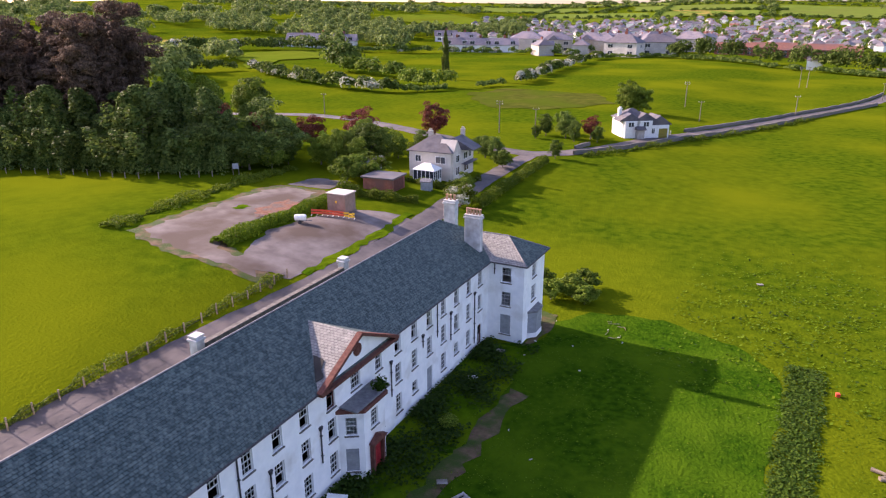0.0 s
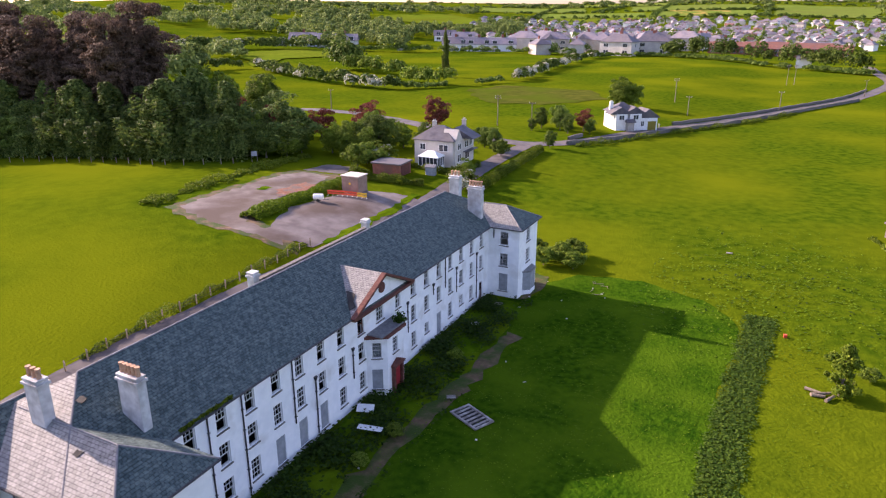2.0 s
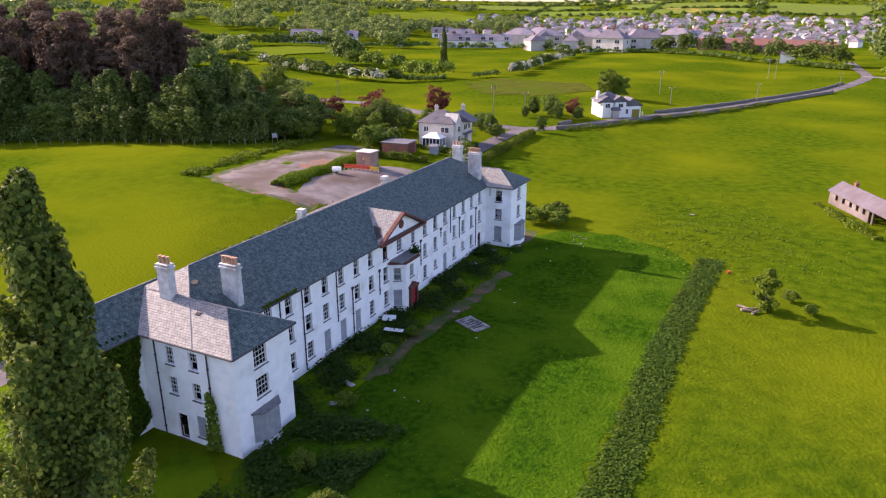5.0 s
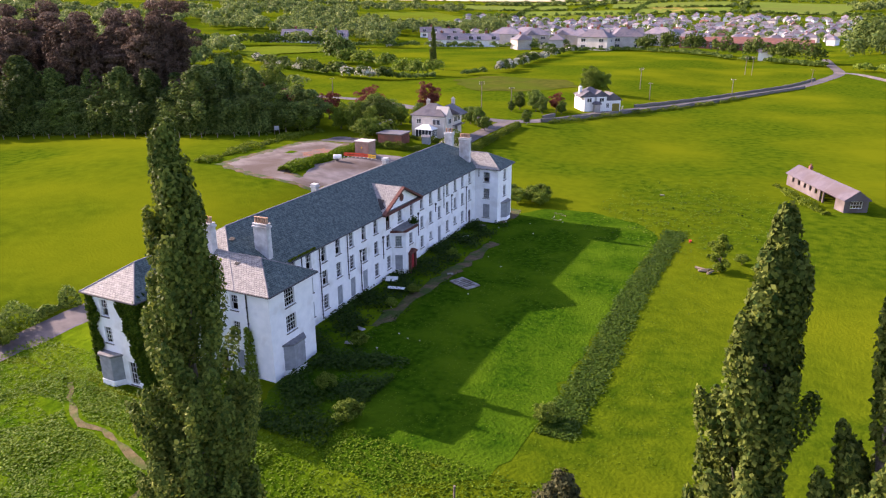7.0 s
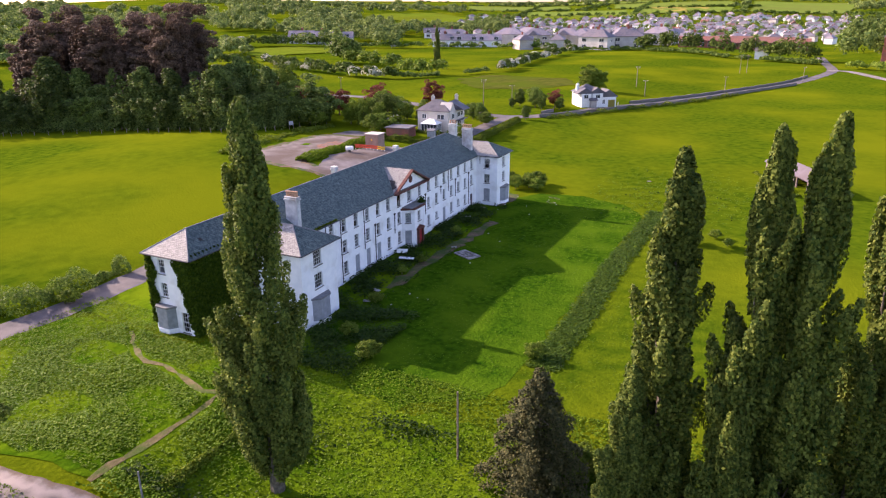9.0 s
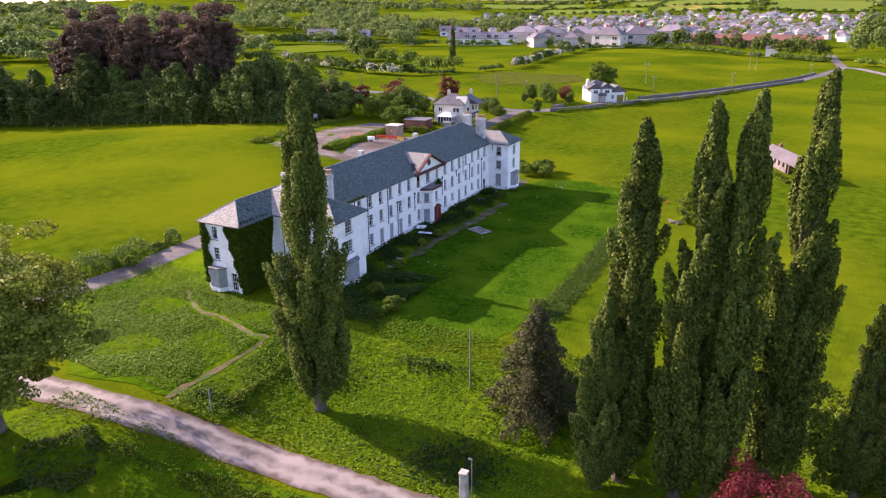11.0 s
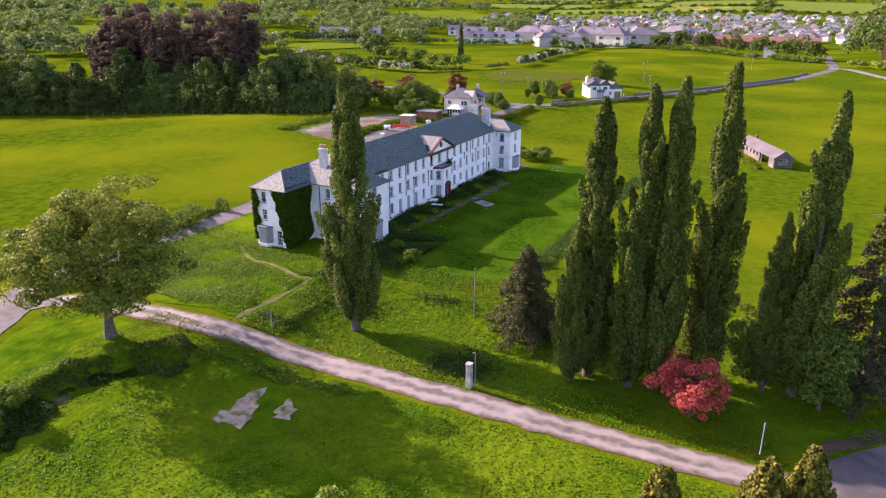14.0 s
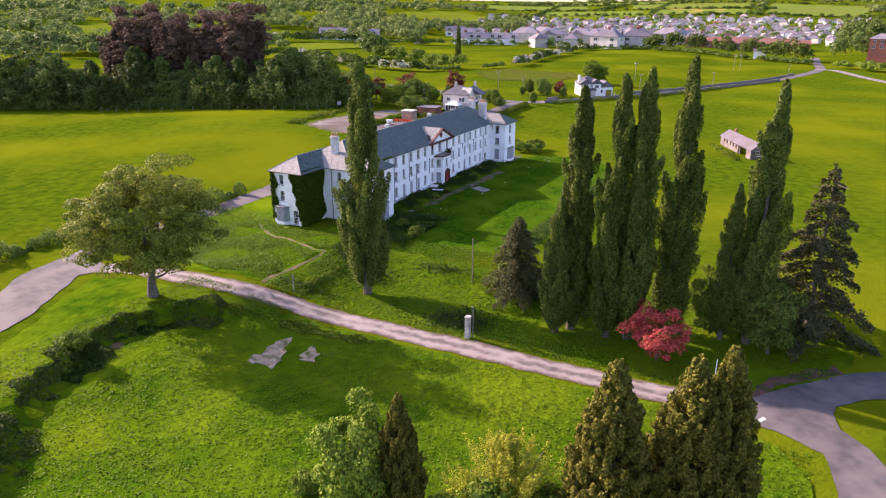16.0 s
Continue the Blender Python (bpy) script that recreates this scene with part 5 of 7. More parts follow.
hedge([(-36, -47), (-37.5, -38), (-38, -29), (-35, -16), (-32.4, -6), (-31.9, 4)], 2.8, 2.0, M_TREE, "dark hedge along the lane", 16000, 0.24, 6, 0.35)
hedge([(-46, 88), (-38, 89.5), (-33, 92)], 2.2, 1.8, M_HEDGE, "garden hedge beside the garage", 5000, 0.24, 7)
hedge([(-44, 104), (-40, 103), (-33, 103), (-31, 112)], 1.4, 1.3, M_HEDGE, "garden hedge round the house", 4000, 0.24, 8)
hedge([(-190, 52), (-160, 67), (-130, 80), (-105, 84.5), (-88, 85.5), (-74, 92)], 4.0, 4.5, M_WOODEDGE, "dark undergrowth along the wood's edge", 26000, 0.4, 13, 0.25)


# ---------------------------------------------------------------- long grass, nettles and ivy
def within(g, n, x0, x1, y0, y1, density=None):
    x, y = g.uniform(x0, x1, n), g.uniform(y0, y1, n)
    if density is not None:
        keep = g.random(n) < density(x, y)
        x, y = x[keep], y[keep]
    return x, y


def clumpy(x, y, s=0.5, ph=0.0):
    return np.clip(0.5 + 0.35 * np.sin(x * s + 2.1 * np.sin(y * s * 0.7 + ph)) + 0.35 * np.sin(y * s * 1.3 + 1.7 * np.sin(x * s * 0.6)), 0.03, 1)


def tufts(name, n, area, size, material, label, seed, density, lift=0.1, flat=True):
    g = np.random.default_rng(seed)
    x, y = within(g, n, *area, density)
    z = height(x, y) + g.uniform(0, lift * 2, len(x))
    return scatter(name, np.column_stack([x, y, z]), size, material, label, "grass", seed, 0.3, flat=flat)


def off_drive(x, y):
    """Keeps growth off the drives, the building and the paths."""
    d = np.abs(y - (-27.2 + 0.018 * (x - 30))) > 1.7
    d |= (x < -6) & (y > -27)
    lane = (np.abs(x + 31) > 2.2)
    hallbox = ~((x > -16.2) & (x < -0.2) & (y > -5.8))
    d &= ~((np.abs(x - 13) < 3.6) & (np.abs(y + 38.2) < 3.6))
    d &= ~((x > -17) & (x < 0.6) & (y < -9) & (np.abs(y + 11.2 + 0.17 * (x + 14)) < 0.9)) & ~((np.abs(x) < 0.9) & (y < -13))
    return d & lane & hallbox & ~((x < -9) & (y < -27) & (x > -34)) & ~((x > 58) & (x < 67) & (y > -31.5) & (y < -17)) & ~((x > 64.5) & (x < 72.5) & (y < -27))


patch("meadow", [(-28.5, -7), (-17, -6.5), (-16.5, -2), (-17, 6), (-28, 6)], M_ROUGH, "rough tussocky grass beside the lane", "grass", 0.05, 0.8, 1.5, 21)
patch("meadow", [(-27, -24), (-14, -27.5), (-5, -27.2), (20, -25), (36, -24.4), (64, -22), (70, -9), (50, -6), (30, -8), (12, -7.5), (4, -5), (0, -2), (-5, -1), (-8, -7.5), (-17, -7.5), (-28, -8)], M_ROUGH,
      "rough tussocky grass between hall and drive", "grass", 0.055, 0.9, 1.8, 22)
patch("meadow", [(-9, -60), (-13, -50), (-18, -42.5), (-20, -36.5), (-15, -34.2), (-6, -33.3), (8, -31.0), (22, -30.0), (40, -29.9), (57, -29.7), (62, -31.3), (65, -36), (66, -50), (66, -75), (20, -80)], M_ROUGH,
      "long rough meadow grass below the drive", "grass", 0.13, 0.4, 1.6, 23, grain=1.7)
patch("shaded_verge", [(-3.9, 8), (-0.2, 8), (1.5, 14), (1.6, 30), (2.0, 44), (0.4, 54.5), (-3.9, 54.8), (-3.9, 34), (-2.4, 33), (-2.4, 29.3), (-3.9, 28.4)], M_ROUGH, "rank dark grass along the foot of the wall", "grass", 0.03, 0.4, 1.2, 24)
patch("marsh", [(-95, 244), (-87, 266), (-48, 261), (-35, 236), (-53, 211), (-72, 209)], M_MARSH, "rushy damp pasture", "grass", 0.12, 2.0, 5.0, 25)
tufts("long_grass", 130000, (-28, 66, -26, -3), 0.17, M_BLADE, "long tussocky grass", 41, lambda x, y: off_drive(x, y) * (0.45 + 0.55 * clumpy(x, y, 0.55)), 0.09)
tufts("long_grass", 160000, (-16, 66, -78, -30), 0.18, M_BLADE, "long meadow grass below the drive", 42, lambda x, y: off_drive(x, y) * (0.45 + 0.55 * clumpy(x, y, 0.45, 1.0)), 0.13)
tufts("long_grass", 20000, (0, 34, -4, 60), 0.12, M_BLADE, "short grazed lawn grass", 43, lambda x, y: clumpy(x, y, 0.9, 2.0) * 0.8, 0.05)
tufts("tussocks", 16000, (12, 44, 50, 100), 0.26, M_BLADE, "coarse tussocks in the pasture", 44, lambda x, y: np.exp(-(((x - 26) / 11) ** 2 + ((y - 74) / 16) ** 2)) * clumpy(x, y, 0.9), 0.1)
tufts("tussocks", 2600, (12, 44, 50, 100), 0.32, M_NETTLE, "dark rushes in the pasture", 48, lambda x, y: np.exp(-(((x - 26) / 10) ** 2 + ((y - 72) / 14) ** 2)) * clumpy(x, y, 1.1, 0.4) ** 3, 0.16)
tufts("nettles", 42000, (22.5, 28, 3, 63), 0.2, M_STRIP, "long strip of dark nettles", 45, lambda x, y: np.clip(2.1 - 1.1 * np.abs(x - (25.0 + 0.012 * (y - 5) + 0.25 * np.sin(y * 0.13))) - 0.12 * np.sin(y * 0.9) - 0.15 * np.sin(y * 2.3 + x), 0, 0.9), 0.13)
tufts("weeds", 42000, (-4, 3.4, 7, 55), 0.26, M_NETTLE, "weeds along the foot of the wall", 46, lambda x, y: clumpy(x, y, 0.8, 0.5) * np.clip(1.15 - (x + 3.5) / 6.5, 0, 1) ** 1.5 * (np.abs(x - 1.6 - 0.03 * (y - 14)) > 0.9), 0.35)
tufts("weeds", 12000, (-1, 9, -6, 9), 0.26, M_NETTLE, "dark weeds beside the near wing", 47, lambda x, y: clumpy(x, y, 0.8, 0.1) * (x > 0.2), 0.35)
tufts("weeds", 20000, (0, 40, -25, -9), 0.27, M_NETTLE, "dark nettles on the bank above the drive", 49, lambda x, y: off_drive(x, y) * clumpy(x, y, 0.35, 3.0) ** 5, 0.3)
hedge([(5.0, -16.4), (5.0, -24.2)], 0.8, 0.6, M_HEDGE, "low overgrown wall bank", 1200, 0.2, 9)
hedge([(6.8, -66), (1.8, -61), (-1.6, -57), (-2.8, -53), (-5.4, -47), (-5.4, -42.5), (-2.6, -38), (1.2, -35)], 3.2, 0.42, M_BRAMBLE, "bramble bank with bare soil", 15000, 0.19, 10, 0.5)
hedge([(-1, -54), (-4.2, -46.5), (-3.6, -42), (-1.0, -38.4)], 1.6, 0.5, M_NETTLE, "nettles below the bramble bank", 5000, 0.22, 16, 0.5)
patch("bare_bank", [(-4.4, -49), (-4.2, -45), (-2.8, -43.6), (-2.2, -45), (-2.8, -48.6)], M_EARTH, "bare soil showing on the bank", "earth", lift=0.09, wob=0.35, step=0.7, seed=44)
hedge([(-0.5, -34.5), (8, -33), (20, -31.2)], 1.6, 0.3, M_HEDGE, "weedy verge below the drive", 3000, 0.2, 11, 0.4)
for x, y, h in ((-4.5, -50.5, 1.8), (31.5, -53.5, 2.2), (29.5, -55.5, 1.6), (40.5, -53.5, 2.0), (24, 5.0, 1.4), (28, -8.5, 2.6), (33, -9.5, 2.2), (9, -2, 1.6), (4.5, 1.5, 1.3), (-1.5, 68, 2.2), (0.5, 70, 2.4), (-4, 71, 2.2), (2.5, 68.5, 2.0), (1.2, 73, 2.2),
                (1.0, 24.5, 1.0), (0.6, 20, 0.9), (-0.3, 38.5, 1.0), (2.5, 10, 1.2), (48, -51, 3.0), (44, -53, 3.6), (-29.5, -6, 1.5), (36, 52, 1.2), (38, 49, 1.0)):
    bush.put(x, y, h, x, 1.15)


def climb(n, u0, u1, z0, z1, place, keep, seed, size=0.26):
    g = np.random.default_rng(seed)
    u, z = g.uniform(u0, u1, n), g.uniform(z0, z1, n)
    k = keep(u, z)
    u, z = u[k], z[k]
    return [place(a, b, c) for a, b, c in zip(u, z, g.uniform(0.03, 0.32, len(u)))]


east = climb(16000, -5.7, 0.2, 0.1, 8.7, lambda u, z, o: (-9.9 + o, u, z), lambda u, z: (u < -0.15 + 0.3 * np.sin(z)) & (z > 0.1 + 0.9 * np.clip((u + 1.2) / 1.2, 0, 1)), 51)
south = climb(7000, -12.6, -9.7, 0.1, 8.7, lambda u, z, o: (u, -5.6 - o, z), lambda u, z: u > -12.35 + 2.2 * ((8.7 - z) / 8.7) ** 0.8 + 0.15 * np.sin(3 * z), 52)
south2 = climb(2600, -16.0, -14.4, 0.8, 8.6, lambda u, z, o: (u, -5.6 - o, z), lambda u, z: u < -14.95 + 0.3 * np.sin(2.1 * z) - 0.5 * (z < 3), 53)
scatter("ivy", east + south + south2, 0.27, M_IVY, "dense green ivy over the end wing", "ivy", 54, 0.2)
scatter("creeper", climb(900, -3.6, -2.2, 0.1, 5.2, lambda u, z, o: (u, 0.4 - o * 1.4, z), lambda u, z: np.abs(u + 2.9) < 0.75 - 0.09 * z, 55), 0.26, M_TREE_LIGHT, "leggy sapling against the south wall", "creeper", 56, 0.2)
scatter("roof_moss", [(-3.9 - 0.2 * random.random(), 8 + 4.5 * random.random(), 8.75 + 0.15 * random.random()) for _ in range(350)], 0.2, M_HEDGE, "moss and weeds in the gutter", "moss", 57, 0.2)
scatter("valley_moss", [(-9.75 - 0.25 * random.random(), -5.2 + 0.55 * k, 8.9 + 0.2 * random.random()) for k in range(9) for _ in range(24)], 0.16, M_NETTLE, "dark moss and weeds above the ivied wall", "moss", 59, 0.2)
scatter("bay_weeds", [(-3.6 + 0.9 * random.random(), 32 + 1.2 * random.random(), 6.1 + 0.7 * random.random() ** 2) for _ in range(260)], 0.22, M_NETTLE, "weeds growing on the bay roof", "weeds", 58, 0.5)

# rough weeds and hummocks between the end wing and the drive, with the trodden path left bare
g = np.random.default_rng(77)
wx, wy = g.uniform(-27, 6, 34000), g.uniform(-28, -7.2, 34000)
bare = np.zeros(len(wx), bool)
way = smooth_line([(-17.5, -7.7), (-11.7, -11.7), (-8.2, -11.9), (-1.6, -13.6), (-0.1, -13.2), (0.3, -20.8), (-0.2, -24.7), (-0.2, -26.8)], 0.5)
for p in way:
    bare |= (wx - p.x) ** 2 + (wy - p.y) ** 2 < 0.62 ** 2
mound = clumpy(wx, wy, 0.55, 0.7)
ok = ~bare & (mound > 0.3) & (wy > -27.6 + 0.1 * np.abs(wx + 2)) & (wx > -27 + 0.35 * (wy + 28))
wz = height(wx, wy) + 0.06 + 0.5 * np.clip(mound - 0.3, 0, 0.7) * g.random(len(wx)) ** 0.5
scatter("meadow_weeds", list(zip(wx[ok], wy[ok], wz[ok])), 0.19, M_WEED, "lush green weeds in hummocks over rough meadow", "weeds", 78, 0.4, flat=True)

# ---------------------------------------------------------------- small things round the hall
def slab_thing(name, label, category, w, d, h, material, at, bevel=0.02, group=""):
    bm = bmesh.new()
    box(bm, -w / 2, w / 2, -d / 2, d / 2, 0, h)
    ob = part(name, bevelled(bm, bevel), material)
    ob.matrix_basis = at
    return tagged(ob, label, category, group)


def on_ground(x, y, turn=0.0, up=0.0, tip=0.0):
    return pose(x, y, gz(x, y) + up, tip, 0, turn)


# fallen slatted stair frame on the grass
grate = thing("timber_frame", "bleached timber frame with dark slats lying on grass", "frame", at=on_ground(5.5, 29.7, -26, 0.08))
for x0, x1, y0, y1 in ((-1.7, -1.5, -1.05, 1.05), (1.5, 1.7, -1.05, 1.05), (-1.5, 1.5, -1.05, -0.85), (-1.5, 1.5, 0.85, 1.05)):
    boxpart("rail", x0, x1, y0, y1, 0, 0.16, M_PALEWOOD, grate)
for i in range(6):
    boxpart("slat", -1.32 + 0.48 * i, -1.10 + 0.48 * i, -0.85, 0.85, 0.03, 0.11, M_PALEWOOD, grate)
# near-black sheet added under the slats to darken the gaps
boxpart("base_board", -1.5, 1.5, -0.85, 0.85, -0.06, 0.0, M_DARK, grate, bevel=0)
for x, y, w, d, turn, tip, mat, lab in ((-2.9, 26.2, 1.5, 0.8, 20, 28, M_WHITE, "white fallen sheet leaning by the wall"), (-0.9, 23.8, 2.1, 0.6, 12, 4, M_WHITE, "white broken door lying in weeds"),
                                       (-1.8, 46.5, 0.9, 0.5, 35, 8, M_WHITE, "white broken board in weeds"), (-1.6, 52.6, 0.9, 0.6, 10, 5, M_PALEWOOD, "pale broken panel in weeds"),
                                       (0.8, 13.0, 1.2, 0.5, -15, 5, M_PALEWOOD, "pale plank scrap in weeds"), (1.6, 9.6, 0.9, 0.5, 20, 6, M_PALEWOOD, "pale timber scrap in weeds"), (2.6, 31.6, 0.8, 0.5, 30, 3, M_PALEWOOD, "tan board lying on worn earth")):
    slab_thing("debris_board", lab, "debris", w, d, 0.06, mat, on_ground(x, y, turn, 0.62 if w > 1.4 else 0.3, tip))
g = random.Random(77)
for i in range(16):
    x, y = g.uniform(0, 9), g.uniform(8, 66)
    slab_thing("debris_scrap", "small pale scrap of rubble in grass", "debris", g.uniform(0.12, 0.35), g.uniform(0.1, 0.2), 0.05, M_STONE, on_ground(x, y, g.uniform(0, 180), 0.06, 4), 0.015, "scattered rubble")
for i in range(9):
    slab_thing("debris_scrap", "broken grey branch on the grass", "debris", g.uniform(0.5, 1.2), 0.06, 0.06, M_WOOD, on_ground(7.2 + g.uniform(-1, 1.2), 63 + g.uniform(-2.2, 2.2), g.uniform(0, 180), 0.08, 4), 0.015, "scattered rubble")
slab_thing("feed_tray", "pale wooden tray lying in the pasture", "tray", 0.8, 0.4, 0.12, M_PALEWOOD, on_ground(20.5, 84.5, 10, 0.05))
slab_thing("marker", "small orange marker in the grass", "marker", 0.35, 0.35, 0.35, M_PLASTIC_RED, on_ground(28.6, 58.6, 10, 0.0))

# thorn tree with felled logs
thornbush = Kind("thorn_tree", "dark scrubby thorn tree beside cut logs", "tree", M_HEDGE, 4.6, 4200, 0.2, 40, column(1.1, 4.2, 0.3, 0.3, 0.4), 0.5, (3.4, 0.14, 10, 1.2, 0.1, 0.9), 0.9, 61)
thornbush.put(33.4, 47.8, 4.8)
for i, (dx, dy, L, turn) in enumerate(((-1.3, 0, 1.9, 30), (-1.9, 0.3, 1.5, -20), (-0.6, -0.6, 1.3, 60), (-1.5, -0.5, 1.1, 5))):
    bm = bmesh.new()
    tube(bm, (-L / 2, 0, 0.16), (L / 2, 0, 0.2), 0.17, 0.12, 9)
    lg = part("log", bm, M_WOOD)
    lg.matrix_basis = on_ground(33.2 + dx, 47.2 + dy, turn)
    tagged(lg, "cut brown log lying in grass", "log", "felled logs")


def stone_post(x, y, h, w, label):
    t = thing("gate_pier", label, "pier", at=on_ground(x, y, 3))
    boxpart("shaft", -w / 2, w / 2, -w / 2, w / 2, -0.2, h, M_STONE, t, bevel=0.03)
    boxpart("cap", -w / 2 - 0.05, w / 2 + 0.05, -w / 2 - 0.05, w / 2 + 0.05, h, h + 0.12, M_STONE, t, bevel=0.03)


stone_post(29.0, -25.1, 2.65, 0.55, "weathered square stone pier beside the drive")
lamp = thing("sign_post", "thin grey metal post with a small head", "post", at=on_ground(29.6, -25.0))
bm = bmesh.new()
tube(bm, (0, 0, -0.2), (0, 0, 3.95), 0.05, 0.045, 8)
part("pole", bm, M_LEAD, lamp)
boxpart("head", -0.3, 0.05, -0.06, 0.06, 3.85, 4.0, M_LEAD, lamp, "grey lamp head")


def plain_post(x, y, h, r, name="fence_post", label="weathered timber post", mat=M_WOOD, group=""):
    bm = bmesh.new()
    tube(bm, (0, 0, -0.3), (0, 0, h), r, r * 0.85, 8)
    ob = part(name, bm, mat)
    ob.matrix_basis = on_ground(x, y)
    return tagged(ob, label, "post", group)


plain_post(23.0, -11.2, 6.2, 0.09, "wooden_pole", "slim bare wooden pole in rough grass")
plain_post(4.5, -26.0, 2.6, 0.07, "marker_post", "grey steel post beside the drive", M_LEAD)
plain_post(55.7, -23.5, 3.2, 0.05, "marker_post", "white marker post beside the drive", M_WHITE)
# white road marking, made as a thin slab on the tarmac
slab_thing("road_sign", "white road marking at the drive's edge", "sign", 0.9, 0.4, 0.03, M_WHITE, on_ground(60.5, -27.6, 60, 0.09))

# fence along the lane behind the hall, kerb wall, stakes at the wood's edge
fence = thing("fence", "old timber post and wire fence along the lane", "fence")
for i in range(17):
    y = 18 + 2.3 * i
    bm = bmesh.new()
    x = -30.4 + 0.1 * math.sin(i * 2.1)
    box(bm, x - 0.06, x + 0.06, y - 0.06, y + 0.06, gz(x, y) - 0.2, gz(x, y) + 1.15 + 0.1 * math.sin(i * 1.3))
    part("post", bm, M_WOOD, fence)
for k in (0.45, 0.85):
    bm = bmesh.new()
    for i in range(16):
        y0, y1 = 18 + 2.3 * i, 20.3 + 2.3 * i
        tube(bm, (-30.4, y0, gz(-30.4, y0) + k), (-30.4, y1, gz(-30.4, y1) + k), 0.015, 0.015, 4, False)
    part("wire", bm, M_PIPE, fence)
stakes = thing("stake_row", "row of pale tree stakes along the wood's edge", "fence")
for i, p in enumerate(smooth_line([(-150, 64.5), (-125, 76), (-104, 80), (-86, 80.5), (-74, 87)], 3.2)):
    bm = bmesh.new()
    box(bm, p.x - 0.07, p.x + 0.07, p.y - 0.07, p.y + 0.07, gz(p.x, p.y) - 0.2, gz(p.x, p.y) + 1.2)
    part("stake", bm, M_WOOD, stakes)
signb = thing("notice_board", "pale notice board on two posts", "sign", at=on_ground(-71.5, 90.5, 30))
boxpart("board", -0.55, 0.55, -0.04, 0.04, 1.2, 2.2, M_BOARD, signb)
for x in (-0.55, 0.55):
    boxpart("post", x - 0.05, x + 0.05, 0.04, 0.14, -0.2, 2.3, M_WOOD, signb)

# ---------------------------------------------------------------- yard things
kiosk = thing("substation_kiosk", "brown steel substation kiosk with a pale flat roof", "kiosk", at=on_ground(-39.4, 79.2, 0))
boxpart("plinth", -1.75, 1.75, -1.5, 1.5, -0.2, 0.2, M_CONCRETE, kiosk)
boxpart("body", -1.65, 1.65, -1.4, 1.4, 0.2, 2.95, M_BROWNBOX, kiosk, bevel=0.03)
boxpart("roof", -1.78, 1.78, -1.52, 1.52, 2.95, 3.12, M_CREAM, kiosk, bevel=0.04)
for x in (-0.8, 0.8):
    boxpart("door", x - 0.7, x + 0.7, -1.43, -1.395, 0.35, 2.7, M_BROWNBOX, kiosk, bevel=0.01)
boxpart("warning_plate", -0.16, 0.16, -1.45, -1.43, 1.6, 1.95, M_YELLOW, kiosk, "yellow warning plate", bevel=0.0)
for i in range(8):
    f = i / 7
    x, y = -41.2 + 5.2 * f, 74.6 + 2.3 * f
    b = thing("barrier", "red and white plastic road barrier" if i < 7 else "yellow plastic road barrier", "barrier", "row of barriers", at=on_ground(x, y, 20 + 8 * math.sin(i * 2)))
    for z in (0.25, 0.65):
        boxpart("panel", -0.45, 0.45, -0.03, 0.03, z, z + 0.3, M_PLASTIC_RED if i < 6 else M_YELLOW, b)
    for sx in (-0.42, 0.42):
        boxpart("foot", sx - 0.05, sx + 0.05, -0.25, 0.25, 0, 0.1, M_WHITE, b)
tank = thing("water_bowser", "small white towed tank on the yard", "tank", at=on_ground(-40.3, 70.2, 25))
bm = bmesh.new()
tube(bm, (-0.8, 0, 0.85), (0.8, 0, 0.85), 0.5, 0.5, 16)
part("drum", bevelled(bm, 0.08), M_WHITE, tank)
for sy in (-0.5, 0.5):
    bm = bmesh.new()
    tube(bm, (0, sy - 0.08, 0.28), (0, sy + 0.08, 0.28), 0.28, 0.28, 14)
    part("wheel", bm, M_PIPE, tank)
boxpart("drawbar", 0.7, 1.7, -0.05, 0.05, 0.35, 0.45, M_LEAD, tank)


# ---------------------------------------------------------------- houses
def prism_roof(parent, w, d, z, rise, material, over=0.35, gable=False, label="", shift=(0, 0), name="roof", axis="x"):
    """A hipped or gabled roof of real thickness over a w by d plan; the ridge runs along axis."""
    bm = bmesh.new()
    hx, hy = w / 2 + over, d / 2 + over
    if axis == "y":
        hx, hy = hy, hx
    run = 0 if gable else min(hy, hx - 0.2)
    lo = [bm.verts.new(p) for p in ((-hx, -hy, z), (hx, -hy, z), (hx, hy, z), (-hx, hy, z))]
    mid = [bm.verts.new(p) for p in ((-hx, -hy, z + 0.12), (hx, -hy, z + 0.12), (hx, hy, z + 0.12), (-hx, hy, z + 0.12))]
    r0, r1 = bm.verts.new((-hx + run, 0, z + rise)), bm.verts.new((hx - run, 0, z + rise))
    bm.faces.new(lo[::-1])
    for i in range(4):
        j = (i + 1) % 4
        bm.faces.new((lo[i], lo[j], mid[j], mid[i]))
    bm.faces.new((mid[0], mid[1], r1, r0))
    bm.faces.new((mid[2], mid[3], r0, r1))
    bm.faces.new((mid[1], mid[2], r1))
    bm.faces.new((mid[3], mid[0], r0))
    if axis == "y":
        bm.transform(Matrix.Rotation(math.pi / 2, 4, "Z"))
    bm.transform(Matrix.Translation((shift[0], shift[1], 0)))
    return part(name, bm, material, parent, label)


PANE_DARK = surface("dark_pane", (0.03, 0.035, 0.045), (0.06, 0.065, 0.075), 2, rough=0.12, bump=0, spec=0.6)


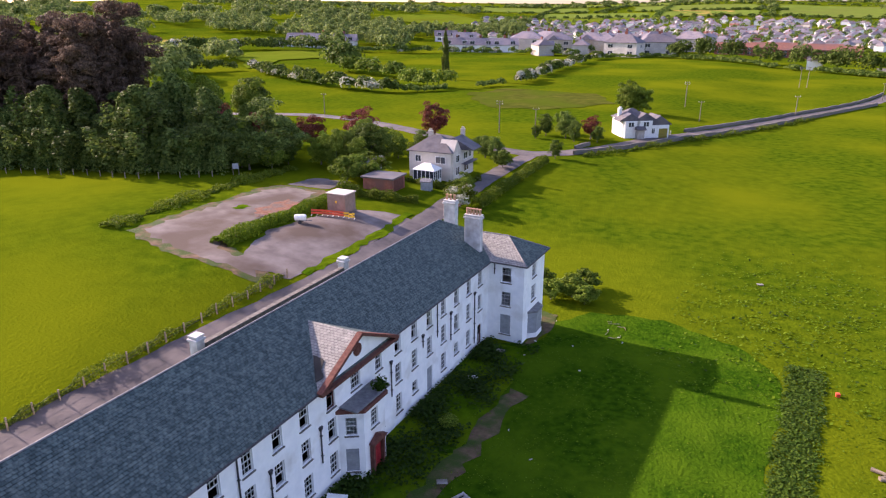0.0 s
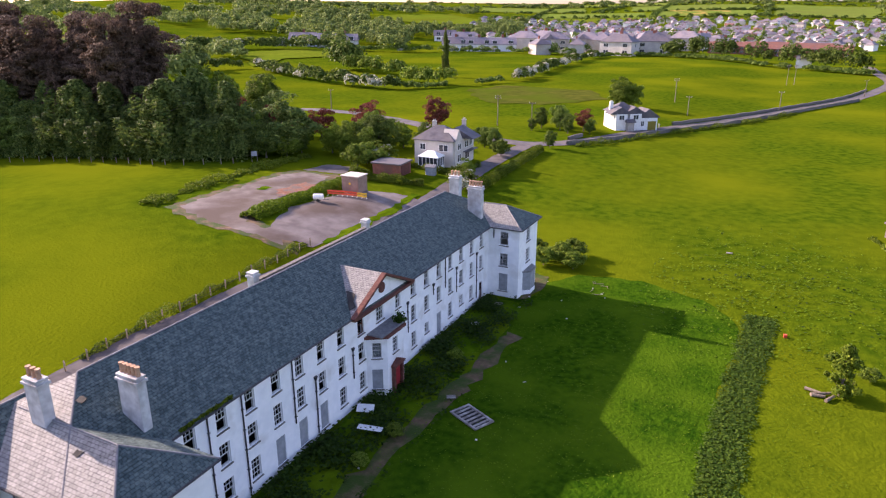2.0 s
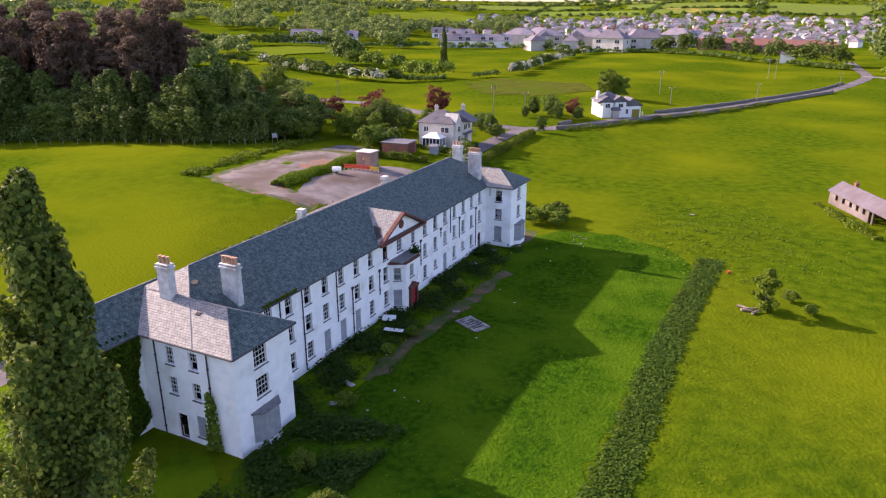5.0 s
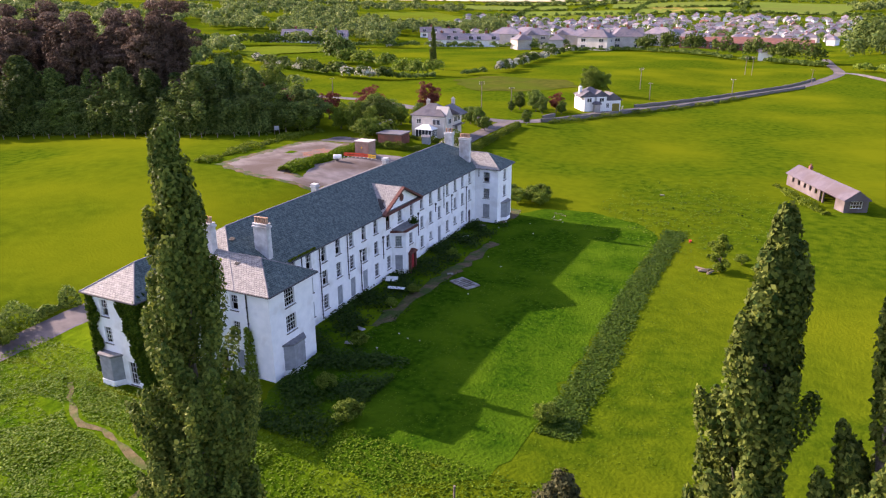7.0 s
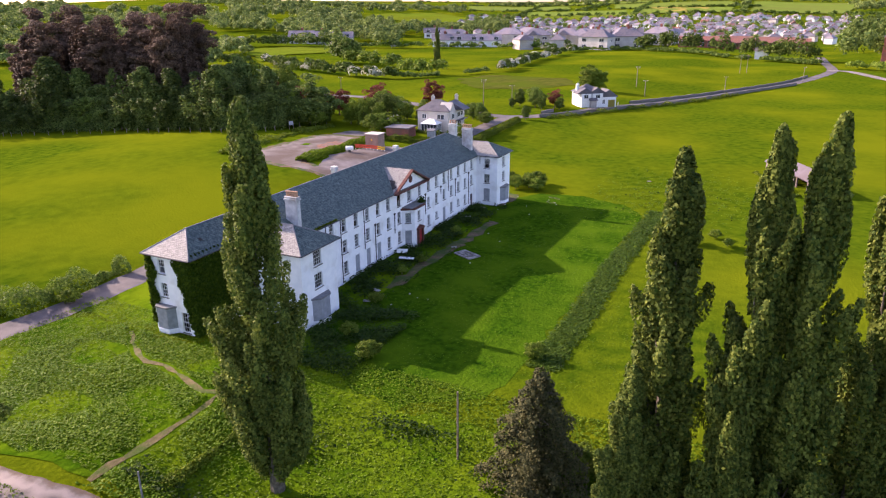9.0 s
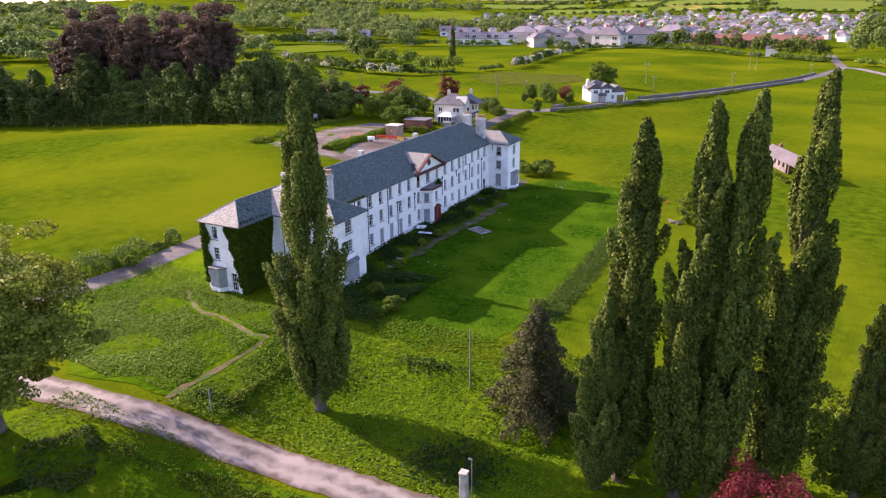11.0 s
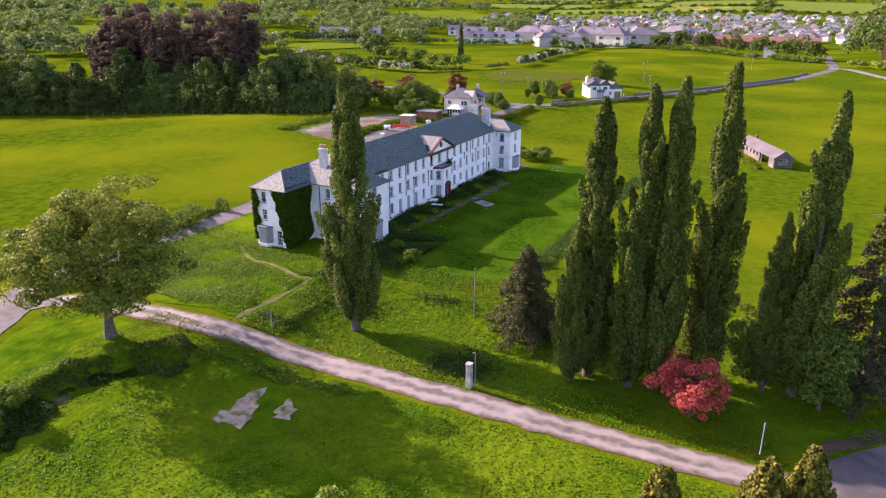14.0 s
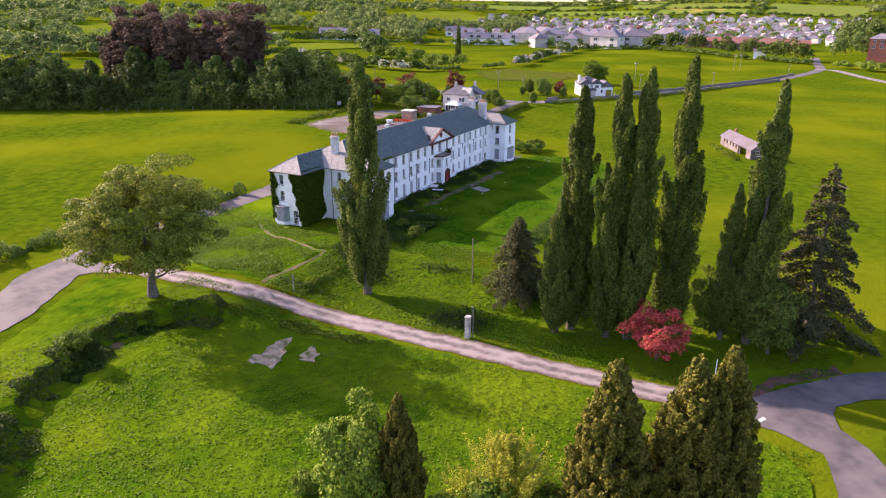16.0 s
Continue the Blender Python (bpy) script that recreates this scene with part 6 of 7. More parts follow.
def small_window(parent, face, u, z, w, h, hx, hy, sx=0.0, sy=0.0, frame=M_WHITE):
    """A framed window set proud on one face (S, N, E or W) of a house body."""
    rot = {"S": 0, "E": math.pi / 2, "N": math.pi, "W": -math.pi / 2}[face]
    off = hy if face in "SN" else hx
    m = Matrix.Translation((sx, sy, 0)) @ Matrix.Rotation(rot, 4, "Z") @ Matrix.Translation((u, -off, z))
    bm = bmesh.new()
    for a in ((-w / 2 - 0.08, -w / 2, 0, h), (w / 2, w / 2 + 0.08, 0, h), (-w / 2 - 0.08, w / 2 + 0.08, -0.08, 0), (-w / 2 - 0.08, w / 2 + 0.08, h, h + 0.08), (-0.04, 0.04, 0, h)):
        box(bm, a[0], a[1], -0.07, 0.02, a[2], a[3])
    bm.transform(m)
    wdw = part("window", bm, frame, parent)
    bm = bmesh.new()
    box(bm, -w / 2, w / 2, -0.03, 0.02, 0, h)
    bm.transform(m)
    part("pane", bm, PANE_DARK, wdw)
    return wdw


def stack(parent, x, y, z0, z1, w=0.8, d=0.5, material=M_CREAM):
    bm = bmesh.new()
    box(bm, x - w / 2, x + w / 2, y - d / 2, y + d / 2, z0, z1)
    box(bm, x - w / 2 - 0.06, x + w / 2 + 0.06, y - d / 2 - 0.06, y + d / 2 + 0.06, z1 - 0.25, z1 - 0.1)
    for k in (-0.2, 0.2):
        tube(bm, (x + k * w, y, z1), (x + k * w, y, z1 + 0.35), 0.12, 0.1, 8)
    return part("chimney", bm, material, parent)


# white house with conservatory
zH = gz(-39, 109)
house = thing("white_house", "white two storey house with grey slate roof", "house", at=Matrix.Translation((-39.2, 110.8, zH)) @ Matrix.Rotation(radians(3), 4, "Z"))
boxpart("wall", -4.3, 4.3, -3.4, 3.4, -0.5, 5.1, M_CREAM, house)
prism_roof(house, 8.6, 6.8, 5.1, 2.7, M_DARKROOF, 0.4)
boxpart("side_wing_wall", 1.2, 4.75, -0.5, 6.8, -0.5, 5.1, M_CREAM, house)
prism_roof(house, 7.3, 3.55, 5.1, 2.2, M_DARKROOF, 0.4, True, "dark slate gable roof", (2.97, 3.15), axis="y")
bm = bmesh.new()
v = [bm.verts.new(p) for p in ((4.72, -3.0, 5.1), (4.72, 0.6, 5.1), (4.72, -1.2, 7.3), (1.5, -3.0, 5.1), (1.5, 0.6, 5.1), (1.5, -1.2, 7.3))]
for q in ((0, 1, 2), (3, 5, 4), (0, 2, 5, 3), (1, 4, 5, 2), (0, 3, 4, 1)):
    bm.faces.new([v[i] for i in q])
part("gable", bm, M_CREAM, house)
boxpart("gable_front", 4.2, 4.7, -3.0, 0.6, -0.5, 5.1, M_CREAM, house)
for f, u, z, w, h in (("S", -2.4, 3.2, 1.1, 1.1), ("S", 2.2, 3.1, 1.9, 1.2), ("S", -2.9, 0.9, 0.5, 0.6), ("S", -1.6, 0.9, 0.5, 0.6)):
    small_window(house, f, u, z, w, h, 4.3, 3.4)
for u, z, w, h in ((-1.2, 3.2, 1.5, 1.2), (2.6, 3.2, 1.7, 1.2), (4.9, 3.2, 1.2, 1.2), (3.0, 0.8, 2.2, 1.4), (-1.2, 0.8, 1.6, 1.4)):
    small_window(house, "E", u, z, w, h, 4.76, 3.4)
boxpart("lean_to_roof", 4.75, 5.9, 0.8, 6.4, 2.35, 2.5, M_DARKROOF, house, m=None)
stack(house, -1.6, 0.6, 6.5, 8.5)
stack(house, 2.9, 5.8, 6.3, 8.4)
cons = thing("conservatory", "white glazed garden conservatory with pale roof", "conservatory", at=Matrix.Translation((-38.4, 105.2, gz(-38, 105))))
boxpart("base_wall", -2.2, 2.2, -1.5, 1.5, -0.3, 0.6, M_WHITE, cons)
prism_roof(cons, 4.4, 3.0, 2.3, 1.2, M_WHITE, 0.15, False, "translucent white roof")
for x in np.linspace(-2.15, 2.15, 6):
    boxpart("mullion", x - 0.05, x + 0.05, -1.5, -1.4, 0.6, 2.3, M_WHITE, cons, bevel=0)
for y in np.linspace(-0.7, 1.45, 4):
    boxpart("mullion", 2.1, 2.2, y - 0.05, y + 0.05, 0.6, 2.3, M_WHITE, cons, bevel=0)
boxpart("glazing", -2.12, 2.12, -1.38, 1.4, 0.6, 2.3, PANE_DARK, cons, bevel=0)
garage = thing("flat_garage", "low garage with brown flat roof and red door", "garage", at=on_ground(-42.3, 96.3, 4))
boxpart("wall", -2.9, 2.9, -2.4, 2.4, -0.3, 2.2, M_BRICK, garage)
boxpart("roof", -3.2, 3.2, -2.7, 2.7, 2.2, 2.45, M_DARKROOF, garage)
boxpart("door", 2.9, 2.97, -1.8, 1.8, 0, 2.0, M_BROWN, garage)
shedw = thing("garden_shed", "small grey garden shed with pale roof", "shed", at=on_ground(-35.6, 99.8, 10))
boxpart("wall", -0.9, 0.9, -0.7, 0.7, -0.2, 1.5, M_BOARD, shedw)
prism_roof(shedw, 1.8, 1.4, 1.5, 0.6, M_LEAD, 0.12, True)

# cottage by the road
cot = thing("roadside_cottage", "white gabled cottage with grey slate roof", "house", at=Matrix.Translation((-16.6, 178.5, gz(-16.6, 178.5))) @ Matrix.Rotation(radians(38), 4, "Z"))
boxpart("wall", -4.7, 2.5, -3.2, 3.2, -0.6, 4.6, M_WHITE, cot)
prism_roof(cot, 7.2, 6.4, 4.6, 2.5, M_DARKROOF, 0.4, shift=(-1.1, 0))
for x, w in ((-2.9, 3.2), (1.2, 3.4)):
    boxpart("bay_gable_wall", x - w / 2, x + w / 2, -4.3, -1, -0.6, 4.3, M_WHITE, cot)
    prism_roof(cot, 5.5, w, 4.3, 1.9, M_DARKROOF, 0.35, True, "slate gable roof", (x, -2.0), axis="y")
    small_window(cot, "S", x, 2.9, 1.4, 1.1, 3, 4.31)
boxpart("annexe_wall", 2.9, 8.0, -3.6, 2.4, -0.6, 3.0, M_WHITE, cot)
prism_roof(cot, 6.0, 5.1, 3.0, 2.4, M_DARKROOF, 0.35, True, "slate gable roof", (5.45, -0.6), axis="y")
boxpart("garage_door", 5.2, 7.6, -3.68, -3.6, -0.3, 2.1, M_STRAW, cot, "tan wooden garage door")
boxpart("porch", -1.6, 0.3, -5.6, -4.3, -0.6, 2.2, M_PEBBLE, cot)
prism_roof(cot, 1.9, 1.5, 2.2, 0.9, M_DARKROOF, 0.3, True, "", (-0.65, -4.95))
small_window(cot, "S", 3.6, 0.9, 0.8, 1.3, 3, 3.61)
stack(cot, -4.3, 0, 4.5, 7.2, 0.9, 0.7, M_WHITE)

# long low shed in the east field
ang = math.atan2(105 - 87.5, 41.0 - 49.5)
shed = thing("field_shed", "long low derelict farm shed with lilac-grey roof", "shed", at=Matrix.Translation((46.9, 95.0, gz(47, 95) - 0.05)) @ Matrix.Rotation(ang + math.pi, 4, "Z"))
L2, D2 = 10.0, 2.0
facade("wall", (-L2, -D2, 0), (1, 0, 0), 2 * L2, 2.1, [(2.0, 2.8, 1.0, 1.9), (4.2, 5.0, 1.0, 1.9), (6.4, 7.2, 1.0, 1.9), (8.4, 9.2, 1.0, 1.9), (10.4, 11.2, 1.0, 1.9), (12.2, 13.0, 0.0, 2.0), (13.4, 17.2, 0.0, 2.0)], shed, M_CONCRETE, 0.25)
facade("wall", (L2, -D2, 0), (0, 1, 0), 2 * D2, 2.1, [(1.0, 3.0, 0.8, 2.0)], shed, M_CONCRETE, 0.25)
facade("wall", (L2, D2, 0), (-1, 0, 0), 2 * L2, 2.1, [], shed, M_CONCRETE, 0.25)
facade("wall", (-L2, D2, 0), (0, -1, 0), 2 * D2, 2.1, [], shed, M_CONCRETE, 0.25)
prism_roof(shed, 2 * L2, 2 * D2, 2.1, 1.75, M_SHEETROOF, 0.3, True)
for s in (-1, 1):
    bm = bmesh.new()
    x = s * (L2 - 0.05)
    v = [bm.verts.new(p) for p in ((x, -D2, 2.1), (x, D2, 2.1), (x, 0, 3.3), (x - s * 0.2, -D2, 2.1), (x - s * 0.2, D2, 2.1), (x - s * 0.2, 0, 3.3))]
    for q in ((0, 1, 2), (3, 5, 4), (0, 2, 5, 3), (1, 4, 5, 2)):
        bm.faces.new([v[i] for i in q])
    part("gable", bm, M_PEBBLE, shed)
bm = sash_mesh(2.0, 1.2, 4, 2)
bm.transform(Matrix.Translation((L2 - 0.1, 0, 0.8)) @ Matrix.Rotation(math.pi / 2, 4, "Z"))
part("window", bm, M_WHITE, shed, "white framed end window")
stack(shed, -6.5, 0.3, 2.6, 4.4, 0.6, 0.5, M_BRICK)


# ---------------------------------------------------------------- poles and roadside walls
def utility_pole(x, y, h, arms=1, group="overhead line poles"):
    t = thing("utility_pole", "grey timber utility pole with crossarm", "pole", group, at=on_ground(x, y, 20))
    bm = bmesh.new()
    tube(bm, (0, 0, -0.5), (0, 0, h), 0.16, 0.11, 8)
    part("shaft", bm, M_WOOD, t)
    for i in range(arms):
        a = boxpart("crossarm", -0.9, 0.9, -0.06, 0.06, h - 0.4 - 0.6 * i, h - 0.25 - 0.6 * i, M_WOOD, t)
        for sx in (-0.75, 0, 0.75):
            bm = bmesh.new()
            tube(bm, (sx, 0, h - 0.25 - 0.6 * i), (sx, 0, h - 0.05 - 0.6 * i), 0.06, 0.04, 6)
            part("insulator", bm, M_WHITE, a)


for x, y, h in ((-48.6, 164, 8.4), (-13.7, 242.8, 8.4), (-5.2, 215.5, 6), (-110, 170.7, 6.5), (-40, 168, 6.5), (22, 344, 9), (19, 341, 9), (20, 247, 6.5), (48, 306, 6.5)):
    utility_pole(x, y, h, 2 if h > 8 else 1)


def low_wall(name, pts, h, w, material, label):
    verts, faces = [], []
    line = smooth_line(pts, 2.5)
    for i, p in enumerate(line):
        d = (line[min(i + 1, len(line) - 1)] - line[max(i - 1, 0)]).normalized()
        n = Vector((-d.y, d.x)) * w / 2
        hh = h * (1 + 0.1 * math.sin(i * 1.7))
        for q, k in ((p + n, -0.3), (p + n * 0.8, hh), (p - n * 0.8, hh), (p - n, -0.3)):
            verts.append((q.x, q.y, gz(q.x, q.y) + k))
    for i in range(len(line) - 1):
        a = 4 * i
        for j in range(3):
            faces.append((a + j, a + j + 1, a + 5 + j, a + 4 + j))
    return tagged(raw(name, verts, faces, material), label, "wall", kind="structure")


low_wall("road_wall_near", [(-22.5, 145), (-15.6, 156), (-5.6, 178), (8.4, 207), (23.4, 241), (45.4, 289)], 1.0, 0.5, M_DARKSTONE, "low dark stone wall along the road")
low_wall("road_wall_far", [(-24, 151), (-22.5, 158)], 0.9, 0.5, M_DARKSTONE, "low dark stone wall along the road")
low_wall("road_wall_far", [(-6, 193), (1.4, 209), (16.6, 243), (38.6, 291), (50, 330)], 0.9, 0.5, M_DARKSTONE, "low dark stone wall along the road")
hedge([(-20, 144), (-13, 156), (-3.5, 178), (10.4, 207), (25.4, 241)], 1.2, 0.9, M_HEDGE, "weedy verge hedge along the road", 6000, 0.3, 12, 0.5)
plain_post(-8.5, 186, 1.0, 0.2, "marker_stone", "low stone by the cottage drive", M_STONE)

hedge([(47, 82.5), (42.5, 92), (39, 101)], 1.6, 0.8, M_HEDGE, "weeds along the shed wall", 1800, 0.26, 15, 0.4)


# ---------------------------------------------------------------- far fields, hedgerows, woods and town
FIELDS = []


def far_field(pts, material, label, lift=0.6):
    FIELDS.append(pts)
    return patch("field", pts, material, label, "field", lift, 4.0, 18.0, len(pts), grain=60.0)


far_field([(-613, 384), (-609, 427), (-543, 393), (-476, 305), (-481, 298)], M_BRIGHT, "pale green hillside field")
far_field([(-470, 298), (-527, 364), (-559, 408), (-505, 365), (-438, 296)], M_STRAW, "golden yellow field")
far_field([(-461, 406), (-411, 429), (-381, 396), (-386, 362), (-424, 370)], M_STRAW, "golden yellow field")
far_field([(-329, 372), (-311, 407), (-267, 429), (-253, 394), (-272, 347), (-255, 295)], M_BRIGHT, "bright yellow-green field")
far_field([(-603, 938), (-656, 1129), (-623, 1289), (-460, 1097), (-427, 1012), (-464, 900)], M_BRIGHT, "pale green hillside field", 1.2)
far_field([(-416, 1151), (-442, 1445), (-253, 1512), (-184, 1384), (-233, 1172), (-318, 1061)], M_BRIGHT, "pale green hillside field", 1.2)
far_field([(-256, 1624), (-132, 1573), (-111, 1372), (-194, 1419)], M_STRAW, "golden hillside field", 1.5)

for a0, a1, r0, r1, mat, label in ((19.5, 11.5, 1340, 1560, M_PASTEL, "pale green hillside field"), (10.5, 3.8, 1370, 1600, M_PASTEL, "pale green hillside field"), (24, 16, 1640, 1940, M_PASTEL, "pale green hillside field"),
                                   (12.5, 4, 1660, 1980, M_PASTEL, "pale green hillside field"), (22, 10, 2060, 2340, M_PASTEL, "pale green hilltop field"), (2.5, -4, 1400, 1950, M_PASTEL, "pale green hillside field")):
    far_field([(22 - r * math.sin(radians(a)), -6 + r * math.cos(radians(a))) for a, r in ((a0, r0), (a0, r1), ((a0 + a1) / 2, r1), (a1, r1), (a1, r0), ((a0 + a1) / 2, r0))], mat, label, 1.5)


def in_field(x, y):
    hit = np.zeros(len(x), bool)
    for pts in FIELDS:
        c = np.zeros(len(x), bool)
        j = len(pts) - 1
        for i in range(len(pts)):
            (xi, yi), (xj, yj) = pts[i], pts[j]
            cross = ((yi > y) != (yj > y)) & (x < (xj - xi) * (y - yi) / (yj - yi + 1e-9) + xi)
            c ^= cross
            j = i
        hit |= c
    return hit


def woodland(name, xs, ys, tall, wide, per, size, material, label, seed):
    """Many tree crowns as one mesh of leaf clumps, for woods too far off to count."""
    g = np.random.default_rng(seed)
    n = len(xs)
    z = height(xs, ys)
    hgt = tall * g.uniform(0.7, 1.25, n)
    rad = wide * g.uniform(0.7, 1.3, n)
    k = np.repeat(np.arange(n), per)
    knob = unit(g.normal(size=(n, 9, 3)))
    knob[:, :, 2] = np.abs(knob[:, :, 2]) * 1.1 - 0.25
    d = unit(g.normal(size=(n * per, 3)))
    d[:, 2] = np.where(d[:, 2] < -0.4, -d[:, 2], d[:, 2])
    c = knob[k, g.integers(0, 9, n * per)] * 0.58 + d * 0.47
    p = np.column_stack([xs[k] + c[:, 0] * rad[k], ys[k] + c[:, 1] * rad[k], z[k] + hgt[k] * (0.45 + 0.52 * c[:, 2])])
    v, f = cards(g, p, size, out=d + 0.6 * c + np.array([0, 0, 0.2]), loose=0.5)
    return tagged(new(name, mesh_from(name, v, f, material)), label, "woodland", kind="stuff")


def polar(g, n, a0, a1, r0, r1):
    a, r = np.radians(g.uniform(a0, a1, n)), np.sqrt(g.uniform(r0 ** 2, r1 ** 2, n))
    return 22 - r * np.sin(a), -6 + r * np.cos(a)


def clear_of_fields(x, y):
    k = ~in_field(x, y)
    for f in (1.07, 1.14, 1.22, 1.3):
        k &= ~in_field(x * f, y * f)
    return x[k], y[k]


g = np.random.default_rng(91)
# Distance haze is put into this leaf colour, paler than the near trees.
M_HAZYLEAF = leaf("hazy_leaves", (0.068, 0.112, 0.030), (0.235, 0.29, 0.070), 0.1)
x, y = clear_of_fields(*polar(g, 620, 36, 66, 430, 900))
keep = clumpy(x, y, 0.018, 0.4) > 0.30
woodland("woodland", x[keep], y[keep], 11, 7.0, 230, 1.6, M_HAZYLEAF, "dense leafy hillside wood", 92)
x, y = clear_of_fields(*polar(g, 900, 20, 70, 900, 1900))
keep = clumpy(x, y, 0.008, 1.4) > 0.35
woodland("woodland", x[keep], y[keep], 15, 11, 180, 3.0, M_HAZYLEAF, "distant wooded hills", 93)
x, y = polar(g, 700, -16, 22, 1500, 2600)
keep = (clumpy(x, y, 0.006, 2.0) > 0.5) & ~in_field(x, y)
woodland("woodland", x[keep], y[keep], 14, 12, 150, 3.6, M_HAZYLEAF, "distant wooded hills", 94)
x, y = clear_of_fields(*polar(g, 420, 21, 38, 520, 960))
keep = (clumpy(x, y, 0.016, 0.9) > 0.28) & ((x + 205) ** 2 + (y - 498) ** 2 > 60 ** 2)
woodland("woodland", x[keep], y[keep], 14, 7.5, 240, 1.7, M_HAZYLEAF, "leafy woods beside the town", 97)
# trees at the road junction
x, y = g.uniform(70, 210, 170), g.uniform(395, 540, 170)
keep = (x - 66) * 0.55 + 385 < y
woodland("woodland", x[keep], y[keep], 24, 7.5, 260, 1.5, M_WOODEDGE, "tall dark wood above the road junction", 95)
x, y = g.uniform(70, 130, 40), g.uniform(-3, 3, 40)
woodland("woodland", x, 392 - (x - 66) * 1.1 + y, 5, 3, 200, 0.8, M_TREE_LIGHT, "pale blossoming hedge trees along the side road", 96)


def hedgerow(pts, n, tall, wide, material, label, seed, per=120, size=0.9, blossom=0.0):
    g = np.random.default_rng(seed)
    line = smooth_line(pts, 3.0)
    P = np.array([(p.x, p.y) for p in line])
    i = g.integers(0, len(P), n)
    xs, ys = P[i, 0] + g.uniform(-1.5, 1.5, n), P[i, 1] + g.uniform(-1.5, 1.5, n)
    b = g.random(n) < blossom
    woodland("hedgerow", xs[~b], ys[~b], tall, wide, per, size, material, label, seed + 1)
    if b.any():
        woodland("blossom_hedge", xs[b], ys[b], tall * 0.9, wide, per, size, M_BLOSSOM, "hawthorn hedge white with blossom", seed + 2)


hedgerow([(-262, 262), (-244, 288), (-205, 262), (-168, 243), (-140, 232), (-121, 231)], 70, 6, 3.6, M_TREE, "leafy hedgerow trees across the pasture", 101, 150, 1.0, 0.12)
hedgerow([(-121, 231), (-103, 255), (-93, 281)], 16, 3, 2.4, M_TREE, "dark low hedgerow", 104, 120, 0.8)
hedgerow([(-88, 283), (-94, 330), (-100, 385), (-101, 457)], 60, 5.5, 3.4, M_TREE, "hedgerow whitened with hawthorn blossom", 107, 150, 1.0, 0.45)
hedgerow([(-101, 457), (-69, 486), (-20, 465), (30, 430), (56, 409)], 110, 3.2, 3.2, M_TREE, "long hedge below the town", 110, 110, 0.9)
hedgerow([(-60, 490), (-20, 478), (20, 455), (52, 425)], 48, 13, 5.4, M_TREE, "garden trees at the edge of town", 113, 200, 1.1)
hedgerow([(-300, 420), (-240, 450), (-180, 480), (-120, 476)], 60, 5, 4.0, M_TREE, "hedge and trees below the houses", 116, 130, 1.1, 0.15)
hedgerow([(-380, 360), (-340, 400), (-300, 430)], 46, 9, 6.0, M_TREE, "hedgerow trees by the far field", 119, 170, 1.4, 0.1)
hedgerow([(-190, 300), (-165, 290), (-150, 282)], 22, 8, 4.5, M_TREE_LIGHT, "pale willow trees in the pasture", 122, 170, 1.1)
hedgerow([(-132, 262), (-118, 256), (-108, 258)], 10, 7, 4.5, M_TREE_LIGHT, "pale willow trees in the pasture", 125, 190, 1.0)
hedgerow([(-205, 310), (-195, 305)], 9, 14, 8, M_TREE, "broad oak group by the field", 128, 300, 1.4)
hedgerow([(-330, 240), (-300, 255), (-262, 262)], 40, 13, 7, M_HAZYLEAF, "wood edge above the fields", 131, 200, 1.4)
hedgerow([(-420, 210), (-360, 235), (-300, 262), (-240, 230), (-210, 190)], 90, 15, 8, M_HAZYLEAF, "leafy wood behind the pines", 134, 170, 1.6)

for i, (a0, r0, a1, r1) in enumerate(((24, 1320, -6, 1380), (26, 1560, 2, 1620), (20, 1300, 17, 2300), (11, 1350, 9, 2400), (3, 1350, 3, 2300), (24, 1950, -4, 2050), (15, 1620, 13, 2000), (28, 2350, -2, 2450))):
    line = [(22 - (r0 + (r1 - r0) * f) * math.sin(radians(a0 + (a1 - a0) * f)), -6 + (r0 + (r1 - r0) * f) * math.cos(radians(a0 + (a1 - a0) * f))) for f in (0, 0.35, 0.7, 1)]
    hedgerow(line, 120, 6.5, 5.0, M_TREE, "dark field hedge on the far hillside", 150 + 3 * i, 46, 2.6)


def town_house(name, label, w, d, eave, rise, wall, roof, hipped=True, front=True, gables=False):
    h = thing(name, label, "house", "houses of the town")
    bm = bmesh.new()
    box(bm, -w / 2, w / 2, -d / 2, d / 2, -2.0, eave)
    part("wall", bm, wall, h)
    prism_roof(h, w, d, eave, rise, roof, 0.45, not hipped)
    stack(h, 0.3, 0.4, eave + rise - 0.8, eave + rise + 1.1, 1.1, 0.7, M_BRICK)
    if front:
        for u in (-w * 0.3, w * 0.3):
            for z in (0.9, 3.5):
                small_window(h, "S", u, z, 2.0, 1.3, w / 2, d / 2)
        small_window(h, "E", 0, 3.4, 1.2, 1.2, w / 2, d / 2)
    if gables:
        boxpart("front_bay", -w * 0.28, w * 0.02, -d / 2 - 1.0, -d / 2, -1, eave, wall, h, bevel=0)
        prism_roof(h, w * 0.3, 3.5, eave, rise * 0.7, roof, 0.3, True, "", (-w * 0.13, -d / 2 + 0.6), axis="y")
    return h


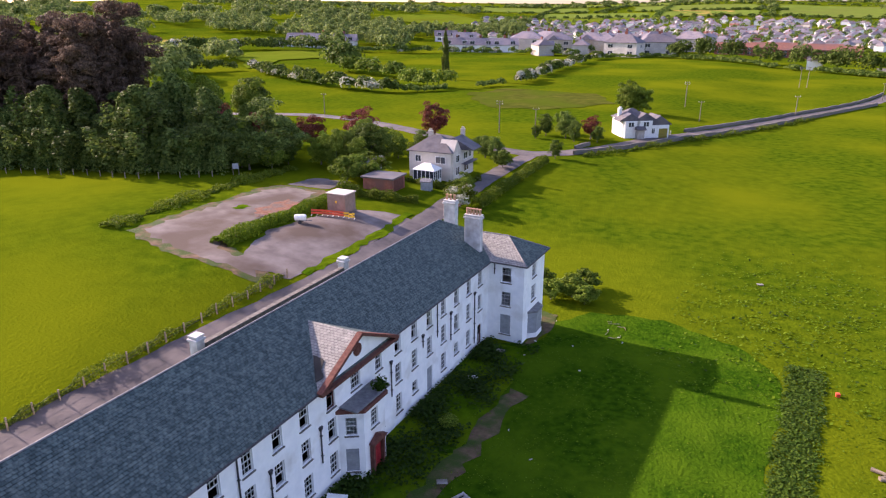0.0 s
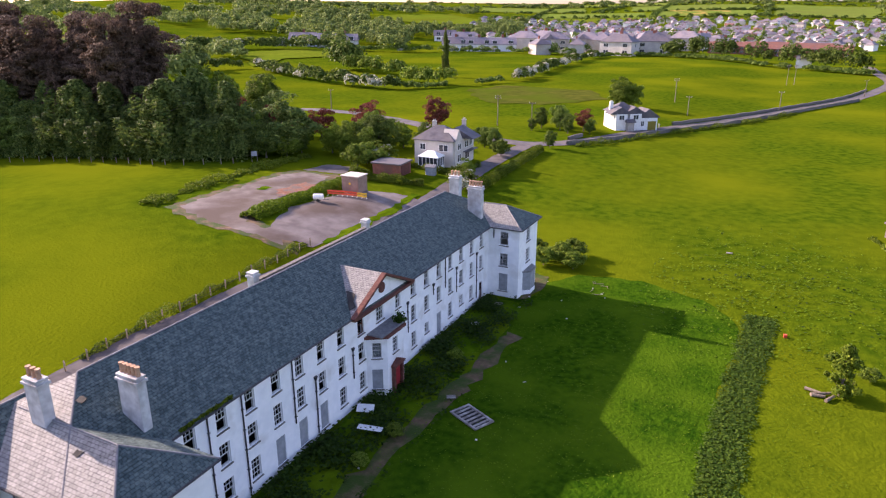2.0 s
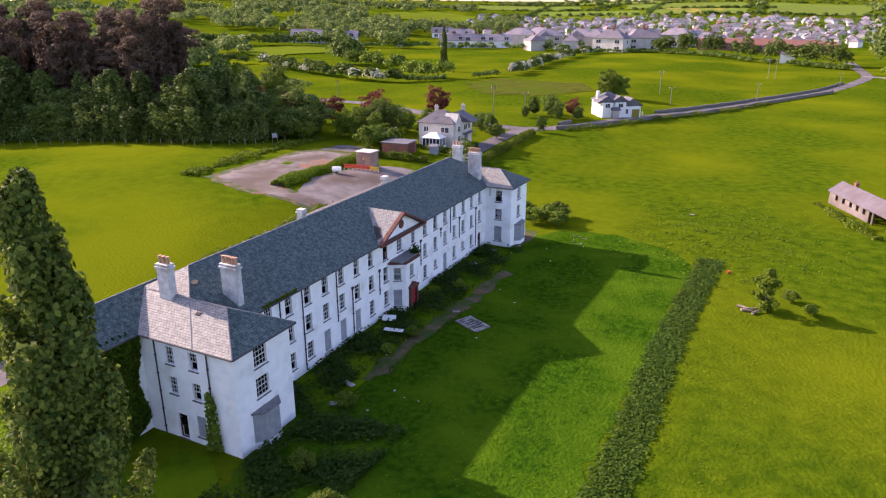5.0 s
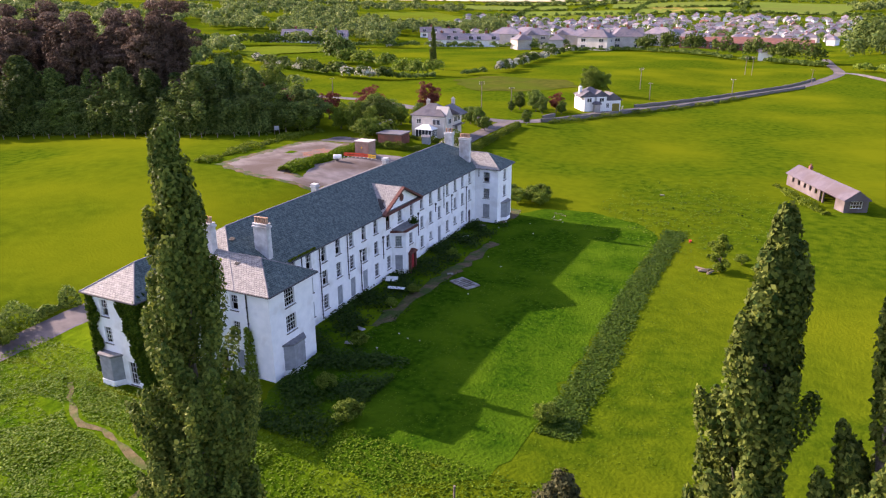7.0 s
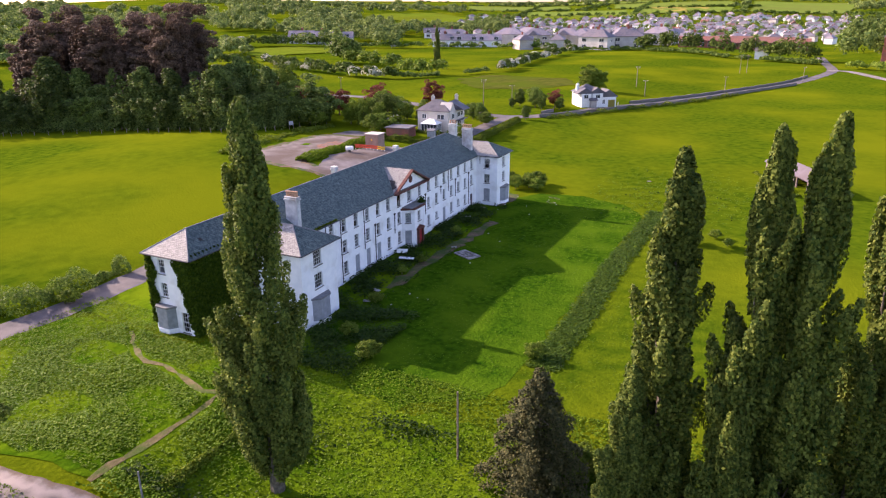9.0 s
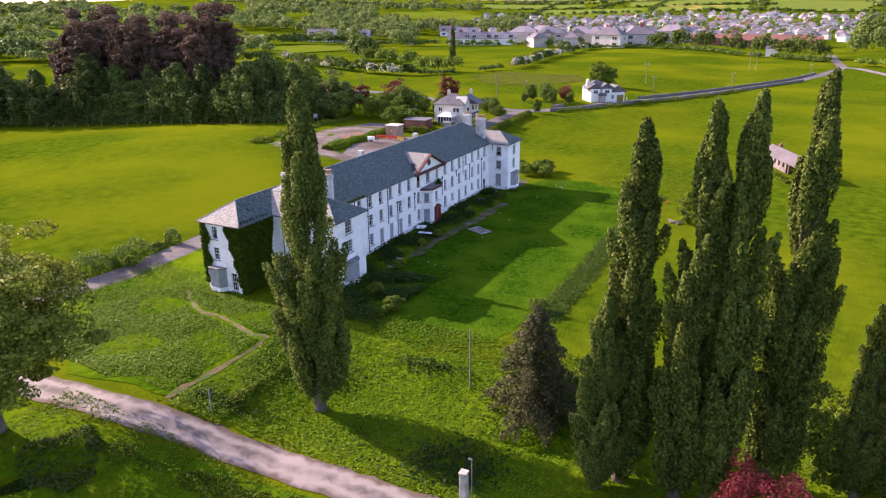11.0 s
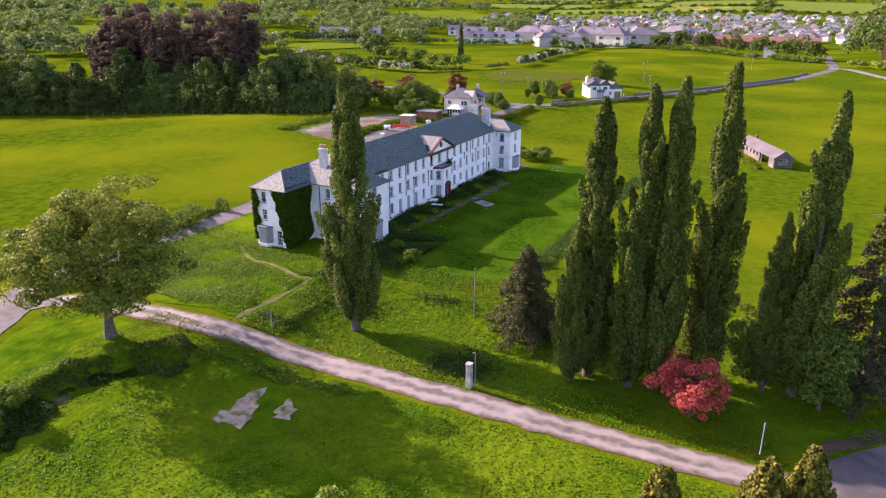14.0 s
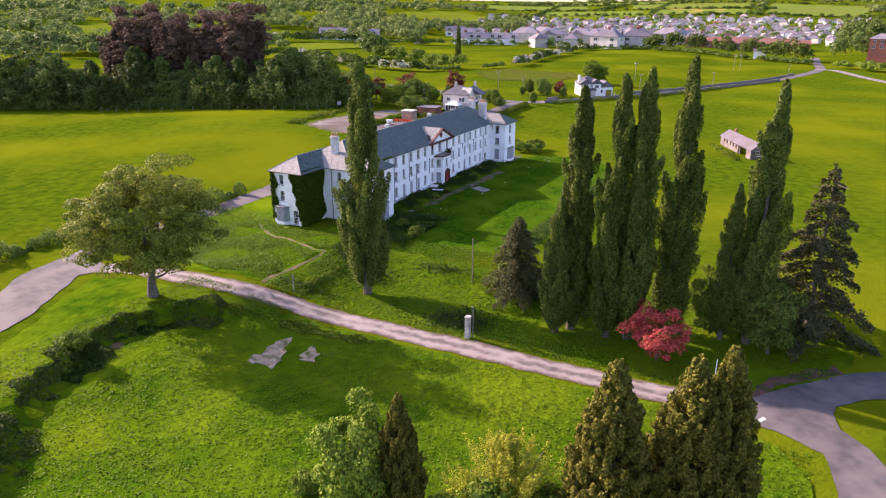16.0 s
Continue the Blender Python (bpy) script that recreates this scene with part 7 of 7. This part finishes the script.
DISTANT = 3
KINDS = [town_house("semi_detached_house", "pinkish rendered semi-detached house with purple slate roof", 14, 8.5, 5.4, 3.2, M_CREAM, M_TOWNROOF),
         town_house("semi_detached_house", "grey pebbledashed semi-detached house with slate roof", 13, 8.5, 5.4, 3.2, M_PEBBLE, M_TOWNROOF, True, True, True),
         town_house("bungalow", "white rendered bungalow with gabled slate roof", 12, 8, 3.0, 3.0, M_WHITE, M_TOWNROOF, False),
         town_house("semi_detached_house", "pinkish rendered semi-detached house with purple slate roof", 13, 8.5, 5.4, 3.2, M_CREAM, M_TOWNROOF, True, False),
         town_house("semi_detached_house", "white rendered semi-detached house with slate roof", 12, 8, 5.4, 3.2, M_WHITE, M_TOWNROOF, True, False),
         town_house("bungalow", "white rendered bungalow with gabled slate roof", 11, 8, 3.4, 3.0, M_WHITE, M_TOWNROOF, False, False),
         town_house("terraced_house", "cream rendered house with red tiled roof", 11, 8, 5.2, 3.0, M_CREAM, M_REDROOF, False, False)]
g = random.Random(123)
used = set()


def settle(x, y, turn, k, size=1.3):
    m = Matrix.Translation((x, y, gz(x, y))) @ Matrix.Rotation(radians(turn), 4, "Z") @ Matrix.Scale(size, 4)
    if k not in used:
        used.add(k)
        KINDS[k].matrix_basis = m
        return
    copy_thing(KINDS[k], m)


tx, ty = [], []
r = 520.0
row = 0
while r < 1250:
    a = 24.5 if r > 680 else (20.5 if r > 560 else 18.5)
    low = -5.0 if r > 660 else (9.5 if r < 560 else 5.0)
    while a > low:
        rad = radians(a)
        x, y = 22 - r * math.sin(rad) + g.uniform(-6, 6), -6 + r * math.cos(rad) + g.uniform(-9, 9)
        k = g.choices((0, 1, 2, 3), (5, 4, 3, 0.7))[0]
        thin = 0.95 if r < 620 else (0.85 if r < 1000 else 0.6)
        if not in_field(np.array([x]), np.array([y]))[0] and g.random() < thin:
            turn = a + g.uniform(-25, 25) + (90 if g.random() < 0.3 else 0)
            if r < 640:
                settle(x, y, turn, k % 3 if r > 560 else k % 2, 1.3 if r < 600 else 1.1)
            else:
                settle(x, y, turn, DISTANT + k, g.uniform(0.85, 1.05))
        if g.random() < 0.6:
            tx.append(x + g.uniform(7, 12))
            ty.append(y + g.uniform(-10, 10))
        a -= math.degrees((g.uniform(21, 28) if r < 640 else g.uniform(14, 22)) / r)
    r += 30 if r < 640 else 24 + row * 0.9
    row += 1
for x, y, k in ((-222, 492, 2), (-205, 498, 2), (-188, 505, 2), (-303, 458, 2), (-318, 452, 2), (-334, 446, 2), (-288, 604, 2), (-262, 590, 2)):
    settle(x, y, 27, k)
woodland("garden_trees", np.array(tx), np.array(ty), 8.5, 4.2, 110, 1.3, M_TREE, "garden trees among the houses", 140)

# long brick blocks at the edge of town, and a brick house by the wood
for i, (x, y, w) in enumerate(((-24, 548, 34), (12, 556, 30), (40, 566, 26), (-4, 580, 30), (28, 592, 26))):
    b = thing("brick_terrace", "long red brick terrace with brown tiled roof", "house", "brick terraces", at=Matrix.Translation((x, y, gz(x, y))) @ Matrix.Rotation(radians(2), 4, "Z"))
    boxpart("wall", -w / 2, w / 2, -4.5, 4.5, -2, 5.2, M_BRICK, b, bevel=0)
    prism_roof(b, w, 9, 5.2, 3.2, M_REDROOF, 0.4, True)
    for u in np.arange(-w / 2 + 3, w / 2 - 2, 5):
        for z in (1.0, 3.6):
            small_window(b, "S", u, z, 1.8, 1.2, w / 2, 4.5)
bh = thing("brick_house", "red brick house with slate roof beside woods", "house", at=Matrix.Translation((92, 400, 10.5)) @ Matrix.Rotation(radians(-5), 4, "Z"))
boxpart("wall", -6.5, 6.5, -4.5, 4.5, -9, 6.0, M_BRICK, bh, bevel=0)
prism_roof(bh, 13, 9, 6.0, 3.0, M_TOWNROOF, 0.5)
for u in (-5, 0, 5):
    for z in (1.0, 4.6):
        small_window(bh, "S", u * 0.8, z * 0.8, 1.5, 1.5, 6.5, 4.5)
lodge = thing("white_lodge", "small white lodge at the edge of town", "house", at=on_ground(24, 452, 0))
boxpart("wall", -4, 4, -3, 3, -1, 5.0, M_WHITE, lodge, bevel=0)
prism_roof(lodge, 8, 6, 5.0, 2.4, M_TOWNROOF, 0.3, True)
